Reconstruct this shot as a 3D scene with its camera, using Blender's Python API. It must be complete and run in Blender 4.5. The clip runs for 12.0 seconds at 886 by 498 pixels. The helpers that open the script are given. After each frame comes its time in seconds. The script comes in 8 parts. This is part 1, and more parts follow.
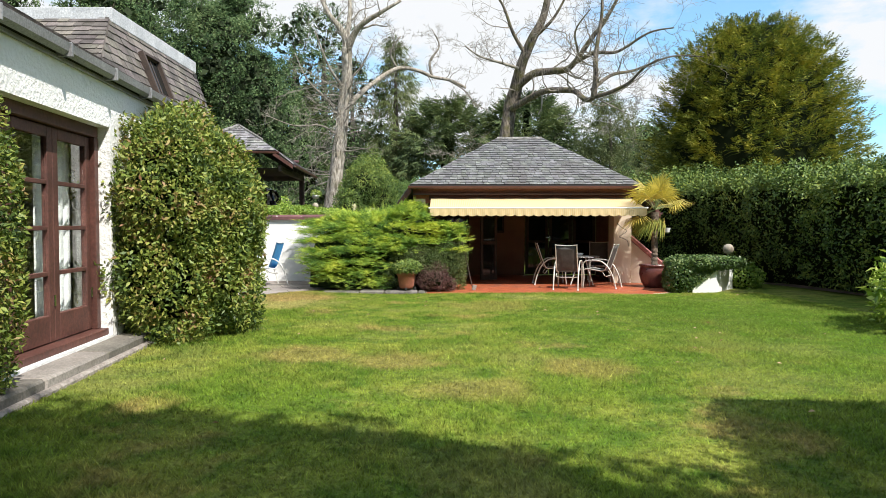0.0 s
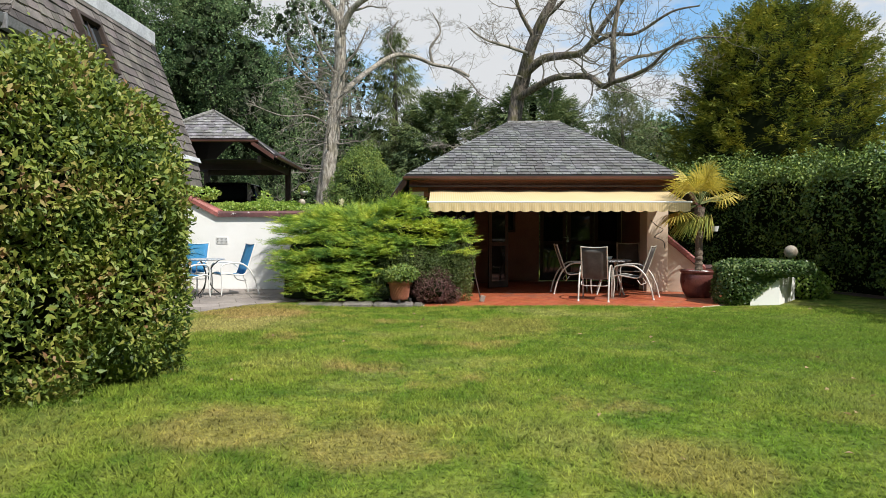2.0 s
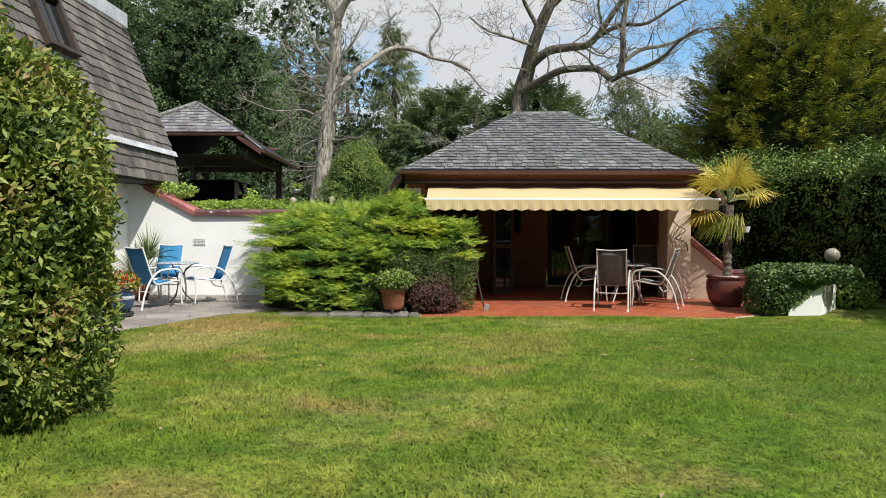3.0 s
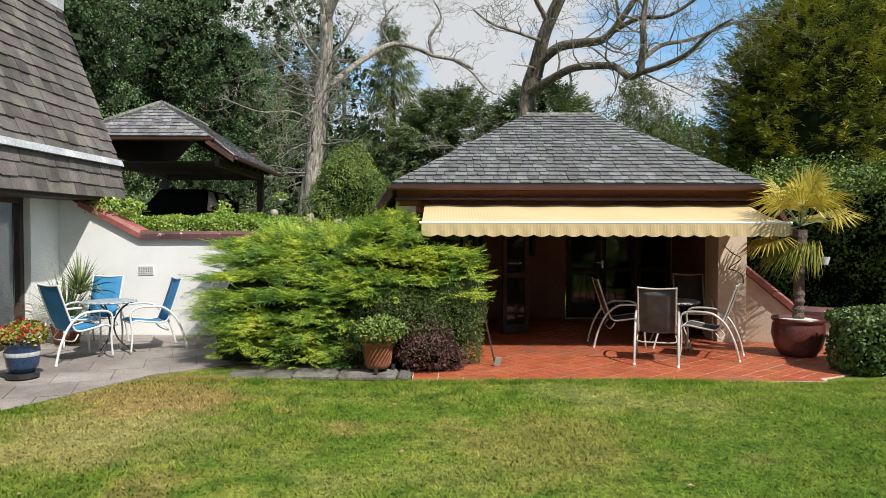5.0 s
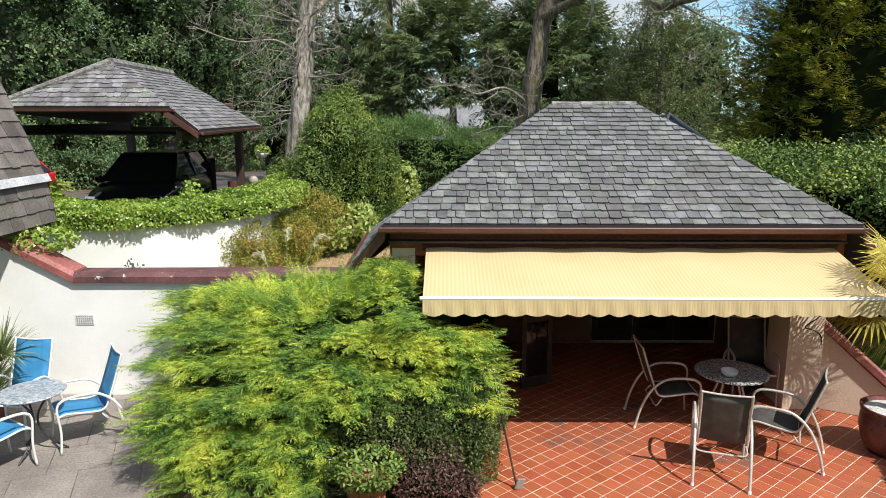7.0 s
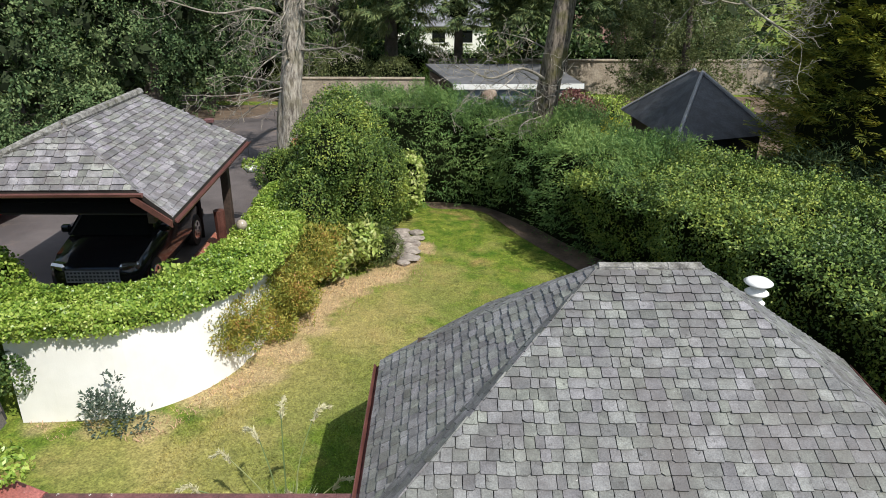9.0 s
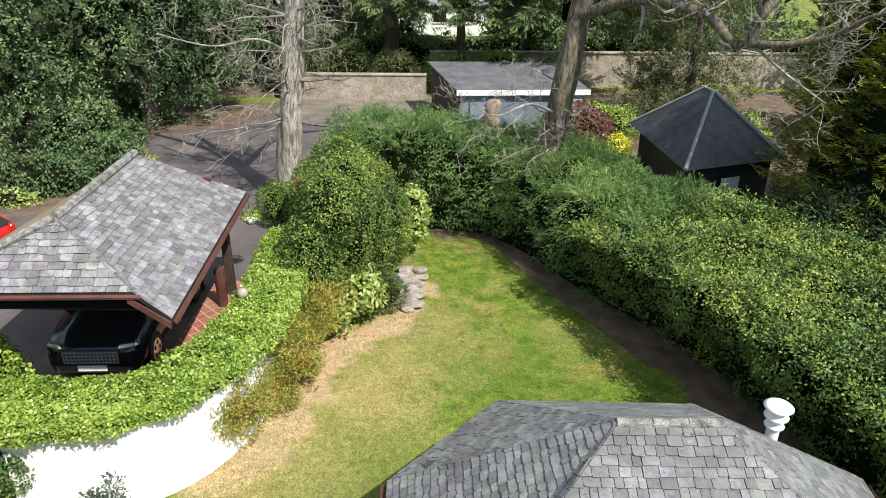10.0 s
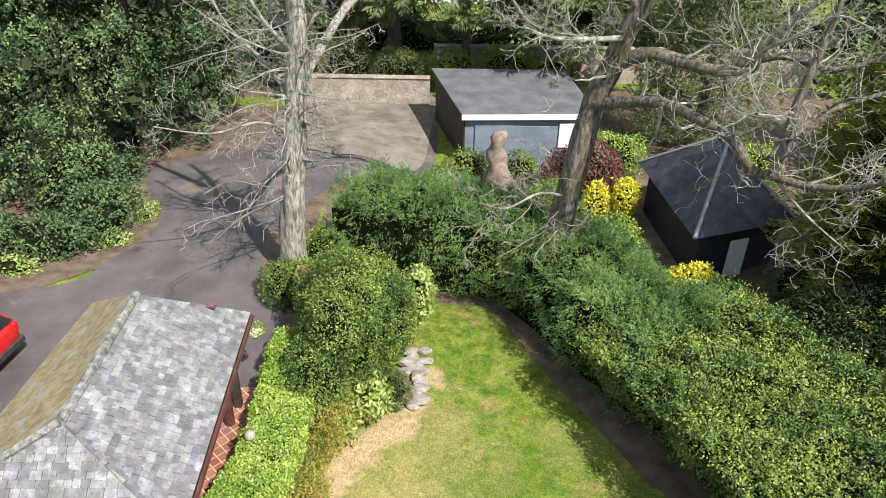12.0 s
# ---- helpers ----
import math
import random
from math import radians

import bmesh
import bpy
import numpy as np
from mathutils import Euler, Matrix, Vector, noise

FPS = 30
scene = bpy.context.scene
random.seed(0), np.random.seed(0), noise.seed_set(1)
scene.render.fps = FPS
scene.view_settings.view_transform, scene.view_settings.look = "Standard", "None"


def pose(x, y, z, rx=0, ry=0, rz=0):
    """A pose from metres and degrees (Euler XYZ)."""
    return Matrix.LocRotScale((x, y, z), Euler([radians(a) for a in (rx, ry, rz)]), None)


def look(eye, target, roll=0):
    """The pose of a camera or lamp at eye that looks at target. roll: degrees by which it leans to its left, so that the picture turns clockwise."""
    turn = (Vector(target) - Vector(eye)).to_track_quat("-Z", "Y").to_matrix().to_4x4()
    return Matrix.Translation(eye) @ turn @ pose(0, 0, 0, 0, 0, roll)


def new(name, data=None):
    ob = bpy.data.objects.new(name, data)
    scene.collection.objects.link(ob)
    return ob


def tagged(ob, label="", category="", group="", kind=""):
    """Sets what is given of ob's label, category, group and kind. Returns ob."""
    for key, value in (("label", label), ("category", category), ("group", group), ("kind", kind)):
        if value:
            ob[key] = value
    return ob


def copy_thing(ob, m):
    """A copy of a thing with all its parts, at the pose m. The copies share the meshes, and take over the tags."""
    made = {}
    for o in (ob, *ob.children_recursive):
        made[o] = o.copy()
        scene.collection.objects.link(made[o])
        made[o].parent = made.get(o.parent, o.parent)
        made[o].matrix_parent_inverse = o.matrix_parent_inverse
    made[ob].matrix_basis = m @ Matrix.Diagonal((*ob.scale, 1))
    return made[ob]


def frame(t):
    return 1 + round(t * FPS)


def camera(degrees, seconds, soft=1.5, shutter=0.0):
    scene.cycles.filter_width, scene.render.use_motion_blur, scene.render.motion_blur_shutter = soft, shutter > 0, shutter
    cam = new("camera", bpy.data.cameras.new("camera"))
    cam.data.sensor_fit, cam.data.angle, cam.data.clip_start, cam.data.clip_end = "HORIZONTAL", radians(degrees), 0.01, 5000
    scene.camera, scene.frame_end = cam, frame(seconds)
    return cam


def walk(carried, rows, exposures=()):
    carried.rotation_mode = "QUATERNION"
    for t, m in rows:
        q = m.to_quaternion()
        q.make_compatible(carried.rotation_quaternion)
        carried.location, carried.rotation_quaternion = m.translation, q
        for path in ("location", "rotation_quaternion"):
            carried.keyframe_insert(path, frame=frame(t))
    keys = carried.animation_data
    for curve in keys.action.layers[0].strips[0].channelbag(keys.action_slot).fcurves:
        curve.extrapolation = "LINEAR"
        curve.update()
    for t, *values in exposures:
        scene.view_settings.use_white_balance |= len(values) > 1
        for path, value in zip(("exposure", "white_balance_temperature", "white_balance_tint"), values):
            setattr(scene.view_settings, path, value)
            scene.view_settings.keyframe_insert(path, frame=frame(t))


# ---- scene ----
cam = camera(65.3, 12.0, soft=0.8)
METRES, EYE, TILT, LEAN, TURN = 21.0, 1.45, -2.0, 0.0, 0.0
ROWS = [
    (0.0, 0.0, 0.0, 0.0, 0.0, 0.0, -0.0),
    (0.5, 0.0003, 0.0291, -0.0003, 0.05, -0.02, 0.02),
    (1.0, 0.0007, 0.0624, 0.0004, 0.09, -0.01, 0.03),
    (1.5, 0.0001, 0.0953, 0.0014, 0.1, 0.01, 0.02),
    (2.0, 0.0, 0.1285, 0.0021, 0.13, 0.02, -0.0),
    (2.5, 0.0008, 0.1621, 0.0029, 0.15, 0.03, -0.02),
    (4.5, 0.001, 0.2805, 0.0139, 0.2, 0.17, -0.15),
    (5.0, 0.0014, 0.3091, 0.026, 0.24, 0.22, -0.12),
    (5.5, 0.0013, 0.3358, 0.0418, 0.25, -0.54, -0.13),
    (6.0, 0.0001, 0.3625, 0.0622, 0.27, -1.82, -0.1),
    (6.5, -0.0012, 0.3904, 0.0895, 0.28, -5.19, -0.07),
    (8.5, -0.0115, 0.5139, 0.2461, 0.26, -18.0, -0.08),
    (9.0, -0.0164, 0.5467, 0.293, 0.3, -19.89, -0.14),
    (9.5, -0.0205, 0.5759, 0.3388, 0.29, -21.52, -0.23),
    (10.0, -0.0245, 0.6047, 0.3869, 0.28, -23.16, -0.33),
    (10.5, -0.0282, 0.6315, 0.4347, 0.27, -24.75, -0.48),
    (11.0, -0.0316, 0.6578, 0.4815, 0.27, -26.24, -0.66),
    (11.5, -0.033, 0.6837, 0.5288, 0.41, -27.79, -0.73),
    (12.0, -0.0362, 0.7092, 0.5756, 0.46, -29.21, -0.87),
]
walk(cam, [(t, pose(0, 0, EYE, TILT, LEAN, TURN) @ pose(METRES * x, METRES * y, METRES * z, 90 + pitch, roll, yaw)) for t, x, y, z, yaw, pitch, roll in ROWS], [(0.0, 0.34), (1.2, 0.15), (2.5, -0.05), (5.0, -0.10), (6.5, 0.02), (8.5, -0.14), (10.0, 0.32), (12.0, 0.50)])

# ---- world, sun ----
SUN = Vector((0.53, -0.61, 1.0)).normalized()
world = bpy.data.worlds.new("sky")
scene.world = world
world.use_nodes = True
wn, wl = world.node_tree.nodes, world.node_tree.links
sky = wn.new("ShaderNodeTexSky")
sky.sky_type, sky.sun_disc = "NISHITA", False
sky.sun_elevation, sky.sun_rotation = math.asin(SUN.z), math.atan2(SUN.x, SUN.y)
coord = wn.new("ShaderNodeTexCoord")
stretch = wn.new("ShaderNodeMapping")
stretch.inputs["Scale"].default_value = (1.0, 1.0, 2.6)
stretch.inputs["Location"].default_value = (0.3, 1.7, 0.2)
cloud = wn.new("ShaderNodeTexNoise")
cloud.inputs["Scale"].default_value, cloud.inputs["Detail"].default_value, cloud.inputs["Roughness"].default_value = 2.3, 9, 0.6
ramp = wn.new("ShaderNodeValToRGB")
ramp.color_ramp.elements[0].position, ramp.color_ramp.elements[1].position = 0.41, 0.53
ramp.color_ramp.elements[0].color = (0.1, 0.1, 0.1, 1)
mix = wn.new("ShaderNodeMixRGB")
mix.inputs["Color2"].default_value = (12.6, 12.9, 13.3, 1)
wl.new(coord.outputs["Generated"], stretch.inputs["Vector"])
wl.new(stretch.outputs["Vector"], cloud.inputs["Vector"])
wl.new(cloud.outputs["Fac"], ramp.inputs["Fac"])
wl.new(ramp.outputs["Color"], mix.inputs["Fac"])
gain = wn.new("ShaderNodeMixRGB")
gain.blend_type = "MULTIPLY"
gain.inputs["Fac"].default_value = 1.0
gain.inputs["Color2"].default_value = (2.0, 3.1, 3.5, 1)
wl.new(sky.outputs["Color"], gain.inputs["Color1"])
wl.new(gain.outputs["Color"], mix.inputs["Color1"])
wl.new(mix.outputs["Color"], wn["Background"].inputs["Color"])
wn["Background"].inputs["Strength"].default_value = 0.059
sun = new("sun", bpy.data.lights.new("sun", "SUN"))
sun.data.energy, sun.data.angle, sun.data.color = 5.6, radians(0.6), (1.0, 0.955, 0.88)
sun.matrix_basis = look(SUN * 60, (0, 0, 0))

# ---- materials ----
def nodes_of(name):
    m = bpy.data.materials.new(name)
    m.use_nodes = True
    return m, m.node_tree.nodes, m.node_tree.links, m.node_tree.nodes["Principled BSDF"]


def surface(name, a, b, scale=3.0, rough=0.7, bump=0.2, fine=60.0, metal=0.0, per="", spots=None, spread=0.5, dist=0.01, fineamt=0.32, vary=0.34, hue=0.03):
    """Two tones in broad patches, fine grain, optional stains, and per-piece variation."""
    m, n, l, p = nodes_of(name)
    tc = n.new("ShaderNodeTexCoord")
    big = n.new("ShaderNodeTexNoise")
    big.inputs["Scale"].default_value, big.inputs["Detail"].default_value, big.inputs["Roughness"].default_value = scale, 6, 0.62
    small = n.new("ShaderNodeTexNoise")
    small.inputs["Scale"].default_value, small.inputs["Detail"].default_value = fine, 4
    for t in (big, small):
        l.new(tc.outputs["Object"], t.inputs["Vector"])
    r = n.new("ShaderNodeValToRGB")
    r.color_ramp.elements[0].position, r.color_ramp.elements[1].position = 0.5 - spread / 2 * 0.6, 0.5 + spread / 2 * 0.6
    r.color_ramp.elements[0].color, r.color_ramp.elements[1].color = (*a, 1), (*b, 1)
    l.new(big.outputs["Fac"], r.inputs["Fac"])
    col = r.outputs["Color"]
    g = n.new("ShaderNodeMixRGB")
    g.blend_type = "OVERLAY"
    g.inputs["Fac"].default_value = fineamt * 2
    l.new(col, g.inputs["Color1"])
    l.new(small.outputs["Fac"], g.inputs["Color2"])
    col = g.outputs["Color"]
    if per:
        if per == "object":
            rnd = n.new("ShaderNodeObjectInfo").outputs["Random"]
        else:
            rnd = n.new("ShaderNodeNewGeometry").outputs["Random Per Island"]
        hsv = n.new("ShaderNodeHueSaturation")
        mr = n.new("ShaderNodeMapRange")
        mr.inputs["To Min"].default_value, mr.inputs["To Max"].default_value = 1 - vary, 1 + vary
        mh = n.new("ShaderNodeMapRange")
        mh.inputs["To Min"].default_value, mh.inputs["To Max"].default_value = 0.5 - hue, 0.5 + hue
        wnz = n.new("ShaderNodeTexWhiteNoise")
        wnz.noise_dimensions = "1D"
        l.new(rnd, wnz.inputs["W"])
        l.new(rnd, mr.inputs["Value"])
        l.new(wnz.outputs["Value"], mh.inputs["Value"])
        l.new(mr.outputs["Result"], hsv.inputs["Value"])
        l.new(mh.outputs["Result"], hsv.inputs["Hue"])
        l.new(col, hsv.inputs["Color"])
        col = hsv.outputs["Color"]
        tint = n.new("ShaderNodeValToRGB")
        tint.color_ramp.elements.new(0.5)
        for e, c in zip(tint.color_ramp.elements, ((1 + hue, 1.0, 1 + 1.6 * hue), (1, 1, 1), (1.0, 1 + hue, 1 - 2 * hue))):
            e.color = (*c, 1)
        wn2 = n.new("ShaderNodeTexWhiteNoise")
        wn2.noise_dimensions = "1D"
        l.new(wnz.outputs["Value"], wn2.inputs["W"])
        l.new(wn2.outputs["Value"], tint.inputs["Fac"])
        tm = n.new("ShaderNodeMixRGB")
        tm.blend_type = "MULTIPLY"
        tm.inputs["Fac"].default_value = 1.0
        l.new(col, tm.inputs["Color1"])
        l.new(tint.outputs["Color"], tm.inputs["Color2"])
        col = tm.outputs["Color"]
    for c, sc, lo, hi in (spots if isinstance(spots, list) else [spots] if spots else []):
        t = n.new("ShaderNodeTexNoise")
        t.inputs["Scale"].default_value, t.inputs["Detail"].default_value, t.inputs["Roughness"].default_value = sc, 7, 0.7
        l.new(tc.outputs["Object"], t.inputs["Vector"])
        rr = n.new("ShaderNodeValToRGB")
        rr.color_ramp.elements[0].position, rr.color_ramp.elements[1].position = lo, hi
        l.new(t.outputs["Fac"], rr.inputs["Fac"])
        mx = n.new("ShaderNodeMixRGB")
        mx.inputs["Color2"].default_value = (*c, 1)
        l.new(rr.outputs["Color"], mx.inputs["Fac"])
        l.new(col, mx.inputs["Color1"])
        col = mx.outputs["Color"]
    l.new(col, p.inputs["Base Color"])
    p.inputs["Metallic"].default_value = metal
    rr = n.new("ShaderNodeMapRange")
    rr.inputs["To Min"].default_value, rr.inputs["To Max"].default_value = max(0.03, rough - 0.12), min(1.0, rough + 0.12)
    l.new(big.outputs["Fac"], rr.inputs["Value"])
    l.new(rr.outputs["Result"], p.inputs["Roughness"])
    if bump:
        b = n.new("ShaderNodeBump")
        b.inputs["Strength"].default_value, b.inputs["Distance"].default_value = bump, dist
        add = n.new("ShaderNodeMath")
        l.new(big.outputs["Fac"], add.inputs[0])
        l.new(small.outputs["Fac"], add.inputs[1])
        l.new(add.outputs[0], b.inputs["Height"])
        l.new(b.outputs["Normal"], p.inputs["Normal"])
    return m


BRIGHT = 1.55


def foliage(name, tones, patch=0.8, rough=0.45, glow=0.35, patchmix=0.5, spec=0.35):
    """Leaves: tones picked per leaf, shifted in broad patches, and letting some light through."""
    m, n, l, p = nodes_of(name)
    tc = n.new("ShaderNodeTexCoord")
    geo = n.new("ShaderNodeNewGeometry")
    big = n.new("ShaderNodeTexNoise")
    big.inputs["Scale"].default_value, big.inputs["Detail"].default_value = patch, 4
    l.new(tc.outputs["Object"], big.inputs["Vector"])
    st = n.new("ShaderNodeMapRange")
    st.inputs["From Min"].default_value, st.inputs["From Max"].default_value = 0.3, 0.7
    l.new(big.outputs["Fac"], st.inputs["Value"])
    mx = n.new("ShaderNodeMix")
    mx.inputs["Factor"].default_value = patchmix
    l.new(geo.outputs["Random Per Island"], mx.inputs["A"])
    l.new(st.outputs["Result"], mx.inputs["B"])
    r = n.new("ShaderNodeValToRGB")
    while len(r.color_ramp.elements) < len(tones):
        r.color_ramp.elements.new(0.5)
    for i, c in enumerate(tones):
        r.color_ramp.elements[i].position = 0.12 + 0.76 * i / max(1, len(tones) - 1)
        r.color_ramp.elements[i].color = (min(0.7, c[0] * BRIGHT * 1.1), min(0.7, c[1] * BRIGHT), min(0.7, c[2] * BRIGHT * 1.4), 1)
    l.new(mx.outputs["Result"], r.inputs["Fac"])
    l.new(r.outputs["Color"], p.inputs["Base Color"])
    p.inputs["Roughness"].default_value = rough
    p.inputs["Specular IOR Level"].default_value = spec
    tr = n.new("ShaderNodeBsdfTranslucent")
    hs = n.new("ShaderNodeHueSaturation")
    hs.inputs["Saturation"].default_value, hs.inputs["Value"].default_value = 1.1, 1.35
    l.new(r.outputs["Color"], hs.inputs["Color"])
    l.new(hs.outputs["Color"], tr.inputs["Color"])
    sh = n.new("ShaderNodeMixShader")
    sh.inputs["Fac"].default_value = glow * 0.62
    l.new(p.outputs["BSDF"], sh.inputs[1])
    l.new(tr.outputs["BSDF"], sh.inputs[2])
    l.new(sh.outputs["Shader"], n["Material Output"].inputs["Surface"])
    return m


def plain(name, c, rough=0.5, metal=0.0):
    m, n, l, p = nodes_of(name)
    p.inputs["Base Color"].default_value = (*c, 1)
    p.inputs["Roughness"].default_value, p.inputs["Metallic"].default_value = rough, metal
    return m


def glass_mat(name, tint=(0.9, 0.95, 0.95), rough=0.02):
    m, n, l, p = nodes_of(name)
    p.inputs["Base Color"].default_value = (*tint, 1)
    p.inputs["Roughness"].default_value = rough
    p.inputs["Transmission Weight"].default_value = 1.0
    p.inputs["IOR"].default_value = 1.45
    return m


def turf(name, blade):
    """Grass: green, lime and scorched patches shared by the ground and the blades on it."""
    m, n, l, p = nodes_of(name)
    tc = n.new("ShaderNodeTexCoord")
    def noise(scale, detail, lo, hi):
        t = n.new("ShaderNodeTexNoise")
        t.inputs["Scale"].default_value, t.inputs["Detail"].default_value, t.inputs["Roughness"].default_value = scale, detail, 0.6
        l.new(tc.outputs["Object"], t.inputs["Vector"])
        r = n.new("ShaderNodeMapRange")
        r.inputs["From Min"].default_value, r.inputs["From Max"].default_value = lo, hi
        l.new(t.outputs["Fac"], r.inputs["Value"])
        return r.outputs["Result"]
    def mix(fac, a, b, kind="MIX"):
        x = n.new("ShaderNodeMixRGB")
        x.blend_type = kind
        for s, v in (("Fac", fac), ("Color1", a), ("Color2", b)):
            if isinstance(v, (tuple, float)):
                x.inputs[s].default_value = (*v, 1) if isinstance(v, tuple) else v
            else:
                l.new(v, x.inputs[s])
        return x.outputs["Color"]
    c = mix(noise(0.9, 5, 0.38, 0.62), TURF[0], TURF[1])
    c = mix(noise(3.1, 5, 0.42, 0.66), c, TURF[2])
    c = mix(noise(0.42, 3, 0.52, 0.90), c, TURF[3])
    c = mix(noise(0.75, 5, 0.57, 0.76), c, TURF[4])
    warp = n.new("ShaderNodeTexNoise")
    warp.inputs["Scale"].default_value, warp.inputs["Detail"].default_value = 1.6, 5
    l.new(tc.outputs["Object"], warp.inputs["Vector"])
    for wx, wy, wr, amount in WORN + SCORCHED:
        dist = n.new("ShaderNodeVectorMath")
        dist.operation = "DISTANCE"
        l.new(tc.outputs["Object"], dist.inputs[0])
        dist.inputs[1].default_value = (wx, wy, 0)
        add = n.new("ShaderNodeMath")
        add.operation = "MULTIPLY_ADD"
        l.new(warp.outputs["Fac"], add.inputs[0])
        add.inputs[1].default_value = wr * 1.6
        l.new(dist.outputs["Value"], add.inputs[2])
        edge = n.new("ShaderNodeMapRange")
        edge.inputs["From Min"].default_value, edge.inputs["From Max"].default_value = wr * 1.9, wr * 1.4
        edge.inputs["To Max"].default_value = amount
        l.new(add.outputs["Value"], edge.inputs["Value"])
        c = mix(edge.outputs["Result"], c, TURF[5] if (wx, wy, wr, amount) in SCORCHED else TURF[3] if wr > 1 else TURF[4])
    for wx, wy, wr, amount in DEEPER_GREEN:
        dist = n.new("ShaderNodeVectorMath")
        dist.operation = "DISTANCE"
        l.new(tc.outputs["Object"], dist.inputs[0])
        dist.inputs[1].default_value = (wx, wy, 0)
        edge = n.new("ShaderNodeMapRange")
        edge.inputs["From Min"].default_value, edge.inputs["From Max"].default_value = wr, wr * 0.35
        edge.inputs["To Max"].default_value = amount
        l.new(dist.outputs["Value"], edge.inputs["Value"])
        c = mix(edge.outputs["Result"], c, TURF[2])
    c = mix(0.35, c, noise(6.5, 6, 0.2, 0.8), "OVERLAY")
    c = mix(0.65, c, noise(26, 5, 0.2, 0.8), "OVERLAY")
    if blade:
        geo = n.new("ShaderNodeNewGeometry")
        hsv = n.new("ShaderNodeHueSaturation")
        mr = n.new("ShaderNodeMapRange")
        mr.inputs["To Min"].default_value, mr.inputs["To Max"].default_value = 1.3, 1.95
        l.new(geo.outputs["Random Per Island"], mr.inputs["Value"])
        l.new(mr.outputs["Result"], hsv.inputs["Value"])
        l.new(c, hsv.inputs["Color"])
        c = hsv.outputs["Color"]
        lean = n.new("ShaderNodeMixRGB")
        lean.inputs["Fac"].default_value = 0.8
        lean.inputs["Color2"].default_value = (0, 0, 1, 1)
        l.new(geo.outputs["Normal"], lean.inputs["Color1"])
        l.new(lean.outputs["Color"], p.inputs["Normal"])
    else:
        b = n.new("ShaderNodeBump")
        b.inputs["Strength"].default_value, b.inputs["Distance"].default_value = 0.6, 0.03
        l.new(noise(45, 5, 0, 1), b.inputs["Height"])
        l.new(b.outputs["Normal"], p.inputs["Normal"])
    l.new(c, p.inputs["Base Color"])
    p.inputs["Roughness"].default_value = 0.9
    p.inputs["Specular IOR Level"].default_value = 0.15
    if blade:
        tr = n.new("ShaderNodeBsdfTranslucent")
        sh = n.new("ShaderNodeMixShader")
        l.new(c, tr.inputs["Color"])
        sh.inputs["Fac"].default_value = 0.5
        l.new(p.outputs["BSDF"], sh.inputs[1])
        l.new(tr.outputs["BSDF"], sh.inputs[2])
        l.new(sh.outputs["Shader"], n["Material Output"].inputs["Surface"])
    return m


TURF = [(0.112, 0.172, 0.020), (0.198, 0.222, 0.040), (0.066, 0.122, 0.014), (0.33, 0.27, 0.11), (0.31, 0.205, 0.085), (0.43, 0.32, 0.185)]
# scorched patches of the lawn: x, y, radius, strength
WORN = [(-2.9, 12.2, 1.1, 0.62), (-3.05, 13.7, 1.0, 0.66), (-0.5, 6.6, 0.6, 0.42), (1.37, 6.25, 0.5, 0.4), (-1.45, 7.05, 0.55, 0.4), (0.3, 5.3, 0.5, 0.35), (0.9, 12.0, 0.9, 0.3), (-2.6, 23.6, 2.4, 0.5), (-0.8, 27.3, 1.9, 0.5), (-2.0, 25.6, 1.6, 0.6), (-3.3, 22.6, 1.5, 0.5), (-3.9, 20.7, 1.4, 0.55), (-5.8, 20.6, 1.3, 0.4)]
# straw-coloured stretches along the border: x, y, radius, strength
SCORCHED = [(-7.3, 21.7, 0.42, 0.45), (-6.4, 21.6, 0.42, 0.5), (-5.5, 21.75, 0.51, 0.6), (-4.75, 22.5, 0.59, 0.75), (-4.1, 23.3, 0.64, 0.8), (-3.75, 24.3, 0.64, 0.85), (-3.5, 25.4, 0.68, 0.9), (-3.15, 26.6, 0.72, 0.95), (-2.6, 27.5, 0.72, 0.95), (-1.85, 28.1, 0.68, 0.95), (-1.35, 29.0, 0.55, 0.9), (-1.1, 30.1, 0.51, 0.8)]
# deeper green stretches: x, y, radius, strength
DEEPER_GREEN = [(5.2, 8.5, 5.0, 0.65), (4.4, 11.8, 3.2, 0.6), (5.0, 3.5, 3.5, 0.35), (-1.0, 21.4, 3.6, 0.6), (1.2, 26.0, 3.4, 0.35)]
M_LAWN = turf("lawn", False)
M_BLADE = turf("grass_blade", True)
M_SOIL = surface("soil", (0.075, 0.05, 0.034), (0.17, 0.12, 0.08), 2.0, 0.95, 0.6, 40, dist=0.03)
M_ASPHALT = surface("asphalt", (0.066, 0.056, 0.056), (0.115, 0.098, 0.097), 0.7, 0.9, 0.5, 150, spots=((0.22, 0.16, 0.12), 0.5, 0.55, 0.75))
M_GRAVEL = surface("gravel", (0.12, 0.102, 0.085), (0.23, 0.195, 0.155), 0.9, 0.95, 0.6, 70, spots=[((0.085, 0.07, 0.055), 1.1, 0.52, 0.68), ((0.30, 0.27, 0.22), 9, 0.60, 0.70)])
M_WHITE = surface("white_render", (0.80, 0.795, 0.775), (0.88, 0.875, 0.86), 1.2, 0.85, 0.22, 45, dist=0.008, fineamt=0.04)
M_HARL = surface("rough_white_harling", (0.76, 0.755, 0.735), (0.86, 0.855, 0.84), 0.9, 0.9, 0.8, 26, dist=0.022, fineamt=0.10, spots=((0.50, 0.50, 0.45), 2.6, 0.62, 0.80))
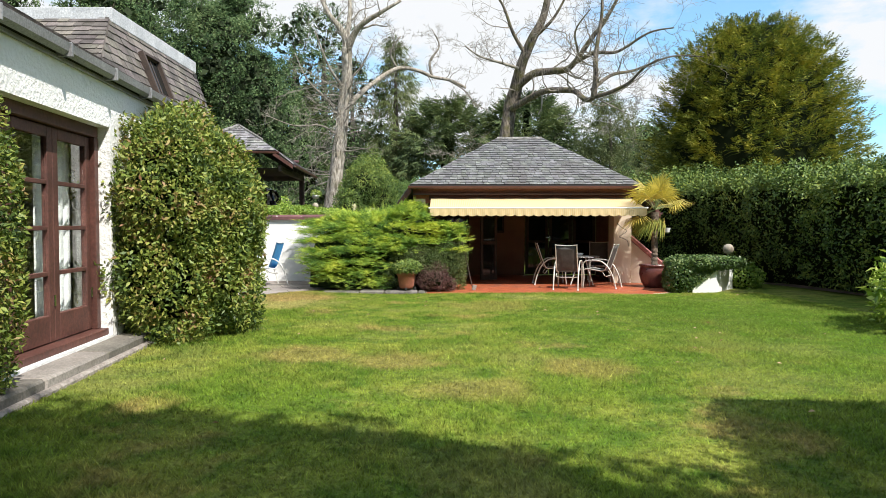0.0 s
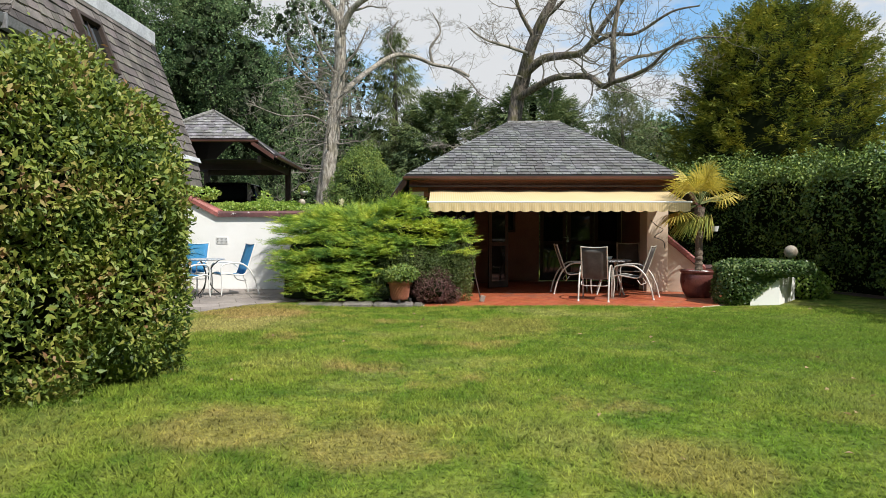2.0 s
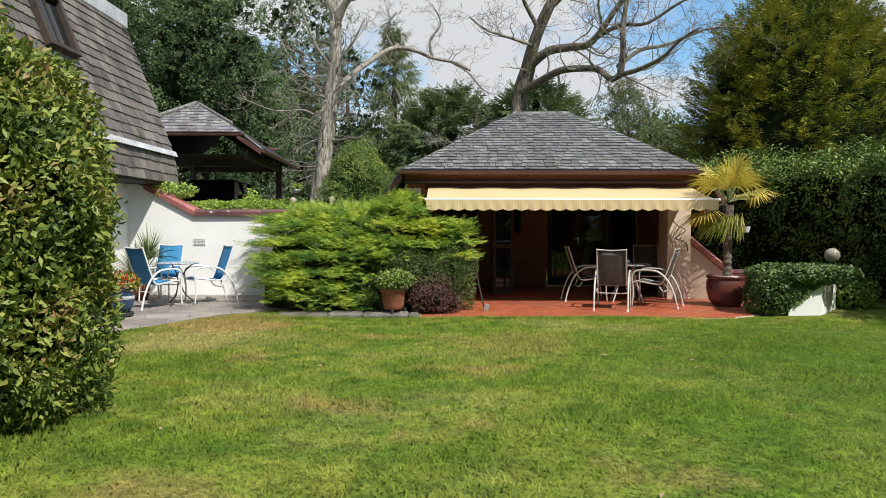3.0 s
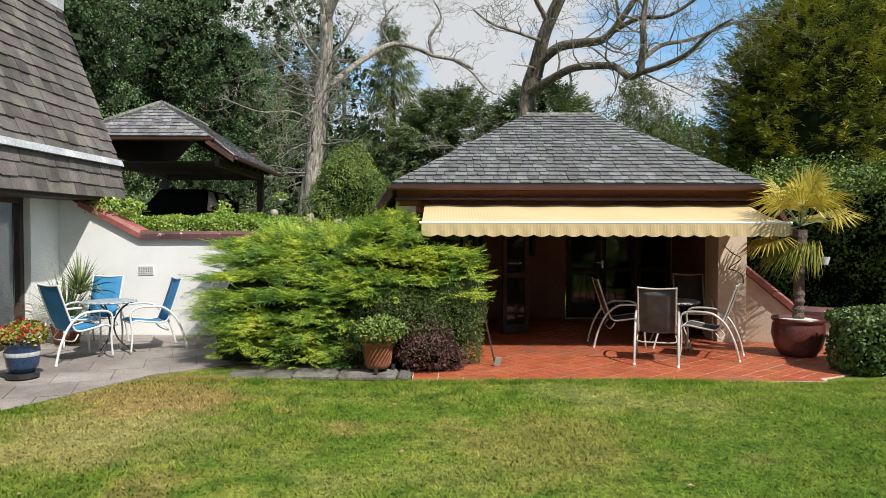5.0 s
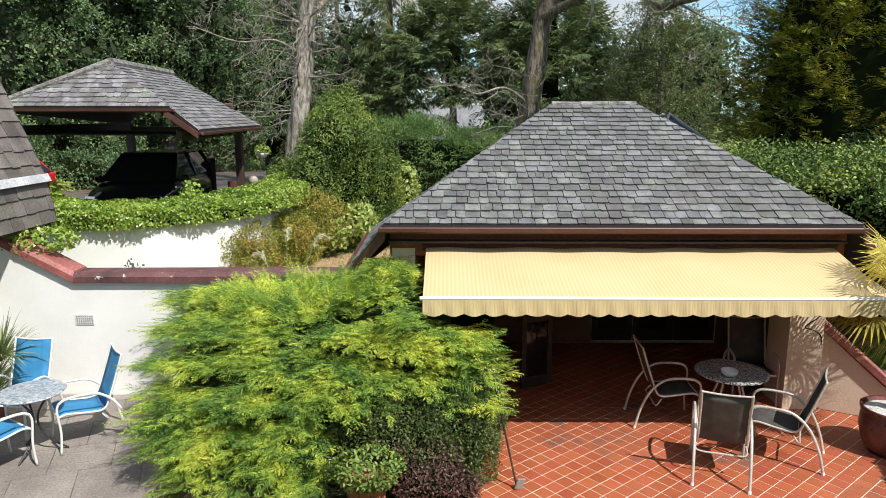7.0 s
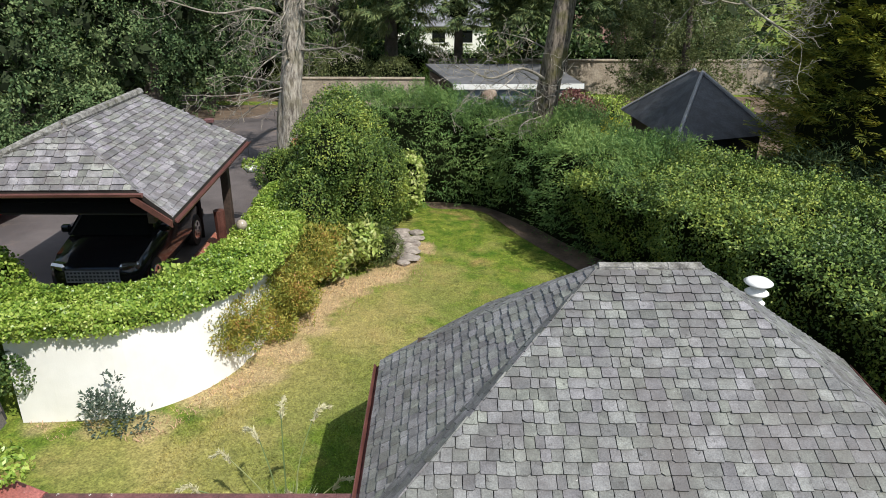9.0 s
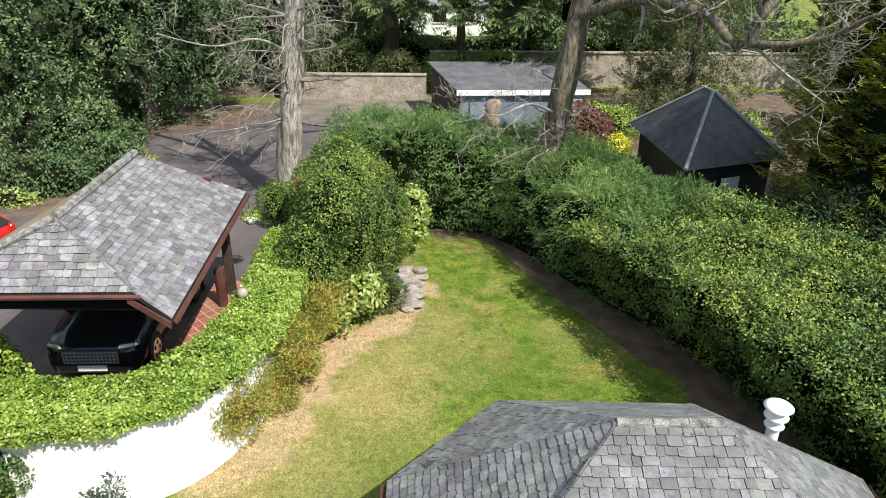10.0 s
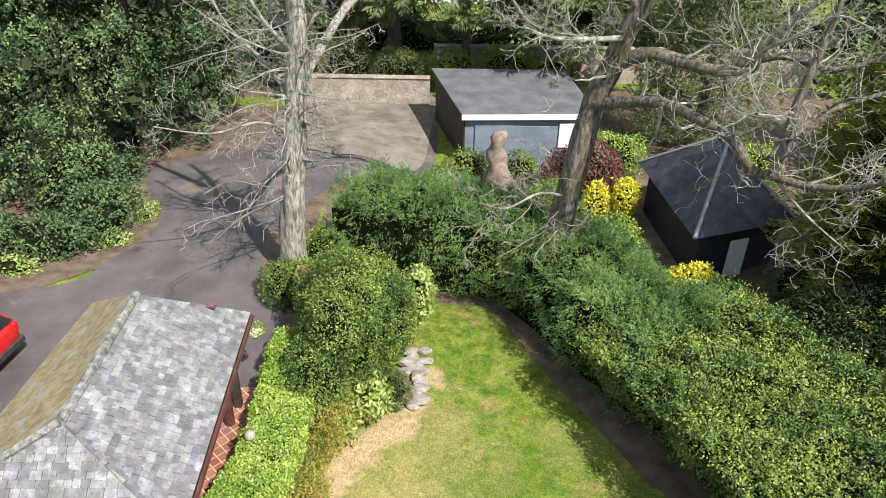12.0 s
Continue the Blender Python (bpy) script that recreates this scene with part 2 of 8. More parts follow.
M_CREAM = surface("cream_render", (0.62, 0.50, 0.38), (0.74, 0.62, 0.49), 1.0, 0.85, 0.35, 45, spots=((0.42, 0.33, 0.26), 1.4, 0.56, 0.8), fineamt=0.1)
M_SLATE = surface("slate", (0.118, 0.120, 0.122), (0.205, 0.208, 0.208), 5.0, 0.65, 0.6, 55, per="object", vary=0.30, hue=0.04, spots=[((0.16, 0.172, 0.135), 0.8, 0.60, 0.85), ((0.098, 0.088, 0.086), 0.9, 0.46, 0.74), ((0.060, 0.058, 0.056), 9.0, 0.60, 0.68), ((0.42, 0.42, 0.40), 16.0, 0.67, 0.71)])
M_SLATE_J = surface("slate_joined", (0.118, 0.120, 0.122), (0.205, 0.208, 0.208), 5.0, 0.65, 0.6, 55, per="island", vary=0.30, hue=0.04, spots=[((0.16, 0.172, 0.135), 0.8, 0.60, 0.85), ((0.098, 0.088, 0.086), 0.9, 0.46, 0.74), ((0.060, 0.058, 0.056), 9.0, 0.60, 0.68), ((0.42, 0.42, 0.40), 16.0, 0.67, 0.71)])
M_SLATE_PALE = surface("pale_slate", (0.135, 0.13, 0.138), (0.27, 0.262, 0.268), 4.5, 0.6, 0.6, 55, per="object", vary=0.36, hue=0.05, spots=[((0.13, 0.118, 0.118), 2.4, 0.50, 0.66), ((0.085, 0.08, 0.09), 13.0, 0.58, 0.66), ((0.33, 0.33, 0.33), 22.0, 0.66, 0.72)])
M_SLATE_PALE_J = surface("pale_slate_joined", (0.135, 0.13, 0.138), (0.27, 0.262, 0.268), 4.5, 0.6, 0.6, 55, per="island", vary=0.36, hue=0.05, spots=[((0.13, 0.118, 0.118), 2.4, 0.50, 0.66), ((0.085, 0.08, 0.09), 13.0, 0.58, 0.66), ((0.33, 0.33, 0.33), 22.0, 0.66, 0.72)])
M_SLATE_BROWN = surface("brown_slate", (0.085, 0.072, 0.066), (0.175, 0.152, 0.138), 2.4, 0.75, 0.6, 45, per="object", spots=((0.24, 0.22, 0.19), 2.0, 0.58, 0.8))
M_SLATE_BROWN_J = surface("brown_slate_joined", (0.085, 0.072, 0.066), (0.175, 0.152, 0.138), 2.4, 0.75, 0.6, 45, per="island", spots=((0.24, 0.22, 0.19), 2.0, 0.58, 0.8))
M_UNDER = plain("roof_underlay", (0.03, 0.028, 0.027), 0.9)
M_RIDGE = surface("ridge_mortar", (0.085, 0.08, 0.075), (0.33, 0.32, 0.30), 7, 0.95, 0.9, 40, dist=0.03, spots=((0.10, 0.10, 0.06), 4, 0.52, 0.68))
M_MOSS = surface("moss", (0.17, 0.125, 0.06), (0.32, 0.25, 0.125), 5.0, 0.98, 0.9, 60, dist=0.03, spots=((0.27, 0.255, 0.24), 3.5, 0.50, 0.62))
M_GUTTER = surface("brown_gutter", (0.080, 0.030, 0.025), (0.125, 0.048, 0.04), 3, 0.5, 0.1, 60)
M_BROWNWOOD = surface("brown_stained_wood", (0.066, 0.025, 0.019), (0.115, 0.044, 0.033), 3, 0.6, 0.2, 30)
# Lighter and redder than the other brown wood: bounced light put into colour.
M_FASCIA = surface("bounce_lit_red_brown_board", (0.27, 0.085, 0.045), (0.36, 0.12, 0.07), 3, 0.6, 0.2, 30)
M_DARKWOOD = surface("dark_stained_wood", (0.030, 0.020, 0.016), (0.065, 0.042, 0.032), 3, 0.7, 0.3, 30)
# Near-black timber: the dark under the carport roof is put into its colour.
M_SHADETIMBER = surface("carport_shade_timber", (0.012, 0.009, 0.007), (0.028, 0.020, 0.016), 3, 0.85, 0.3, 30)
M_COPEDARK = surface("weathered_coping", (0.10, 0.042, 0.044), (0.20, 0.088, 0.088), 2.0, 0.6, 0.3, 40, spots=[((0.055, 0.030, 0.030), 1.6, 0.48, 0.66), ((0.60, 0.56, 0.53), 8, 0.63, 0.66)])
M_REDCOPE = surface("red_painted_coping", (0.24, 0.075, 0.062), (0.36, 0.125, 0.11), 2.5, 0.55, 0.25, 40, spots=((0.42, 0.34, 0.31), 7, 0.64, 0.74))
M_AWNING = surface("awning_cloth", (0.54, 0.395, 0.185), (0.60, 0.45, 0.23), 1.2, 0.85, 0.12, 120, fineamt=0.05)
an, al = M_AWNING.node_tree.nodes, M_AWNING.node_tree.links
ab = an["Principled BSDF"]
stripe = an.new("ShaderNodeTexWave")
stripe.wave_type, stripe.bands_direction = "BANDS", "X"
stripe.inputs["Scale"].default_value = 7.0
acoord = an.new("ShaderNodeTexCoord")
al.new(acoord.outputs["Object"], stripe.inputs["Vector"])
amix = an.new("ShaderNodeMixRGB")
amix.inputs["Color2"].default_value = (0.60, 0.475, 0.27, 1)
al.new(stripe.outputs["Fac"], amix.inputs["Fac"])
al.new(ab.inputs["Base Color"].links[0].from_socket, amix.inputs["Color1"])
al.new(amix.outputs["Color"], ab.inputs["Base Color"])
M_TILE = surface("quarry_tile", (0.36, 0.085, 0.035), (0.43, 0.12, 0.055), 1.2, 0.5, 0.12, 50, per="object", vary=0.13, hue=0.006, spots=[((0.17, 0.09, 0.065), 1.2, 0.56, 0.78), ((0.105, 0.085, 0.078), 0.7, 0.56, 0.66)], fineamt=0.12)
M_PATHTILE = surface("worn_path_tile", (0.24, 0.085, 0.05), (0.32, 0.125, 0.078), 1.6, 0.7, 0.2, 40, per="object", vary=0.16, hue=0.008, spots=((0.16, 0.115, 0.09), 1.5, 0.50, 0.72), fineamt=0.15)
M_GROUT = surface("pale_grout", (0.52, 0.40, 0.31), (0.72, 0.60, 0.50), 5, 0.9, 0.3, 60)
M_STONE = surface("paving_stone", (0.14, 0.125, 0.11), (0.26, 0.235, 0.21), 1.5, 0.9, 0.5, 40, per="object", spots=((0.14, 0.12, 0.10), 3, 0.54, 0.74))
M_OLDSTONE = surface("mossy_old_stone", (0.085, 0.08, 0.068), (0.19, 0.175, 0.155), 3.5, 0.95, 0.9, 40, per="object", dist=0.02, spots=((0.055, 0.06, 0.03), 5, 0.52, 0.7))
M_FLAG = surface("flagstone", (0.20, 0.172, 0.158), (0.33, 0.29, 0.262), 1.2, 0.9, 0.5, 40, per="object", vary=0.14, hue=0.008, spots=((0.17, 0.14, 0.12), 2.2, 0.54, 0.74))
M_JOINT = surface("dark_joint", (0.11, 0.095, 0.075), (0.20, 0.175, 0.14), 3, 0.95, 0.3, 40)
M_ROCK = surface("pale_rock", (0.19, 0.16, 0.14), (0.36, 0.32, 0.285), 4, 0.9, 0.7, 30, dist=0.02)
M_LEAD = surface("lead_flashing", (0.40, 0.41, 0.43), (0.60, 0.61, 0.63), 2, 0.6, 0.2, 30)
M_GREYPLASTIC = surface("grey_gutter", (0.20, 0.20, 0.205), (0.30, 0.30, 0.305), 2, 0.45, 0.1, 50)
def bark(name, a, b, moss, amount):
    """Bark with upright fissures, pale lichen plates and moss."""
    m, n, l, p = nodes_of(name)
    tc = n.new("ShaderNodeTexCoord")
    mp = n.new("ShaderNodeMapping")
    mp.inputs["Scale"].default_value = (1, 1, 0.22)
    l.new(tc.outputs["Object"], mp.inputs["Vector"])
    t1 = n.new("ShaderNodeTexNoise")
    t1.inputs["Scale"].default_value, t1.inputs["Detail"].default_value, t1.inputs["Roughness"].default_value = 13, 8, 0.7
    l.new(mp.outputs["Vector"], t1.inputs["Vector"])
    t2 = n.new("ShaderNodeTexNoise")
    t2.inputs["Scale"].default_value, t2.inputs["Detail"].default_value = 2.2, 6
    l.new(tc.outputs["Object"], t2.inputs["Vector"])
    r = n.new("ShaderNodeValToRGB")
    r.color_ramp.elements[0].position, r.color_ramp.elements[1].position = 0.40, 0.60
    r.color_ramp.elements[0].color, r.color_ramp.elements[1].color = (*a, 1), (*b, 1)
    l.new(t1.outputs["Fac"], r.inputs["Fac"])
    k = n.new("ShaderNodeMapRange")
    k.inputs["From Min"].default_value, k.inputs["From Max"].default_value, k.inputs["To Max"].default_value = 0.48, 0.66, amount
    l.new(t2.outputs["Fac"], k.inputs["Value"])
    x = n.new("ShaderNodeMixRGB")
    x.inputs["Color2"].default_value = (*moss, 1)
    l.new(k.outputs["Result"], x.inputs["Fac"])
    l.new(r.outputs["Color"], x.inputs["Color1"])
    l.new(x.outputs["Color"], p.inputs["Base Color"])
    p.inputs["Roughness"].default_value = 0.95
    b2 = n.new("ShaderNodeBump")
    b2.inputs["Strength"].default_value, b2.inputs["Distance"].default_value = 1.0, 0.06
    l.new(t1.outputs["Fac"], b2.inputs["Height"])
    l.new(b2.outputs["Normal"], p.inputs["Normal"])
    return m


M_BARK = bark("mossy_bark", (0.036, 0.029, 0.024), (0.25, 0.205, 0.165), (0.105, 0.098, 0.026), 0.75)
M_BARKPALE = bark("pale_grey_bark", (0.13, 0.108, 0.088), (0.52, 0.47, 0.405), (0.22, 0.195, 0.12), 0.5)
M_TWIG = surface("bare_twig", (0.11, 0.095, 0.08), (0.38, 0.345, 0.29), 3.0, 0.95, 0.4, 25, spots=((0.17, 0.15, 0.07), 1.2, 0.56, 0.72))
M_BARKDARK = surface("dark_bark", (0.075, 0.06, 0.048), (0.15, 0.12, 0.10), 3.0, 0.95, 0.8, 25, dist=0.03)
# Near-black: the shade inside hedges and crowns is put into this colour.
M_CORE = plain("inner_shade_black", (0.012, 0.016, 0.007), 1.0)
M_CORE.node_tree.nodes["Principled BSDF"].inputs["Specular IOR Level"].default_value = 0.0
# Dark green that carries the shade deep in a crown.
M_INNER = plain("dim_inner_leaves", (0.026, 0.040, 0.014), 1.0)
# Juniper's middle, coloured dark for the shade between its layers.
M_JUNCORE = plain("juniper_inner_shade", (0.020, 0.034, 0.010), 1.0)
# Pink-brown plaster, its colour partly darkened for the dimness of the room.
M_INSIDE = surface("room_shade_plaster", (0.19, 0.10, 0.076), (0.29, 0.165, 0.125), 1.5, 0.85, 0.2, 40)
M_GLASS = glass_mat("window_glass")
M_DARKGLASS = plain("dark_glass", (0.010, 0.012, 0.012), 0.05)
M_WHITEPAINT = surface("white_metal_paint", (0.70, 0.70, 0.68), (0.82, 0.82, 0.80), 5, 0.4, 0.05, 60, fineamt=0.05)
M_STEEL = surface("silver_tube", (0.50, 0.48, 0.43), (0.66, 0.64, 0.58), 5, 0.42, 0.05, 60, metal=0.25)
M_SLING = surface("dark_mesh_sling", (0.055, 0.05, 0.048), (0.095, 0.09, 0.085), 6, 0.8, 0.3, 320)
M_BLUE = surface("blue_canvas", (0.03, 0.20, 0.42), (0.055, 0.28, 0.52), 4, 0.75, 0.2, 250, fineamt=0.1)
M_BLACKIRON = surface("black_iron", (0.02, 0.02, 0.022), (0.045, 0.045, 0.045), 8, 0.5, 0.1, 60)
M_MOSAIC = surface("mosaic_top", (0.10, 0.17, 0.28), (0.55, 0.55, 0.52), 26, 0.35, 0.2, 80, fineamt=0.2)
M_PEBBLETOP = surface("pebble_pattern_top", (0.015, 0.015, 0.016), (0.55, 0.55, 0.54), 42, 0.35, 0.2, 90, spread=0.2)
M_TERRACOTTA = surface("terracotta", (0.26, 0.085, 0.045), (0.38, 0.14, 0.08), 4, 0.7, 0.2, 50)
M_GLAZEDPOT = surface("oxblood_glaze", (0.075, 0.022, 0.018), (0.16, 0.055, 0.045), 3, 0.3, 0.08, 40)
M_BLUEPOT = surface("blue_glaze", (0.012, 0.025, 0.06), (0.03, 0.07, 0.15), 4, 0.2, 0.05, 50)
M_PEBBLE = surface("white_pebbles", (0.45, 0.44, 0.42), (0.78, 0.77, 0.74), 30, 0.8, 0.8, 70)
M_PALMTRUNK = surface("palm_fibre", (0.075, 0.055, 0.04), (0.20, 0.15, 0.11), 14, 0.95, 0.9, 60, dist=0.02)
M_CURTAIN = surface("white_curtain", (0.66, 0.67, 0.66), (0.80, 0.81, 0.80), 3, 0.9, 0.1, 60)
M_REDCAR = plain("red_car_paint", (0.50, 0.012, 0.012), 0.25)
M_BLACKCAR = plain("black_car_paint", (0.010, 0.010, 0.012), 0.12)
M_RUBBER = plain("tyre_rubber", (0.018, 0.018, 0.018), 0.85)
M_CHROME = plain("chrome", (0.62, 0.62, 0.63), 0.2, 1.0)
M_FELT = surface("roofing_felt", (0.075, 0.077, 0.084), (0.13, 0.132, 0.14), 1.2, 0.8, 0.3, 60)
M_DARKROOF = surface("dark_shingle", (0.016, 0.017, 0.022), (0.055, 0.06, 0.07), 2.5, 0.55, 0.6, 14, spots=((0.075, 0.085, 0.085), 1.2, 0.56, 0.75))
M_NAVY = surface("dark_blue_boards", (0.010, 0.012, 0.024), (0.022, 0.026, 0.045), 1.5, 0.6, 0.2, 30)
M_BLUEGREY = surface("blue_grey_paint", (0.13, 0.16, 0.20), (0.20, 0.24, 0.29), 1.2, 0.7, 0.2, 30)
M_WALLSTONE = surface("old_stone_wall", (0.24, 0.20, 0.155), (0.40, 0.345, 0.275), 1.6, 0.95, 0.8, 9, dist=0.03)
M_FARROOF = surface("far_grey_roof", (0.17, 0.175, 0.19), (0.26, 0.265, 0.28), 0.6, 0.8, 0.2, 8)
M_FARBROWN = surface("far_brown_roof", (0.13, 0.075, 0.06), (0.21, 0.125, 0.10), 0.6, 0.8, 0.2, 8)
M_FARBRICK = surface("far_brick", (0.22, 0.11, 0.075), (0.32, 0.17, 0.12), 1.2, 0.9, 0.2, 12)
M_WEATHERED = surface("weathered_carving", (0.17, 0.12, 0.09), (0.30, 0.23, 0.18), 5, 0.95, 0.6, 30)

F_HEDGE = foliage("clipped_shrub_leaf", [(0.022, 0.044, 0.009), (0.054, 0.094, 0.015), (0.108, 0.158, 0.022), (0.175, 0.210, 0.032), (0.17, 0.105, 0.04)], 2.6, 0.5, 0.25, 0.5, 0.3)
F_GREEN = foliage("hedge_leaf", [(0.020, 0.046, 0.009), (0.048, 0.092, 0.015), (0.100, 0.155, 0.022), (0.19, 0.235, 0.032)], 0.9, 0.5, 0.06, 0.5, 0.3)
F_LEYLAND = foliage("leylandii_spray", [(0.024, 0.060, 0.015), (0.060, 0.126, 0.026), (0.112, 0.19, 0.040), (0.175, 0.26, 0.058)], 0.5, 0.55, 0.22, 0.5, 0.25)
F_IVY = foliage("ivy_leaf", [(0.055, 0.115, 0.014), (0.115, 0.20, 0.022), (0.19, 0.28, 0.035), (0.28, 0.35, 0.07)], 1.2, 0.35, 0.35, 0.4, 0.45)
F_DARKIVY = foliage("dark_ivy_leaf", [(0.014, 0.034, 0.008), (0.034, 0.072, 0.014), (0.068, 0.115, 0.022), (0.13, 0.175, 0.045)], 1.2, 0.42, 0.25, 0.4, 0.35)
F_JUNIPER = foliage("juniper_spray", [(0.030, 0.080, 0.018), (0.105, 0.195, 0.030), (0.235, 0.325, 0.036), (0.42, 0.45, 0.060)], 2.6, 0.7, 0.3, 0.7, 0.1)
F_COTON = foliage("small_dark_leaf", [(0.030, 0.052, 0.014), (0.055, 0.088, 0.018), (0.088, 0.125, 0.026), (0.105, 0.085, 0.045)], 2.2, 0.45, 0.25, 0.5, 0.35)
F_BERBERIS = foliage("berberis_leaf", [(0.08, 0.115, 0.018), (0.15, 0.185, 0.025), (0.23, 0.22, 0.034), (0.23, 0.13, 0.034)], 1.5, 0.5, 0.3, 0.5, 0.3)
F_PURPLE = foliage("purple_leaf", [(0.045, 0.026, 0.018), (0.078, 0.046, 0.030), (0.115, 0.066, 0.045), (0.095, 0.085, 0.035)], 2, 0.5, 0.25, 0.5, 0.3)
F_RED = foliage("copper_leaf", [(0.05, 0.022, 0.016), (0.088, 0.036, 0.025), (0.115, 0.058, 0.035), (0.08, 0.075, 0.03)], 1.2, 0.5, 0.3, 0.5, 0.3)
F_LIME = foliage("lime_leaf", [(0.12, 0.19, 0.03), (0.20, 0.27, 0.05), (0.32, 0.36, 0.12)], 2, 0.45, 0.35, 0.5, 0.3)
F_YELLOW = foliage("golden_leaf", [(0.30, 0.28, 0.02), (0.48, 0.42, 0.03), (0.62, 0.55, 0.06)], 2, 0.5, 0.35, 0.5, 0.3)
F_CYPRESS = foliage("golden_cypress_spray", [(0.028, 0.047, 0.010), (0.074, 0.102, 0.016), (0.150, 0.170, 0.022), (0.26, 0.25, 0.034)], 0.9, 0.8, 0.22, 0.55, 0.06)
F_WOOD = foliage("woodland_leaf", [(0.020, 0.041, 0.014), (0.046, 0.086, 0.026), (0.088, 0.142, 0.044), (0.145, 0.20, 0.064)], 0.25, 0.6, 0.3, 0.45, 0.08)
F_PINE = foliage("spruce_spray", [(0.014, 0.030, 0.012), (0.032, 0.058, 0.018), (0.058, 0.090, 0.024), (0.095, 0.125, 0.034)], 0.3, 0.6, 0.2, 0.5, 0.2)
F_SPRUCE = foliage("spreading_spruce_spray", [(0.022, 0.040, 0.016), (0.048, 0.078, 0.024), (0.085, 0.120, 0.034), (0.125, 0.16, 0.045)], 0.4, 0.6, 0.3, 0.5, 0.15)
F_WEEP = foliage("birch_leaf", [(0.040, 0.062, 0.016), (0.070, 0.094, 0.024), (0.108, 0.132, 0.038)], 0.4, 0.5, 0.4, 0.5, 0.3)
F_STRAW = foliage("straw_blade", [(0.15, 0.13, 0.04), (0.27, 0.205, 0.095), (0.36, 0.265, 0.13)], 1.0, 0.8, 0.3, 0.4, 0.1)
F_PALM = foliage("palm_frond", [(0.17, 0.17, 0.02), (0.30, 0.27, 0.035), (0.44, 0.38, 0.06)], 1.5, 0.4, 0.3, 0.4, 0.4)
F_CORDYLINE = foliage("grey_green_blade", [(0.06, 0.11, 0.03), (0.12, 0.17, 0.05), (0.22, 0.25, 0.08)], 2, 0.5, 0.3, 0.4, 0.3)
F_PLUME = foliage("pampas_plume", [(0.30, 0.31, 0.14), (0.38, 0.40, 0.20)], 3, 0.8, 0.5, 0.4, 0.1)
F_WALLSHRUB = foliage("grey_green_leaf", [(0.026, 0.046, 0.026), (0.052, 0.080, 0.044), (0.095, 0.13, 0.075)], 2, 0.5, 0.3, 0.4, 0.3)

# ---- building helpers ----
WORLD_OF = {}
RNG = np.random.default_rng(11)


def thing(name, at=(0, 0, 0), label="", category="", group="", kind=""):
    ob = new(name)
    ob.empty_display_size = 0.1
    ob.matrix_basis = Matrix.Translation(at)
    WORLD_OF[ob.name] = ob.matrix_basis.copy()
    return tagged(ob, label, category, group, kind)


def mesh_of(name, bm, material=None, smooth=False):
    me = bpy.data.meshes.new(name)
    bm.to_mesh(me)
    bm.free()
    if material:
        me.materials.append(material)
    if smooth:
        me.polygons.foreach_set("use_smooth", [True] * len(me.polygons))
    return me


def part(name, bm, material, parent=None, label="", smooth=False):
    me = bm if isinstance(bm, bpy.types.Mesh) else mesh_of(name, bm, material, smooth)
    if isinstance(bm, bpy.types.Mesh) and material and not me.materials:
        me.materials.append(material)
    ob = new(name, me)
    if parent is not None:
        ob.parent = parent
        ob.matrix_parent_inverse = WORLD_OF.get(parent.name, Matrix()).inverted()
    WORLD_OF[ob.name] = Matrix()
    return tagged(ob, label)


def solo(name, bm, material, label, category, group="", kind="", smooth=False):
    return tagged(part(name, bm, material, None, "", smooth), label, category, group, kind)


def box(x0, x1, y0, y1, z0, z1, bm=None, bevel=0.0, m=None):
    out = bm or bmesh.new()
    made = bmesh.ops.create_cube(out, size=1)["verts"]
    for v in made:
        v.co = Vector(((x0 + x1) / 2 + v.co.x * (x1 - x0), (y0 + y1) / 2 + v.co.y * (y1 - y0), (z0 + z1) / 2 + v.co.z * (z1 - z0)))
    if bevel:
        edges = {e for v in made for e in v.link_edges}
        bmesh.ops.bevel(out, geom=list(edges), offset=bevel, segments=1, affect="EDGES", clamp_overlap=True)
    if m is not None:
        out.transform(m)
    return out


def slab(pts, thick, bm=None):
    """A flat polygon in 3D, thickened downwards along its normal."""
    out = bm or bmesh.new()
    pts = [Vector(p) for p in pts]
    nrm = (pts[1] - pts[0]).cross(pts[-1] - pts[0]).normalized()
    if nrm.z < 0:
        nrm = -nrm
    top = [out.verts.new(p) for p in pts]
    low = [out.verts.new(p - nrm * thick) for p in pts]
    k = len(pts)
    out.faces.new(top)
    out.faces.new(low[::-1])
    for i in range(k):
        out.faces.new((top[i], low[i], low[(i + 1) % k], top[(i + 1) % k]))
    bmesh.ops.recalc_face_normals(out, faces=out.faces[:])
    return out


def prism(outline, z0, z1, bm=None):
    """A polygon of the plan, upright from z0 to z1."""
    out = bm or bmesh.new()
    low = [out.verts.new((x, y, z0)) for x, y in outline]
    top = [out.verts.new((x, y, z1)) for x, y in outline]
    k = len(outline)
    out.faces.new(top)
    out.faces.new(low[::-1])
    for i in range(k):
        out.faces.new((low[i], low[(i + 1) % k], top[(i + 1) % k], top[i]))
    bmesh.ops.recalc_face_normals(out, faces=out.faces[:])
    return out


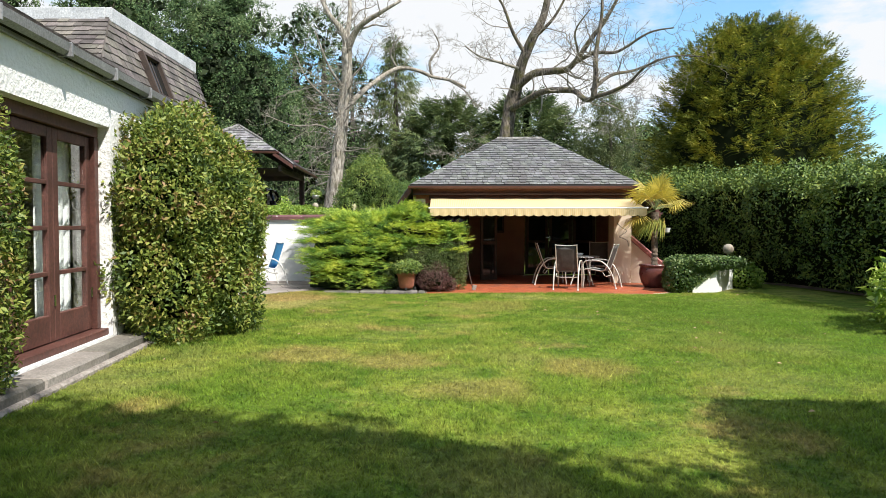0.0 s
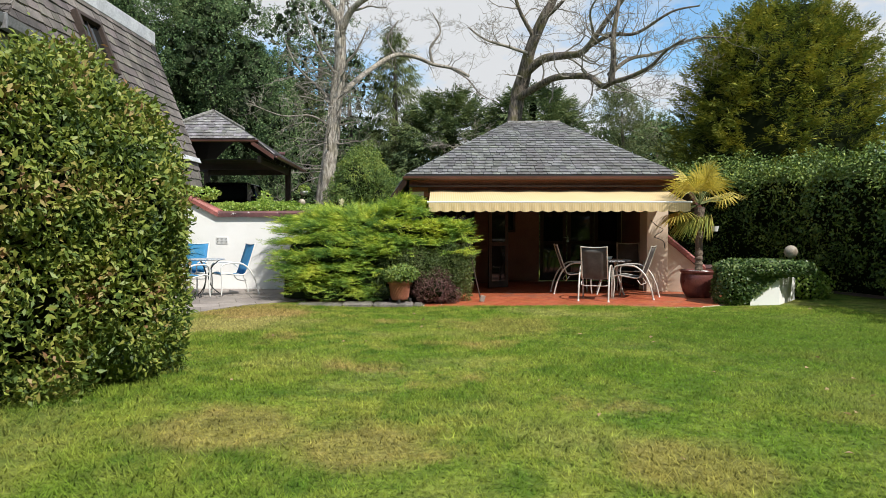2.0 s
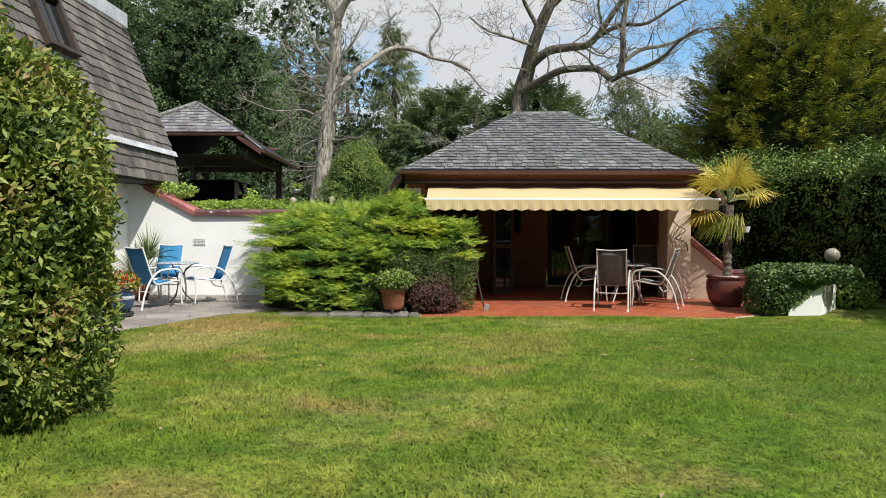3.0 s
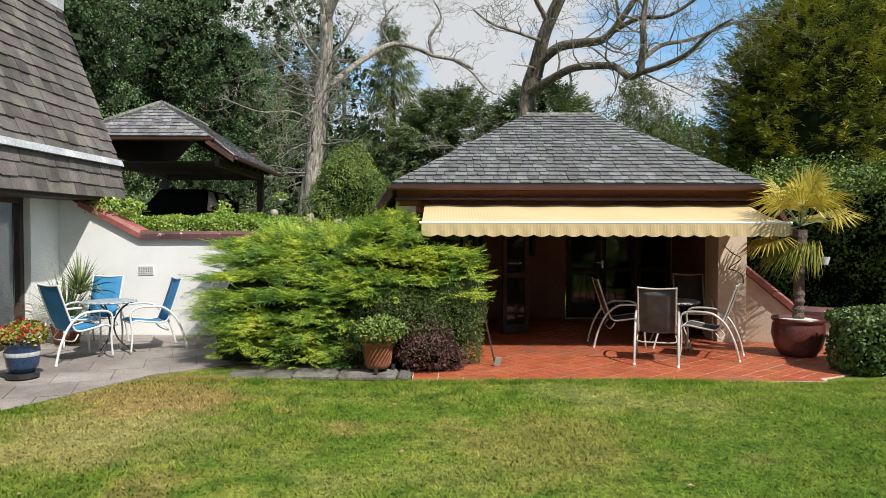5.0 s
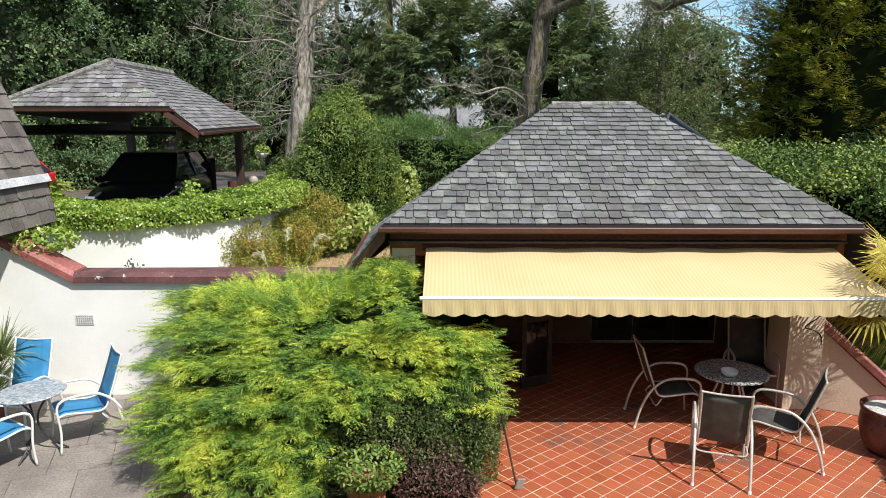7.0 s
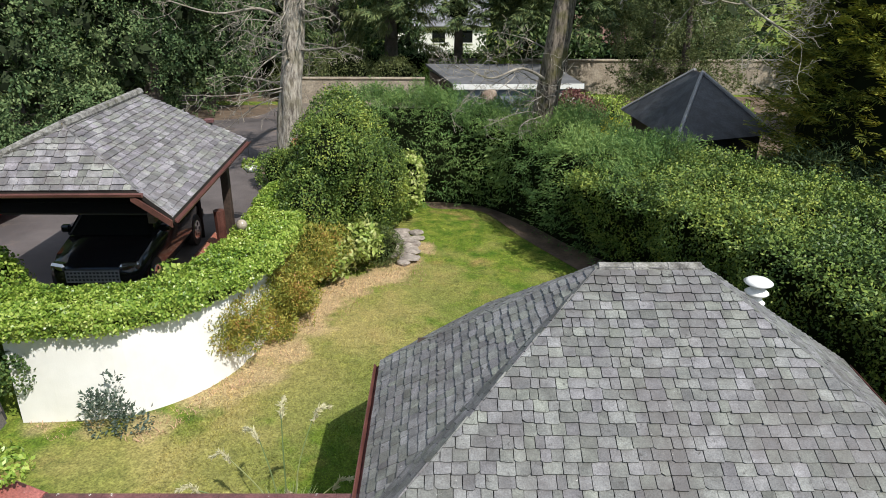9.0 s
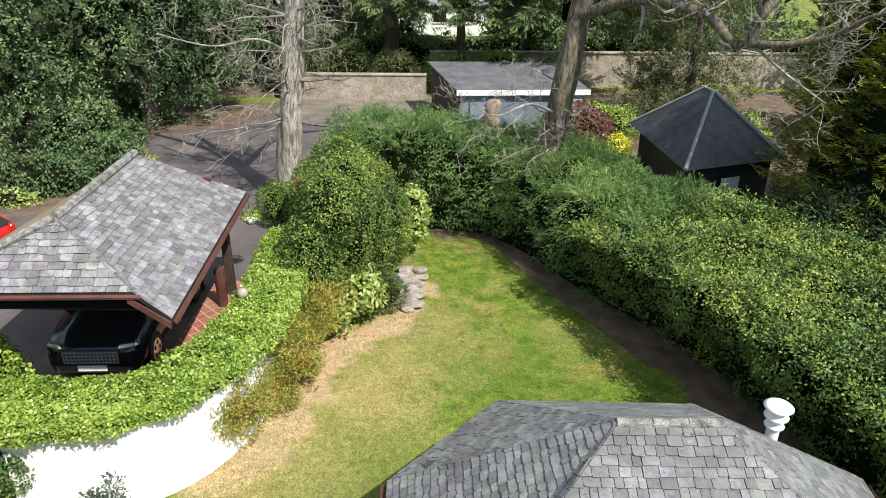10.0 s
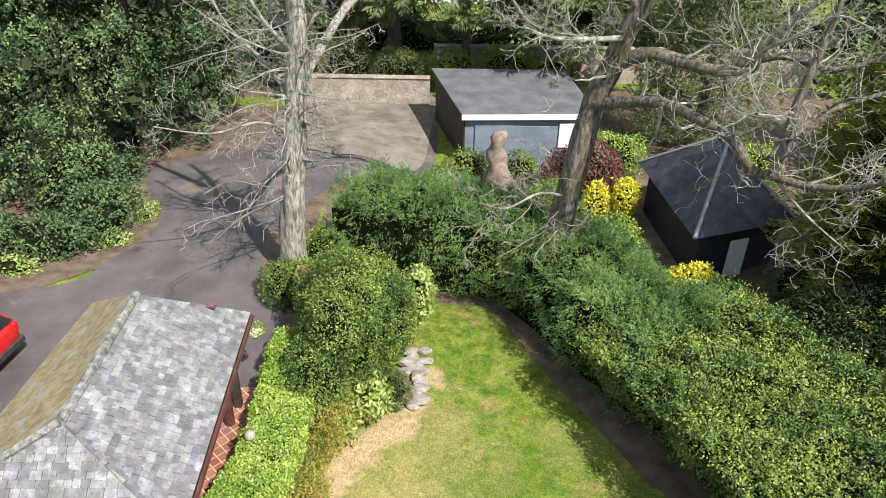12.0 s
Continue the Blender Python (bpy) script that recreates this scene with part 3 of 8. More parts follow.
def tube(path, r0, r1=None, sides=8, bm=None, cap=True):
    out = bm or bmesh.new()
    path = [Vector(p) for p in path]
    r1 = r0 if r1 is None else r1
    rings, side = [], None
    for i, p in enumerate(path):
        d = (path[min(i + 1, len(path) - 1)] - path[max(i - 1, 0)]).normalized()
        side = side if side is not None else d.orthogonal().normalized()
        side = (side - d * side.dot(d)).normalized()
        up = d.cross(side)
        r = r0 + (r1 - r0) * i / max(1, len(path) - 1)
        rings.append([out.verts.new(p + (side * math.cos(a) + up * math.sin(a)) * r) for a in (2 * math.pi * k / sides for k in range(sides))])
    for a, b in zip(rings, rings[1:]):
        for k in range(sides):
            out.faces.new((a[k], a[(k + 1) % sides], b[(k + 1) % sides], b[k]))
    if cap:
        out.faces.new(rings[0][::-1])
        out.faces.new(rings[-1])
    return out


def lathe(profile, at=(0, 0, 0), sides=28, bm=None):
    out = bm or bmesh.new()
    rings = []
    for r, z in profile:
        if r < 1e-4:
            rings.append([out.verts.new((at[0], at[1], at[2] + z))])
        else:
            rings.append([out.verts.new((at[0] + r * math.cos(a), at[1] + r * math.sin(a), at[2] + z)) for a in (2 * math.pi * k / sides for k in range(sides))])
    for a, b in zip(rings, rings[1:]):
        for k in range(sides):
            q = [a[k % len(a)], a[(k + 1) % len(a)], b[(k + 1) % len(b)], b[k % len(b)]]
            q = [v for i, v in enumerate(q) if v not in q[:i]]
            if len(q) > 2:
                out.faces.new(q)
    return out


def curve_pts(pts, steps=6):
    """A smooth line through the points."""
    pts = [Vector(p) for p in pts]
    out = []
    for i in range(len(pts) - 1):
        a, b, c, d = pts[max(i - 1, 0)], pts[i], pts[i + 1], pts[min(i + 2, len(pts) - 1)]
        for k in range(steps):
            t = k / steps
            out.append(0.5 * ((2 * b) + (c - a) * t + (2 * a - 5 * b + 4 * c - d) * t * t + (3 * b - a - 3 * c + d) * t ** 3))
    return out + [pts[-1]]


def quads_mesh(name, co, material):
    """A mesh of separate faces from an array (n, corners, 3)."""
    n, k = co.shape[:2]
    me = bpy.data.meshes.new(name)
    me.vertices.add(k * n)
    me.vertices.foreach_set("co", np.ascontiguousarray(co, np.float32).ravel())
    me.loops.add(k * n)
    me.loops.foreach_set("vertex_index", np.arange(k * n, dtype=np.int32))
    me.polygons.add(n)
    me.polygons.foreach_set("loop_start", np.arange(0, k * n, k, dtype=np.int32))
    me.update(calc_edges=True)
    me.materials.append(material)
    return me


def unit(a):
    return a / np.maximum(np.linalg.norm(a, axis=-1, keepdims=True), 1e-9)


def clumped(pos, out, k, size, flat=0.6):
    """Each point becomes a tuft of k points, flattened along its outward direction."""
    p = np.repeat(pos, k, 0)
    o = np.repeat(out, k, 0)
    j = RNG.normal(size=p.shape) * size
    along = (j * o).sum(1, keepdims=True)
    j = j - o * along * flat
    return p + j, unit(o + j / size * 0.35)


def leaf_mesh(name, pos, out, length, width, material, along=0.5, lift=0.0, curl=0.15):
    """Leaves at pos that grow along out (along 1) or lie flat on it (along 0), with a random turn."""
    n = len(pos)
    ran = unit(RNG.normal(size=(n, 3)))
    tang = unit(np.cross(out, ran))
    d = unit(out * along + tang * (1 - along) + RNG.normal(size=(n, 3)) * 0.25 + np.array([0, 0, lift]))
    s = unit(np.cross(d, unit(out + RNG.normal(size=(n, 3)) * 0.5)))
    nrm = np.cross(s, d)
    L = (length * RNG.uniform(0.6, 1.3, (n, 1)))
    W = (width * RNG.uniform(0.7, 1.2, (n, 1)))
    a = pos
    b = pos + d * L * 0.45 + s * W * 0.5 + nrm * L * curl
    c = pos + d * L
    e = pos + d * L * 0.45 - s * W * 0.5 + nrm * L * curl
    return quads_mesh(name, np.stack([a, b, c, e], 1), material)


def lump(p, scale, amount, seed=0.0):
    """A smooth bumpy field over points, built from sines."""
    q = p * scale + seed
    v = (np.sin(q[:, 0] * 1.7 + 1.3 * np.sin(q[:, 1] * 1.1 + seed)) + np.sin(q[:, 1] * 2.1 + 1.7 * np.sin(q[:, 2] * 1.3)) + np.sin(q[:, 2] * 1.9 + 1.5 * np.sin(q[:, 0] * 0.9 + 2)))
    w = np.sin(q[:, 0] * 4.3 + 2 * np.sin(q[:, 1] * 3.1)) + np.sin(q[:, 1] * 4.9 + q[:, 2] * 3.7)
    return amount * (v / 3 + 0.35 * w / 2)


def core_mesh(name, pos_fn, nu, nv, wrap=True):
    """A closed dim body from a grid of points pos_fn(u, v)."""
    bm = bmesh.new()
    rows = [[bm.verts.new(pos_fn(i / nu, j / nv)) for i in range(nu)] for j in range(nv + 1)]
    for j in range(nv):
        for i in range(nu if wrap else nu - 1):
            bm.faces.new((rows[j][i], rows[j][(i + 1) % nu], rows[j + 1][(i + 1) % nu], rows[j + 1][i]))
    return bm


def ellipsoid_pts(c, r, n, amount=0.12, scale=1.2, seed=0.0, power=1.0, low=-1.0, inner=0.12):
    """Points in the outer shell of a bumpy ellipsoid, and the outward directions. power under 1 makes it boxier."""
    d = unit(RNG.normal(size=(n * 2, 3)))
    d = d[d[:, 2] > low][:n]
    if power != 1.0:
        k = (np.abs(d) ** (2 / power)).sum(1, keepdims=True) ** (-power / 2)
        d = d * k
    p = d * np.array(r)
    g = 1 + lump(p, scale, amount, seed) - inner * RNG.random(len(p)) ** 1.5
    return np.array(c) + p * g[:, None], unit(d / np.array(r))


def ribbon_pts(line, half, base, top, n, amount=0.18, scale=0.9, seed=0.0, bulge=0.0, inner=0.15, sides=(1, 1, 1)):
    """Points on the faces and the top of a hedge that follows a line of the plan: (x, y) rows, half width, base and top heights."""
    line = np.array(line, float)
    seg = np.diff(line, axis=0)
    ln = np.linalg.norm(seg, axis=1)
    cum = np.r_[0, np.cumsum(ln)]
    h = top - base
    w = np.array([h * sides[0], h * sides[1], 2 * half * sides[2]])
    which = RNG.choice(3, size=n, p=w / w.sum())
    t = RNG.random(n) * cum[-1]
    k = np.clip(np.searchsorted(cum, t) - 1, 0, len(seg) - 1)
    f = (t - cum[k]) / ln[k]
    q = line[k] + seg[k] * f[:, None]
    # directions blended along the line so that corners stay round
    nv = np.array([[-s[1], s[0]] for s in seg / ln[:, None]])
    vert = unit(np.vstack([nv[:1], nv[:-1] + nv[1:], nv[-1:]]))
    nn = unit(vert[k] * (1 - f[:, None]) + vert[k + 1] * f[:, None])
    s = np.where(which == 0, 1.0, np.where(which == 1, -1.0, RNG.uniform(-1, 1, n)))
    z = np.where(which < 2, base + h * RNG.random(n), top)
    rel = (z - base) / h
    sh = 1 - np.clip((rel - 0.82) / 0.18, 0, 1) ** 2 * 0.22
    wide = half * (1 + bulge * (rel - 0.5)) * np.where(which < 2, sh, 1.0)
    drop = np.where(which == 2, np.abs(s) ** 4 * 0.18 * min(h, 1.2), 0)
    p = np.c_[q + nn * (s * wide)[:, None], z - drop]
    out = np.where((which < 2)[:, None], np.c_[nn * s[:, None], np.full(n, 0.15)], np.c_[nn * (s * 0.35)[:, None], np.ones(n)])
    out = unit(out)
    g = lump(p, scale, amount, seed) - inner * RNG.random(n) ** 1.5
    return p + out * g[:, None], out


def ribbon_core(line, half, base, top, inset=0.22, bulge=0.0):
    line = [Vector((x, y, 0)) for x, y in line]
    bm = bmesh.new()
    rows = []
    for i, p in enumerate(line):
        d = (line[min(i + 1, len(line) - 1)] - line[max(i - 1, 0)]).normalized()
        n = Vector((-d.y, d.x, 0))
        lo, hi = (half - inset) * (1 - bulge / 2), (half - inset) * (1 + bulge / 2 * 0.8)
        rows.append([bm.verts.new(p + n * (s * w) + Vector((0, 0, z))) for s, w, z in ((1, lo, base), (1, hi, top - inset - 0.1), (0.5, hi, top - inset), (-0.5, hi, top - inset), (-1, hi, top - inset - 0.1), (-1, lo, base))])
    for a, b in zip(rows, rows[1:]):
        for k in range(5):
            bm.faces.new((a[k], b[k], b[k + 1], a[k + 1]))
        bm.faces.new((a[5], b[5], b[0], a[0]))
    bm.faces.new(rows[0])
    bm.faces.new(rows[-1][::-1])
    bmesh.ops.recalc_face_normals(bm, faces=bm.faces[:])
    return bm


def blob_core(c, r, shrink=0.8, low=-1.0):
    bm = bmesh.new()
    bmesh.ops.create_icosphere(bm, subdivisions=2, radius=1)
    for v in bm.verts:
        z = max(v.co.z, low)
        v.co = Vector((c[0] + v.co.x * r[0] * shrink, c[1] + v.co.y * r[1] * shrink, c[2] + z * r[2] * shrink))
    return bm


def shrub(name, blobs, n, length, width, material, label, category="shrub", along=0.35, lift=0.0, amount=0.24, scale=2.0, group="", power=1.0, low=-0.9, core=True, shrink=0.70, tuft=6):
    """A shrub: leaves over bumpy rounded masses on a short stem, round cores dark for inner shade."""
    c0, r0 = blobs[0]
    root = thing(name, (c0[0], c0[1], c0[2] - r0[2] * 0.9), label, category, group)
    area = [r[0] * r[1] + r[1] * r[2] + r[0] * r[2] for c, r in blobs]
    ps, ds = [], []
    for i, (c, r) in enumerate(blobs):
        p, d = ellipsoid_pts(c, r, int(n * area[i] / sum(area)), amount, scale, 3.1 * i + c[0], power, low, 0.2)
        if tuft:
            p, d = clumped(p[::tuft], d[::tuft], tuft, length * 0.9)
        ps.append(p)
        ds.append(d)
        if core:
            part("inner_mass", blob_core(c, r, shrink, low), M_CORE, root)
    part("leaves", leaf_mesh(name + "_leaves", np.vstack(ps), np.vstack(ds), length, width, material, along, lift), material, root)
    return root


def hedge(name, line, half, base, top, n, length, width, material, label, along=0.3, lift=0.0, amount=0.18, scale=0.9, seed=0.0, bulge=0.0, sides=(1, 1, 1), category="hedge", inset=0.25, tuft=0, rise=None, sprigs=0):
    root = thing(name, (*line[0], base), label, category)
    p, d = ribbon_pts(line, half, base, top, n, amount, scale, seed, bulge, 0.16, sides)
    if tuft:
        p, d = clumped(p[::tuft], d[::tuft], tuft, length * 0.9)
    if sprigs:
        q, e = ribbon_pts(line, half, base, top, sprigs, amount, scale, seed, bulge, 0.0, (0.08, 0.3, 2.0))
        q, e = np.repeat(q, 22, 0), unit(np.repeat(e, 22, 0) + np.repeat(RNG.normal(size=(sprigs, 3)) * 0.4, 22, 0))
        q = q + e * RNG.uniform(-0.05, 0.34, (len(q), 1)) + RNG.normal(size=q.shape) * 0.055
        p, d = np.vstack([p, q]), np.vstack([d, e])
    if rise:
        p[:, 2] = base + (p[:, 2] - base) * np.interp(p[:, 1], *rise)
    part("leaves", leaf_mesh(name + "_leaves", p, d, length, width, material, along, lift), material, root)
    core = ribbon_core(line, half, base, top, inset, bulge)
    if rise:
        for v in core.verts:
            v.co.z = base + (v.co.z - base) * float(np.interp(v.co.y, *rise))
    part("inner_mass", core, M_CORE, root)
    return root


def sprays(base, tip, wide, k, start=0.3, sag=0.3, spread=0.8, wild=0.0):
    """Flat fans of shoots along branches from base to tip: positions and directions."""
    nb = len(base)
    t = RNG.uniform(start, 1.0, (nb, k, 1)) ** 0.8
    d = unit(tip - base)[:, None]
    lat = unit(np.cross(d, np.array([0, 0, 1.0])))
    off = RNG.uniform(-1, 1, (nb, k, 1))
    w = np.asarray(wide).reshape(-1, 1, 1) * (1.12 - t)
    p = base[:, None] + (tip - base)[:, None] * t + lat * off * w + RNG.normal(size=(nb, k, 3)) * 0.12 * w
    p[..., 2:] -= sag * w * off ** 2
    o = unit(d + lat * off * spread + np.array([0, 0, 0.08]) + RNG.normal(size=(nb, k, 3)) * wild)
    return p.reshape(-1, 3), np.broadcast_to(o, p.shape).reshape(-1, 3)


def clip_poly(poly, clip):
    """poly cut to the convex polygon clip (both counter-clockwise, 2D)."""
    out = list(poly)
    for i in range(len(clip)):
        (ax, ay), (bx, by) = clip[i], clip[(i + 1) % len(clip)]
        src, out = out, []
        for j in range(len(src)):
            p, q = src[j], src[(j + 1) % len(src)]
            sp = (bx - ax) * (p[1] - ay) - (by - ay) * (p[0] - ax)
            sq = (bx - ax) * (q[1] - ay) - (by - ay) * (q[0] - ax)
            if sp >= 0:
                out.append(p)
            if (sp >= 0) != (sq >= 0):
                t = sp / (sp - sq)
                out.append((p[0] + (q[0] - p[0]) * t, p[1] + (q[1] - p[1]) * t))
        if len(out) < 3:
            return []
    return out


def lay_slates(roof, corners, material, joined, row=0.17, wide=0.27, thick=0.016, single=True, rng=None, ragged=0.012, limit=300, name="slate", out=(0, 0, 1)):
    """Slates in courses over a plane; corners from the eave's start, along the eave, then up round it. Cut at the hips."""
    rng = rng or random.Random(5)
    c = [Vector(p) for p in corners]
    ex = (c[1] - c[0]).normalized()
    up = c[-1] - c[0]
    ey = (up - ex * up.dot(ex)).normalized()
    nz = ex.cross(ey)
    if nz.dot(Vector(out)) < 0:
        nz = -nz
    flat = [((p - c[0]).dot(ex), (p - c[0]).dot(ey)) for p in c]
    if sum(a[0] * b[1] - b[0] * a[1] for a, b in zip(flat, flat[1:] + flat[:1])) < 0:
        flat = flat[::-1]
    umax, umin, vmax = max(p[0] for p in flat), min(p[0] for p in flat), max(p[1] for p in flat)
    rest, made = bmesh.new(), 0
    j, v = 0, -0.03
    while v < vmax:
        h = row * (1 - 0.18 * v / max(vmax, 0.1))
        u = umin - wide * rng.random()
        while u < umax:
            w = wide * rng.uniform(0.65, 1.45)
            dz = rng.uniform(0, 0.009)
            y0 = v + rng.uniform(-ragged, ragged)
            ca, cb = (rng.uniform(0.003, 0.011) if rng.random() < 0.85 else rng.uniform(0.015, 0.035) for _ in range(2))
            ga, gb = rng.uniform(0.002, 0.006), rng.uniform(0.002, 0.006)
            ya, yb = y0 + rng.uniform(-0.006, 0.006), y0 + rng.uniform(-0.006, 0.006)
            q = clip_poly([(u + ga, ya + ca * 0.8), (u + ga + ca, ya), (u + w * 0.5, (ya + yb) / 2 - 0.003), (u + w - gb - cb, yb), (u + w - gb, yb + cb * 0.8), (u + w - gb, v + h * 1.25), (u + ga, v + h * 1.25)], flat)
            u += w
            if len(q) < 3:
                continue
            own = single and made < limit
            bm = bmesh.new() if own else rest
            top = [bm.verts.new(c[0] + ex * a + ey * b + nz * (thick + 0.012 + dz - 0.02 * (b - v) / h)) for a, b in q]
            low = [bm.verts.new(c[0] + ex * a + ey * b + nz * (-0.004 + dz - 0.01 * (b - v) / h)) for a, b in q]
            bm.faces.new(top)
            for i in range(len(q)):
                bm.faces.new((top[i], low[i], low[(i + 1) % len(q)], top[(i + 1) % len(q)]))
            if own:
                part(name, bm, material, roof)
                made += 1
        v += h
        j += 1
    if len(rest.verts):
        tagged(part("more_slates", rest, joined, roof), kind="stuff")
    else:
        rest.free()


def smooth01(t):
    t = np.clip(t, 0, 1)
    return t * t * (3 - 2 * t)


def inside(x, y, poly):
    """Whether points lie in a polygon of the plan."""
    res = np.zeros(np.shape(x), bool)
    for (ax, ay), (bx, by) in zip(poly, poly[1:] + poly[:1]):
        cross = (ay > y) != (by > y)
        with np.errstate(divide="ignore", invalid="ignore"):
            res ^= cross & (x < (bx - ax) * (y - ay) / (by - ay) + ax)
    return res


# the raised drive's edge towards the lawn, south to north
EDGE_X = np.array([-30.0, -9.0, -7.4, -5.9, -5.0, -4.5, -4.3, -4.2, -3.9, -4.2, -4.2, -1.0, -1.0])
EDGE_Y = np.array([21.6, 21.9, 22.2, 22.6, 23.1, 23.8, 24.6, 26.5, 29.0, 32.0, 36.0, 42.0, 60.0])


def height(x, y):
    """The ground's height: a near-level lawn, and the raised drive falling away northwards."""
    x, y = np.asarray(x, float), np.asarray(y, float)
    lawn = np.interp(y, [-30, 5, 14.3, 17, 20, 36, 44, 80, 400], [0.2, 0.17, 0.0, -0.02, -0.14, -0.15, -0.1, -0.3, -0.4])
    drive = np.interp(y, [20, 40, 44, 52, 60, 400], [1.0, 1.0, 0.85, 0.0, -0.2, -0.4])
    ex = np.interp(y, EDGE_Y[5:], EDGE_X[5:])
    ey = np.interp(x, EDGE_X[:7], EDGE_Y[:7])
    side = np.where(x < -4.4, np.minimum(y - ey, np.where(y > 23.8, ex - x + 0.3, 9)), ex - x)
    side = np.where(y < 21.0, -1.0, side)
    k = smooth01(side / np.interp(y, [34, 41], [0.5, 4.0]))
    return lawn * (1 - k) + drive * k


def sheet(name, outline, lift, material, step=0.35):
    """A level piece of ground cover with a smooth outline, laid on the ground."""
    from mathutils.geometry import delaunay_2d_cdt
    xs, ys = [p[0] for p in outline], [p[1] for p in outline]
    gx, gy = np.meshgrid(np.arange(min(xs), max(xs), step), np.arange(min(ys), max(ys), step))
    ok = inside(gx.ravel(), gy.ravel(), list(outline))
    pts = [Vector(p) for p in outline] + [Vector((a, b)) for a, b in zip(gx.ravel()[ok], gy.ravel()[ok])]
    k = len(outline)
    vs, es, fs, *_ = delaunay_2d_cdt(pts, [(i, (i + 1) % k) for i in range(k)], [], 1, 1e-5)
    bm = bmesh.new()
    z = height([v.x for v in vs], [v.y for v in vs]) + lift
    made = [bm.verts.new((v.x, v.y, h)) for v, h in zip(vs, z)]
    for f in fs:
        try:
            bm.faces.new([made[i] for i in f])
        except ValueError:
            pass
    bmesh.ops.recalc_face_normals(bm, faces=bm.faces[:])
    for f in bm.faces:
        if f.normal.z < 0:
            f.normal_flip()
    return part(name, bm, material)

# ---- the ground ----
def axis(lo, hi, step, reach):
    fine = list(np.arange(lo, hi + 1e-6, step))
    far, d = [], step
    while not far or far[-1] < reach:
        d *= 1.6
        far.append((far[-1] if far else 0) + d)
    return np.array([lo - f for f in far[::-1]] + fine + [hi + f for f in far])


gx, gy = axis(-16, 12, 0.3, 500), axis(1, 46, 0.3, 600)
XX, YY = np.meshgrid(gx, gy)
ZZ = height(XX, YY)
near = (XX > -4) & (YY < 36)
ZZ = ZZ + near * 0.02 * np.sin(XX * 1.3 + np.sin(YY * 0.7)) * np.sin(YY * 0.9 + 0.5)
PAVED = [[(-0.2, 14.62), (4.4, 14.62), (5.6, 15.9), (5.6, 20.1), (-0.6, 20.1)], [(-6.2, 9.9), (-4.95, 11.4), (-4.75, 12.8), (-3.9, 14.5), (-3.0, 15.9), (-2.7, 17.6), (-6.2, 17.6)]]
for poly in PAVED:
    ZZ = ZZ - 0.12 * inside(XX, YY, poly)
nx, ny = len(gx), len(gy)
me = bpy.data.meshes.new("ground")
idx = np.arange(nx * ny).reshape(ny, nx)
faces = np.stack([idx[:-1, :-1], idx[:-1, 1:], idx[1:, 1:], idx[1:, :-1]], -1).reshape(-1, 4)
me.from_pydata(np.c_[XX.ravel(), YY.ravel(), ZZ.ravel()].tolist(), [], faces.tolist())
me.polygons.foreach_set("use_smooth", [True] * len(me.polygons))
tagged(part("ground", me, M_LAWN), "mown green lawn with dry yellow-brown patches", "lawn", kind="structure")

DRIVE = [(-30, 24.3), (-12, 23.2), (-9, 23.0), (-6.2, 23.4), (-5.25, 24.3), (-5.0, 26), (-5.0, 29), (-5.35, 31.5), (-6.2, 33), (-6.8, 35.5), (-6.4, 36.8), (-5.6, 38.9), (-4.8, 40.2), (-3.0, 41.8), (-1.4, 42.6), (-1.2, 52), (-3, 56), (-9, 56), (-9.6, 50), (-9.2, 45.5), (-9.6, 43.6), (-11.2, 42.6), (-12.8, 41.3), (-12.4, 39.6), (-11.2, 37.8), (-10.75, 36.2), (-11.4, 34.2), (-14, 32.1), (-30, 30.5)]
DRIVE = [(p.x, p.y) for p in curve_pts([(*p, 0) for p in DRIVE], 4)]
tagged(sheet("driveway", DRIVE, 0.03, M_ASPHALT), "worn grey-brown tarmac driveway", "driveway", kind="structure")
tagged(sheet("gravel_yard", [(p.x, p.y) for p in curve_pts([(-9.0, 46.8, 0), (-7.9, 44.6, 0), (-6.0, 43.2, 0), (-4.2, 43.0, 0), (-2.0, 43.2, 0), (-1.5, 48, 0), (-1.6, 54.6, 0), (-6, 54.5, 0), (-9.0, 54.6, 0), (-9.4, 50, 0)], 4)], 0.07, M_GRAVEL, 0.4), "pale gravel turning area before the boundary wall", "gravel", kind="structure")
STRAW = [(-7.8, 21.5), (-5.4, 21.3), (-4.0, 22.9), (-3.15, 24.3), (-2.8, 25.8), (-2.2, 26.8), (-1.2, 27.5), (-0.75, 29.0), (-0.75, 30.6), (-1.3, 31), (-2.1, 29.6), (-3.3, 28.4), (-4.1, 26.6), (-4.45, 24.4), (-5.8, 22.7), (-7.8, 22.3)]
BED = [(-1.1, 34.9), (-0.8, 33.6), (0.8, 33.3), (1.9, 30.9), (3.15, 28.5), (4.1, 26.6), (4.95, 24.4), (6.5, 21), (8.0, 17), (8.7, 12), (8.7, 8), (9.6, 8), (9.4, 24), (7, 28), (4, 33), (1, 36)]
tagged(sheet("hedge_bed", [(p.x, p.y) for p in curve_pts([(*p, 0) for p in BED], 4)], 0.014, M_SOIL, 0.3), "bare brown earth along the foot of the hedge", "flower bed", kind="structure")

tagged(sheet("juniper_bed", [(-3.0, 15.3), (-2.2, 14.8), (-0.36, 14.6), (-0.36, 17.6), (-2.9, 17.6)], 0.02, M_SOIL, 0.3), "dark earth under the juniper", "flower bed", kind="structure")
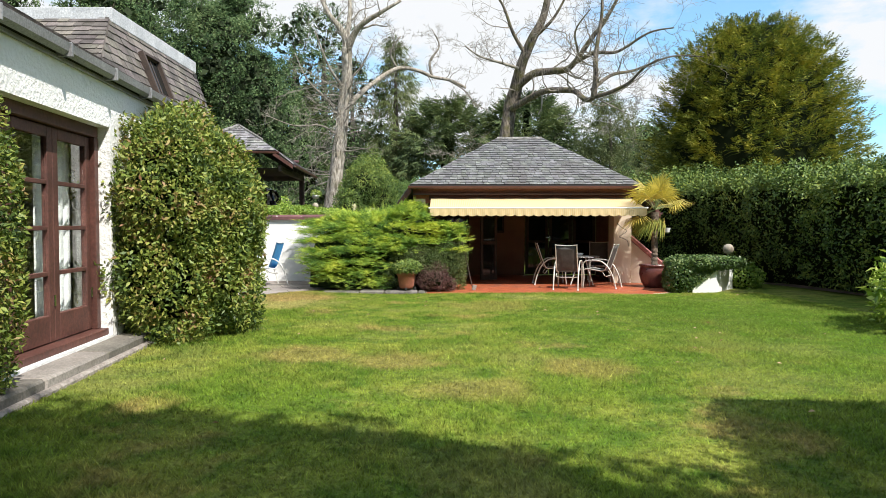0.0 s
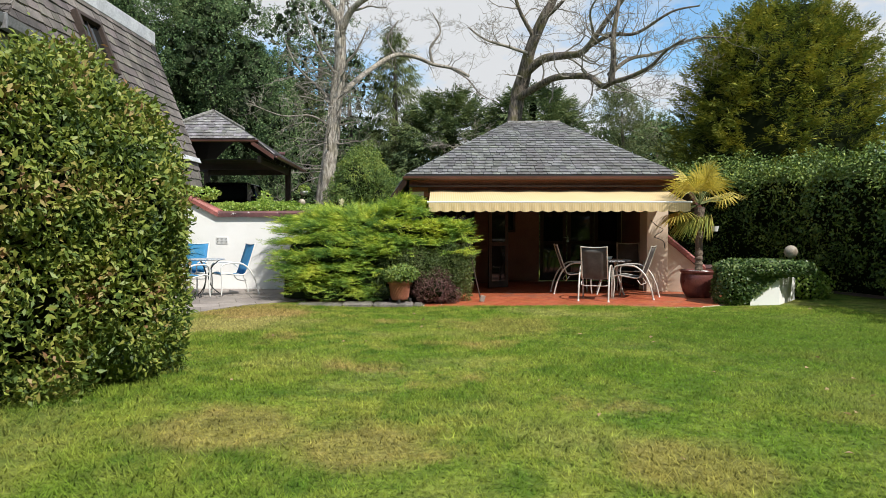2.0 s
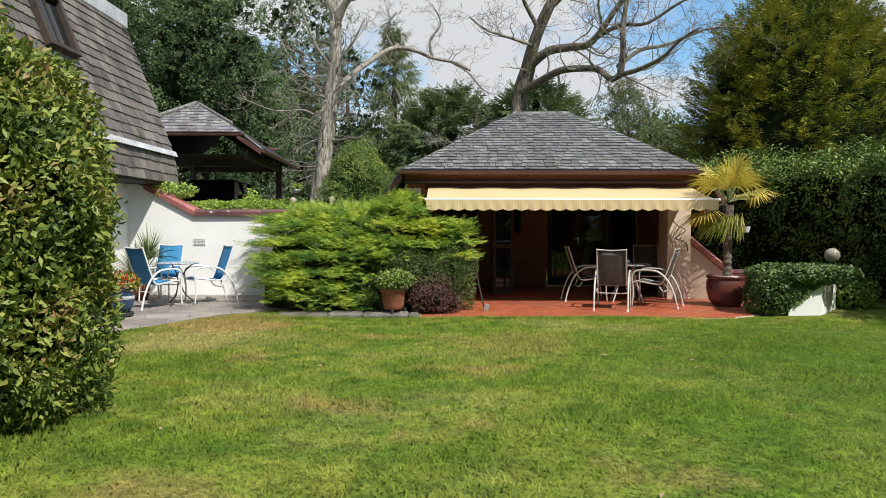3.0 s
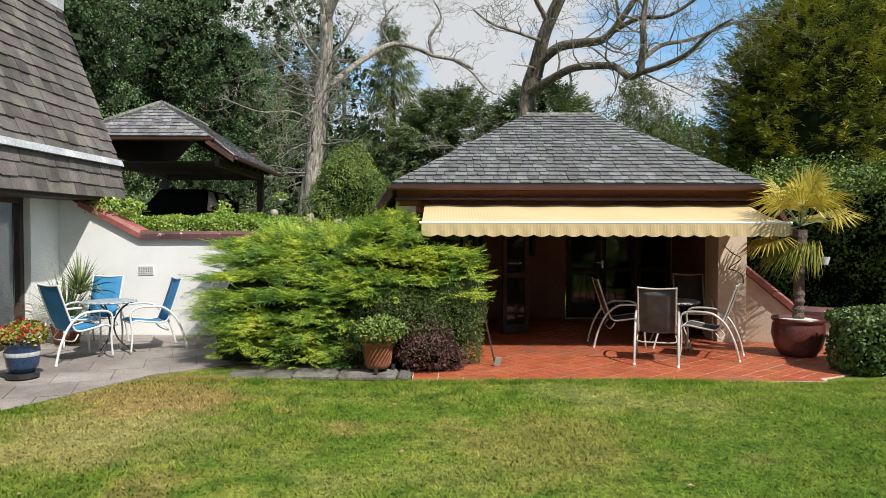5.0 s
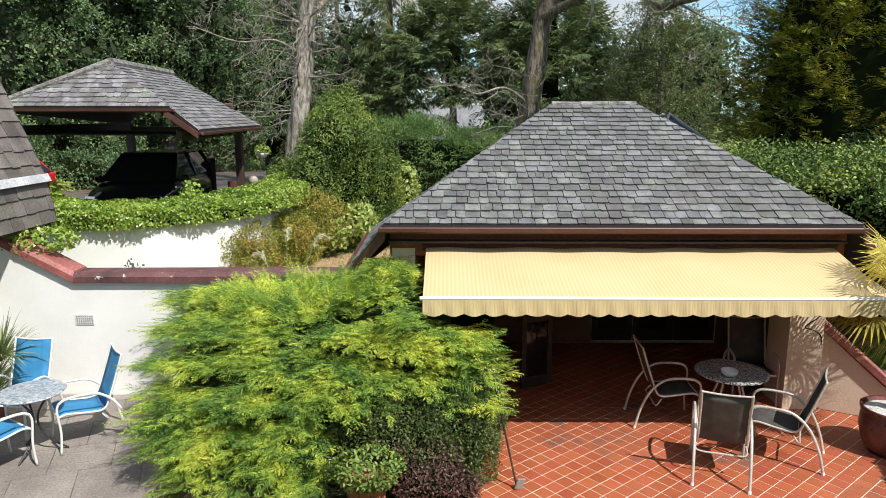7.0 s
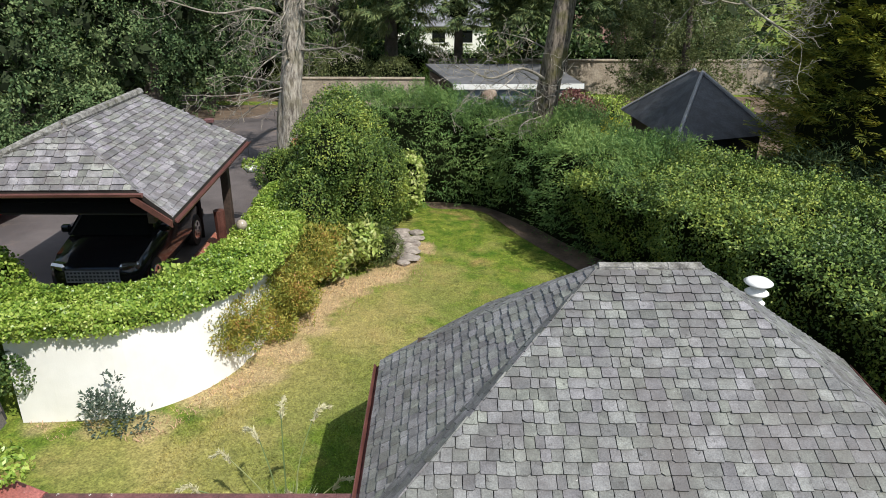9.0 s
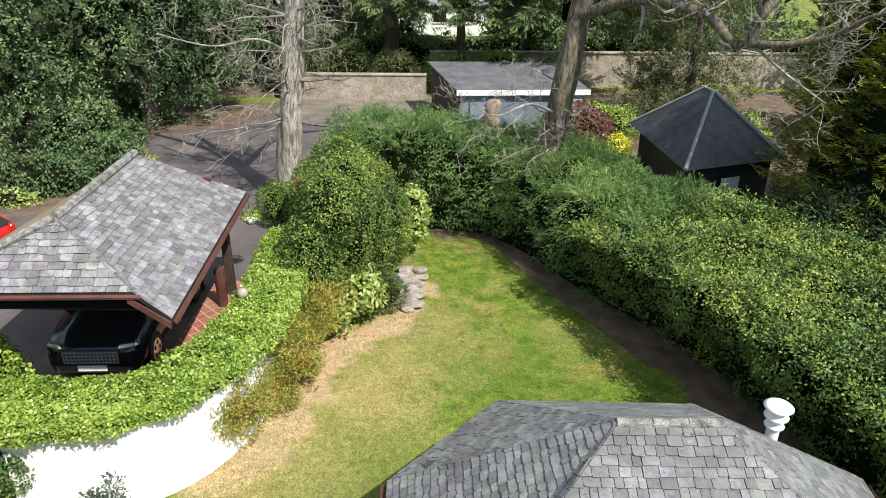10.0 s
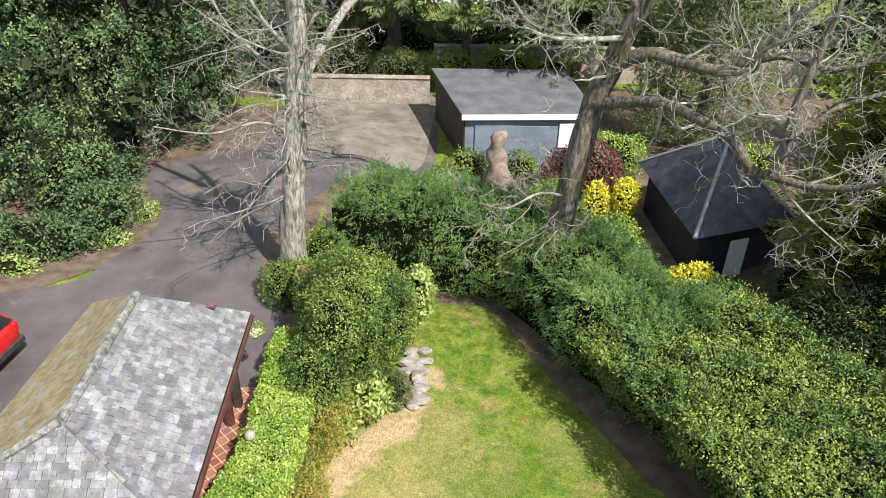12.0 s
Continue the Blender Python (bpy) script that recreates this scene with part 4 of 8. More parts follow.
tagged(sheet("shrub_bank", [(-10.0, 36.2), (-10.8, 34.3), (-13.5, 31.9), (-24, 30.4), (-24, 57), (-8.6, 57), (-9.0, 50), (-8.7, 45.8), (-9.1, 43.2), (-11, 42.1), (-12.3, 41.1), (-11.9, 39.6), (-10.6, 37.8)], 0.026, M_SOIL, 0.35), "dark earth bank under the boundary trees", "flower bed", kind="structure")
tagged(sheet("far_bed", [(-1, 36.2), (3, 34.5), (6, 31), (8, 28.5), (10, 25), (22, 25), (22, 56), (6.4, 56), (6.0, 44.6), (-1.4, 44.2)], 0.016, M_SOIL, 0.6), "planted earth beyond the hedge", "flower bed", kind="structure")

tagged(sheet("tree_bed", [(-5.4, 30), (-5.6, 32), (-6.4, 33.2), (-6.95, 35.6), (-6.6, 37), (-5.8, 39), (-5.0, 40.4), (-3.2, 42.1), (-1.4, 42.9), (-0.8, 36), (-3.4, 34.5), (-3.6, 30), (-4.6, 28.5)], 0.018, M_SOIL, 0.4), "dark leaf-strewn earth beside the drive", "flower bed", kind="structure")

# ---- the house on the west side ----
house = thing("house", (-3.7, 5, 0.1), "white rendered house with brown slate mansard roof", "house")
WX, WT = -3.50, 0.36
part("wall", box(WX - WT, WX, -7, 4.75, 0, 2.925), M_HARL, house)
part("wall", box(WX - WT, WX, 7.30, 9.6, 0, 2.925), M_HARL, house)
part("wall", box(WX - WT, WX, 4.752, 7.298, 2.47, 2.925), M_HARL, house)
part("wall", box(WX - WT, WX, 4.752, 7.298, 0, 0.29), M_HARL, house)
part("wall", box(-9, WX - WT, 9.28, 9.6, 0, 2.925), M_HARL, house)
part("wall", box(-9, WX - WT, -7, -6.68, 0, 2.925), M_HARL, house)
part("wall", box(-9.3, -9, -7, 18.4, 0, 2.925), M_HARL, house)
part("wing_ceiling", box(-9, WX - WT, -6.6, 9.2, 2.62, 2.7), M_WHITE, house)
part("wing_floor", box(-9, WX - WT, -6.6, 9.2, 0.1, 0.28), M_DARKWOOD, house)
part("recessed_wall", box(-6.5, -6.2, 9.6, 10.6, 0, 2.5), M_HARL, house)
part("recessed_wall", box(-6.5, -6.2, 16.85, 17.62, 0, 2.5), M_HARL, house)
part("recessed_wall", box(-6.5, -6.2, 10.6, 16.85, 2.22, 2.5), M_HARL, house)
part("recessed_wall", box(-9, -6.2, 17.62, 17.9, 0, 2.5), M_HARL, house)
part("room_floor", box(-9, -6.3, 9.6, 17.6, 0.0, 0.1), M_DARKWOOD, house)

# low wing roof
LOW = [(-3.43, -7.2, 3.03), (-3.43, 9.75, 3.03), (-6.3, 9.75, 4.75), (-6.3, -7.2, 4.75)]
part("wing_roof", slab(LOW, 0.12), M_UNDER, house)
part("wing_roof", slab([(-6.3, -7.2, 4.75), (-6.3, 9.75, 4.75), (-9.3, 9.75, 3.0), (-9.3, -7.2, 3.0)], 0.12), M_UNDER, house)
part("wing_roof", slab([(-3.6, 9.7, 2.95), (-9.2, 9.7, 2.95), (-6.3, 9.7, 4.65)], 0.1), M_UNDER, house)
gut = bmesh.new()
for y0, y1 in ((-7.2, 9.8),):
    pr = [(0.0, 0.0), (0.015, -0.07), (0.06, -0.105), (0.105, -0.07), (0.12, 0.0), (0.105, 0.0), (0.06, -0.085), (0.015, 0.0)]
    a = [gut.verts.new((-3.46 + p, y0, 3.035 + q)) for p, q in pr]
    b = [gut.verts.new((-3.46 + p, y1, 3.035 + q)) for p, q in pr]
    for k in range(len(pr)):
        gut.faces.new((a[k], a[(k + 1) % len(pr)], b[(k + 1) % len(pr)], b[k]))
    gut.faces.new(a[::-1])
    gut.faces.new(b)
gutter = part("gutter", gut, M_GREYPLASTIC, house, "grey plastic half-round gutter")
for y in (5.0, 6.1, 7.1, 8.1, 9.2):
    part("bracket", box(-3.47, -3.33, y - 0.015, y + 0.015, 2.92, 3.045, bevel=0.004), M_GREYPLASTIC, gutter)
part("soffit", box(WX, -3.46, -7.2, 9.7, 2.91, 2.94), M_GREYPLASTIC, house)
WING_PARTS = [o for o in house.children if o.name.split(".")[0] in ("wall", "wing_ceiling", "wing_floor", "wing_roof", "gutter", "soffit")]
part("downpipe", tube(curve_pts([(-3.32, 9.7, 2.9), (-3.36, 9.72, 2.7), (-3.5, 9.74, 2.45), (-3.52, 9.74, 0.2)], 4), 0.035), M_GREYPLASTIC, house)

# mansard
T0, T1, T2, NY0, NY1 = (-5.53, 2.25), (-5.62, 2.86), (-6.63, 5.56), 10.9, 18.45
part("mansard_slope", slab([(T1[0], NY0, T1[1]), (T1[0], NY1, T1[1]), (T2[0], NY1, T2[1]), (T2[0], 13.9, T2[1])], 0.2), M_UNDER, house)
part("mansard_skirt", slab([(T0[0], NY0 - 1.3, T0[1]), (T0[0], NY1, T0[1]), (T1[0], NY1, T1[1]), (T1[0], NY0 - 1.3, T1[1])], 0.2), M_UNDER, house)
part("mansard_soffit", box(-6.3, -5.57, 9.6, 18.4, 2.2, 2.26), M_DARKWOOD, house)
part("mansard_south_slope", slab([(T1[0], NY0, T1[1]), (T2[0], 13.9, T2[1]), (-9.2, 13.9, T2[1]), (-9.2, NY0, T1[1])], 0.15), M_UNDER, house)
part("mansard_end", prism([(-6.5, 18.2), (-9.2, 18.2), (-9.2, 18.4), (-6.5, 18.4)], 2.3, 5.4), M_UNDER, house)
part("mansard_gable", slab([(T0[0] - .02, NY1 - .01, T0[1]), (T1[0] - .02, NY1 - .01, T1[1]), (T2[0] - .02, NY1 - .01, T2[1]), (-9, NY1 - .01, T2[1]), (-9, NY1 - .01, T0[1])], 0.1), M_UNDER, house)
part("flat_roof", box(-9.3, -6.70, 14.0, 18.5, 5.5, 5.70), M_FELT, house)
fas = bmesh.new()
box(-6.69, -6.56, 13.86, 18.52, 5.47, 5.76, fas, 0.01)
box(-9.3, -6.69, 13.84, 13.97, 5.47, 5.76, fas, 0.01)
part("fascia", fas, M_LEAD, house, "white-painted metal fascia")
for (ya, yb, zz, xx, nm) in ((NY0 - 1.3, 18.46, 2.86, -5.60, 0),):
    part("flashing", slab([(xx + 0.075, ya, zz - 0.05), (xx + 0.075, yb, zz - 0.05), (xx + 0.03, yb, zz + 0.055), (xx + 0.03, ya, zz + 0.055)], 0.02), M_LEAD, house, "pale lead flashing strip")
# window in the slope; a deep recess's shade is put into its dark colours
sl = Vector((T2[0] - T1[0], 0, T2[1] - T1[1])).normalized()
frame_m = Matrix((( 0, sl.x, sl.z, T1[0]), (1, 0, 0, 15.1), (0, sl.z, -sl.x, T1[1]), (0, 0, 0, 1)))
win = part("window", box(-0.36, 0.36, 1.42, 2.28, 0.04, 0.062, m=frame_m), M_DARKGLASS, house)
for a0, a1, b0, b1 in ((-0.44, -0.36, 1.34, 2.36), (0.36, 0.44, 1.34, 2.36), (-0.36, 0.36, 1.34, 1.42), (-0.36, 0.36, 2.28, 2.36)):
    part("reveal", box(a0, a1, b0, b1, 0.0, 0.15, bevel=0.006, m=frame_m), M_DARKWOOD, win)
part("glazing_bar", box(-0.02, 0.02, 1.42, 2.28, 0.062, 0.075, m=frame_m), M_DARKWOOD, win)

# glazed doors of the recessed wall
gd = thing("patio_doors", (-6.25, 13.5, 0.1), "dark brown framed glazed patio doors with pale curtains behind", "door", kind="structure")
df = bmesh.new()
for y0, y1, z0, z1 in [(10.6, 10.7, 0.1, 2.22), (16.75, 16.85, 0.1, 2.22), (10.7, 16.75, 2.12, 2.22), (10.7, 16.75, 0.1, 0.2)] + [(10.7 + k * 1.008 - 0.05, 10.7 + k * 1.008 + 0.05, 0.2, 2.12) for k in range(1, 6)]:
    box(-6.42, -6.30, y0, y1, z0, z1, df, 0.008)
part("door_frame", df, M_DARKWOOD, gd)
for k in range(6):
    part("pane", box(-6.37, -6.36, 10.7 + k * 1.008 + 0.05, 10.7 + k * 1.008 + 0.958, 0.2, 2.12), M_GLASS, gd).visible_shadow = False
for k in range(4):
    bm = bmesh.new()
    y0 = 12.9 + k * 0.95
    pts = [(-6.75 + 0.05 * math.sin(i * 1.9), y0 + i * 0.05) for i in range(14)]
    for (xa, ya), (xb, yb) in zip(pts, pts[1:]):
        bm.faces.new([bm.verts.new(p) for p in ((xa, ya, 0.15), (xb, yb, 0.15), (xb, yb, 2.1), (xa, ya, 2.1))])
    bmesh.ops.remove_doubles(bm, verts=bm.verts, dist=0.001)
    part("curtain", bm, M_CURTAIN, gd, smooth=True)

DW = -3.56
# french windows of the low wing
fw = thing("french_windows", (DW - 0.1, 6, 0.3), "brown-stained timber french windows with small panes", "door", kind="structure")
part("lintel", box(DW - 0.2, DW - 0.06, 4.75, 7.30, 2.36, 2.47, bevel=0.006), M_BROWNWOOD, fw)
part("threshold", box(DW - 0.2, DW + 0.02, 4.75, 7.30, 0.29, 0.36, bevel=0.006), M_BROWNWOOD, fw)
for y0 in (4.75, 7.21):
    part("jamb", box(DW - 0.2, DW - 0.06, y0, y0 + 0.09, 0.36, 2.36, bevel=0.006), M_BROWNWOOD, fw)
for k in range(3):
    y0 = 4.84 + k * 0.79
    y1 = y0 + 0.785
    leaf = bmesh.new()
    for a, b, c, d in [(y0, y0 + 0.1, 0.37, 2.35), (y1 - 0.1, y1, 0.37, 2.35), (y0 + 0.1, y1 - 0.1, 0.37, 0.62), (y0 + 0.1, y1 - 0.1, 2.25, 2.35)]:
        box(DW - 0.17, DW - 0.11, a, b, c, d, leaf, 0.006)
    for z in (1.0, 1.42, 1.84):
        box(DW - 0.16, DW - 0.115, y0 + 0.1, y1 - 0.1, z - 0.02, z + 0.02, leaf, 0.004)
    leaf = part("door_leaf", leaf, M_BROWNWOOD, fw)
    for za, zb in ((0.62, 0.98), (1.02, 1.40), (1.44, 1.82), (1.86, 2.25)):
        part("pane", box(DW - 0.143, DW - 0.137, y0 + 0.1, y1 - 0.1, za, zb), M_GLASS, leaf).visible_shadow = False
    part("hinge", tube([(DW - 0.105, y1 - 0.012, 0.7), (DW - 0.105, y1 - 0.012, 0.8)], 0.012), M_CHROME, leaf)
cur = bmesh.new()
pts = [(WX - 0.42 + 0.05 * math.sin(i * 1.7), 6.55 + i * 0.04) for i in range(18)]
for (xa, ya), (xb, yb) in zip(pts, pts[1:]):
    cur.faces.new([cur.verts.new(p) for p in ((xa, ya, 0.32), (xb, yb, 0.32), (xb, yb, 2.4), (xa, ya, 2.4))])
bmesh.ops.remove_doubles(cur, verts=cur.verts, dist=0.001)
door_curtain = solo("curtain", cur, M_CURTAIN, "pale curtain drawn back behind the french windows", "curtain", smooth=True)
sill = thing("stone_doorstep", (-3.4, 6, 0.1), "long worn pale stone doorstep below the french windows", "step", kind="structure")
for k, (ya, yb) in enumerate(((3.1, 5.25), (5.26, 6.4), (6.41, 7.62))):
    part("step_stone", box(WX + 0.001, -3.20, ya, yb, 0.05, 0.27, bevel=0.02), M_STONE, sill)
part("step_footing", box(WX + 0.001, -3.15, 3.0, 7.66, 0.0, 0.19, bevel=0.02), M_ROCK, sill)

# the low wing stands a little askew to the rest of the house
ASKEW = Matrix.Translation((-3.46, 7.3, 0)) @ Matrix.Rotation(radians(4.2), 4, "Z") @ Matrix.Translation((3.46, -7.3, 0))
def turn_all(ob):
    if ob.type == "MESH":
        ob.data.transform(ASKEW)
    for kid in ob.children:
        turn_all(kid)


for ob in WING_PARTS + [fw, sill, door_curtain]:
    turn_all(ob)

# ---- white garden wall with red coping ----
gwall = thing("garden_wall", (-3.5, 17.75, 0), "white rendered garden wall with red painted sloping coping", "wall", kind="structure")
gw = bmesh.new()
GWY0, GWY1 = 17.62, 17.86
o = [(-6.2, 0), (-0.9, 0), (-0.9, 1.60), (-4.87, 1.58), (-5.74, 2.07), (-6.2, 2.3)]
fr = [gw.verts.new((x, GWY0, z)) for x, z in o]
bk = [gw.verts.new((x, GWY1, z)) for x, z in o]
gw.faces.new(fr)
gw.faces.new(bk[::-1])
for i in range(len(o)):
    gw.faces.new((fr[i], bk[i], bk[(i + 1) % len(o)], fr[(i + 1) % len(o)]))
bmesh.ops.recalc_face_normals(gw, faces=gw.faces[:])
part("wall_body", gw, M_WHITE, gwall)


def coping(a, b, name="coping", y0=GWY0 - 0.07, y1=GWY1 + 0.09, t=0.10, mat=M_REDCOPE):
    """A run of coping with a chamfered top between two (x, z) ends of its underside."""
    bm = bmesh.new()
    sec = [(y0, 0), (y0, t * 0.62), (y0 + 0.05, t), (y1 - 0.05, t), (y1, t * 0.62), (y1, 0)]
    ra = [bm.verts.new((a[0], y, a[1] + z)) for y, z in sec]
    rb = [bm.verts.new((b[0], y, b[1] + z)) for y, z in sec]
    for k in range(6):
        bm.faces.new((ra[k], ra[(k + 1) % 6], rb[(k + 1) % 6], rb[k]))
    bm.faces.new(ra)
    bm.faces.new(rb[::-1])
    bmesh.ops.recalc_face_normals(bm, faces=bm.faces[:])
    part(name, bm, mat, gwall)


coping((-5.86, 2.10), (-4.87, 1.575), t=0.145)
for k in range(6):
    coping((-4.87 + k * 0.66 + (0.004 if k else 0), 1.575 + 0.004 * k), (-4.87 + (k + 1) * 0.66, 1.579 + 0.004 * k), t=0.125, mat=M_COPEDARK)
vent = bmesh.new()
box(-4.92, -4.68, 17.607, 17.625, 1.00, 1.14, vent)
vent = part("air_vent", vent, M_WHITEPAINT, gwall, "small square air vent grille")
vh = bmesh.new()
for i in range(8):
    for j in range(4):
        box(-4.905 + i * 0.028, -4.89 + i * 0.028, 17.602, 17.6075, 1.015 + j * 0.03, 1.03 + j * 0.03, vh)
part("vent_holes", vh, M_GREYPLASTIC, vent)

# ---- pavilion ----
pav = thing("pavilion", (2, 19, 0), "cream garden pavilion with hipped grey slate roof and open front", "pavilion")
RL, RR = (1.55, 19.45, 3.88), (2.74, 19.45, 3.88)
EL, ER = (-0.80, 17.0, 2.43), (4.88, 17.0, 2.43)
LO, B1 = (-1.27, 17.36, 1.80), (-1.30, 20.62, 1.80)
B2, B3 = (0.38, 22.42, 1.86), (3.66, 22.36, 1.86)
B4, RO = (5.62, 20.75, 1.78), (5.40, 17.36, 1.80)
planes = {"roof_front": [EL, ER, RR, RL], "roof_left": [B1, LO, EL, RL], "roof_back_left": [B2, B1, RL], "roof_back": [B3, B2, RL, RR], "roof_back_right": [B4, B3, RR], "roof_right": [RO, B4, RR, ER]}
under = bmesh.new()
hub = {}
for pts in ([EL, ER, RR, RL], [B1, LO, RL], [LO, EL, RL], [B2, B1, RL], [B3, B2, RL, RR], [B4, B3, RR], [RO, B4, RR], [RO, RR, ER]):
    vs = [hub.setdefault(p, under.verts.new(p)) for p in pts]
    under.faces.new(vs)
bmesh.ops.triangulate(under, faces=under.faces[:])
geo = bmesh.ops.extrude_face_region(under, geom=under.faces[:])
for v in [g for g in geo["geom"] if isinstance(g, bmesh.types.BMVert)]:
    v.co.z -= 0.10
bmesh.ops.recalc_face_normals(under, faces=under.faces[:])
roof = part("roof", under, M_UNDER, pav)
rng = random.Random(4)
lay_slates(roof, planes["roof_front"], M_SLATE, M_SLATE_J, 0.14, 0.145, rng=rng, limit=420)
lay_slates(roof, [LO, B1, RL], M_SLATE, M_SLATE_J, 0.14, 0.145, rng=rng, limit=190)
lay_slates(roof, [LO, RL, EL], M_SLATE, M_SLATE_J, 0.14, 0.145, rng=rng, limit=0)
lay_slates(roof, [B1, B2, RL], M_SLATE, M_SLATE_J, 0.14, 0.145, rng=rng, limit=0)
lay_slates(roof, [B2, B3, RR, RL], M_SLATE, M_SLATE_J, 0.14, 0.145, rng=rng, limit=0)
lay_slates(roof, [B3, B4, RR], M_SLATE, M_SLATE_J, 0.14, 0.145, rng=rng, limit=0)
lay_slates(roof, [RO, B4, RR], M_SLATE, M_SLATE_J, 0.14, 0.145, rng=rng, limit=0)
lay_slates(roof, [RO, RR, ER], M_SLATE, M_SLATE_J, 0.14, 0.145, rng=rng, limit=0)
for k in range(3):
    x0 = RL[0] - 0.04 + k * 0.42
    bm = tube([(x0 + 0.005, 19.45, 3.83), (x0 + 0.415, 19.45, 3.83 + 0.006 * (k - 1))], 0.085, 0.085, 10)
    part("ridge_tile", bm, M_RIDGE, roof)


def gutter_run(a, b, owner, w=0.1, mat=M_GUTTER):
    """A half-round gutter between two points of an eave, just outside it."""
    a, b = Vector(a), Vector(b)
    d = (b - a).normalized()
    side = d.cross(Vector((0, 0, 1))).normalized()
    bm = bmesh.new()
    sec = [(0.0, 0.0), (0.01, -0.04), (w / 2, -0.065), (w - 0.01, -0.04), (w, 0.0), (w - 0.012, 0.0), (w / 2, -0.053), (0.012, 0.0)]
    ra = [bm.verts.new(a + side * p + Vector((0, 0, q))) for p, q in sec]
    rb = [bm.verts.new(b + side * p + Vector((0, 0, q))) for p, q in sec]
    for k in range(8):
        bm.faces.new((ra[k], ra[(k + 1) % 8], rb[(k + 1) % 8], rb[k]))
    bm.faces.new(ra[::-1])
    bm.faces.new(rb)
    bmesh.ops.recalc_face_normals(bm, faces=bm.faces[:])
    return part("gutter", bm, mat, owner, "brown plastic gutter")


g = gutter_run((-0.86, 17.0, 2.40), (4.94, 17.0, 2.40), pav)
gutter_run((-1.31, 20.62, 1.76), (-1.28, 17.34, 1.76), pav)
gutter_run((5.41, 17.34, 1.76), (5.63, 20.7, 1.74), pav)
part("bargeboard", slab([(-0.80, 16.98, 2.40), (-1.30, 17.32, 1.76), (-1.30, 17.32, 1.62), (-0.80, 16.98, 2.24)], 0.03), M_BROWNWOOD, pav)
part("bargeboard", slab([(4.88, 16.98, 2.40), (5.42, 17.32, 1.76), (5.42, 17.32, 1.62), (4.88, 16.98, 2.24)], 0.03), M_BROWNWOOD, pav)
part("fascia_board", box(-0.74, 4.82, 17.20, 17.24, 2.19, 2.37, bevel=0.006), M_FASCIA, pav)
part("eaves_beam", box(-0.75, 4.85, 17.27, 17.47, 2.0, 2.19, bevel=0.008), M_FASCIA, pav)
part("soffit", box(-0.75, 4.75, 17.06, 20.6, 2.195, 2.22), M_DARKWOOD, pav)
for x0, x1, y0, y1, z1 in ((-0.72, -0.44, 17.25, 20.2, 2.1), (4.26, 4.70, 17.25, 17.8, 2.0), (4.42, 4.70, 17.802, 20.2, 2.1)):
    part("side_wall", box(x0, x1, y0, y1, 0, z1), M_CREAM, pav)
BY0, BY1 = 19.9, 20.2
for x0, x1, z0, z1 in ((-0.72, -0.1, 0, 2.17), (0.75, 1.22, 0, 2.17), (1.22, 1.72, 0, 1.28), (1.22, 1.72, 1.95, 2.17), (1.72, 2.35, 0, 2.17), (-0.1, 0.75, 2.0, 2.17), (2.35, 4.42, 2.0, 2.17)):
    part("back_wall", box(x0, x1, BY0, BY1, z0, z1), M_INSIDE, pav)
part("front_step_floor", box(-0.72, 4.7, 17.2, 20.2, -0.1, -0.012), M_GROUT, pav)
# Darker sheets added over the cream walls to carry the room's shade.
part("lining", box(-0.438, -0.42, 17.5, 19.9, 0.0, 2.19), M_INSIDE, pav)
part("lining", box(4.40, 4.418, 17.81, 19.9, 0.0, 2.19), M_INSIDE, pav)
# glazed door, small window and glazed screen at the back
dr = part("door", box(-0.1, 0.75, 19.98, 20.03, 0.0, 2.0), M_DARKWOOD, pav, "dark timber door with glazed panels")
for x0, x1, z0, z1 in ((0.0, 0.3, 1.15, 1.85), (0.36, 0.66, 1.15, 1.85), (0.0, 0.66, 0.55, 1.05), (0.0, 0.66, 0.12, 0.45)):
    part("pane", box(x0, x1, 19.972, 19.979, z0, z1), M_DARKGLASS, dr)
wn2 = part("window", box(1.22, 1.72, 20.02, 20.03, 1.28, 1.95), M_DARKGLASS, pav, "small dark window")
wfr = bmesh.new()
for x0, x1, z0, z1 in ((1.18, 1.24, 1.22, 2.0), (1.70, 1.76, 1.22, 2.0), (1.24, 1.70, 1.22, 1.28), (1.24, 1.70, 1.94, 2.0)):
    box(x0, x1, 19.87, 19.93, z0, z1, wfr, 0.005)
part("window_frame", wfr, M_DARKWOOD, wn2)
for k in range(3):
    x0 = 2.38 + k * 0.68
    fr = bmesh.new()
    for a, b, c, d in ((x0, x0 + 0.09, 0.02, 2.0), (x0 + 0.57, x0 + 0.66, 0.02, 2.0), (x0 + 0.09, x0 + 0.57, 1.9, 2.0), (x0 + 0.09, x0 + 0.57, 0.02, 0.22), (x0 + 0.09, x0 + 0.57, 0.92, 1.0)):
        box(a, b, 19.95, 20.02, c, d, fr, 0.006)
    fr = part("glazed_door", fr, M_DARKWOOD, pav)
    part("pane", box(x0 + 0.09, x0 + 0.57, 19.98, 19.99, 0.22, 0.92), M_DARKGLASS, fr)
    part("pane", box(x0 + 0.09, x0 + 0.57, 19.98, 19.99, 1.0, 1.9), M_DARKGLASS, fr)
hd = bmesh.new()
box(3.06, 3.09, 19.92, 19.95, 0.98, 1.14, hd, 0.004)
box(2.95, 3.07, 19.90, 19.92, 1.08, 1.10, hd, 0.004)
part("door_handle", hd, M_CHROME, pav)

# folded door leaf standing open at the front
leaf = bmesh.new()
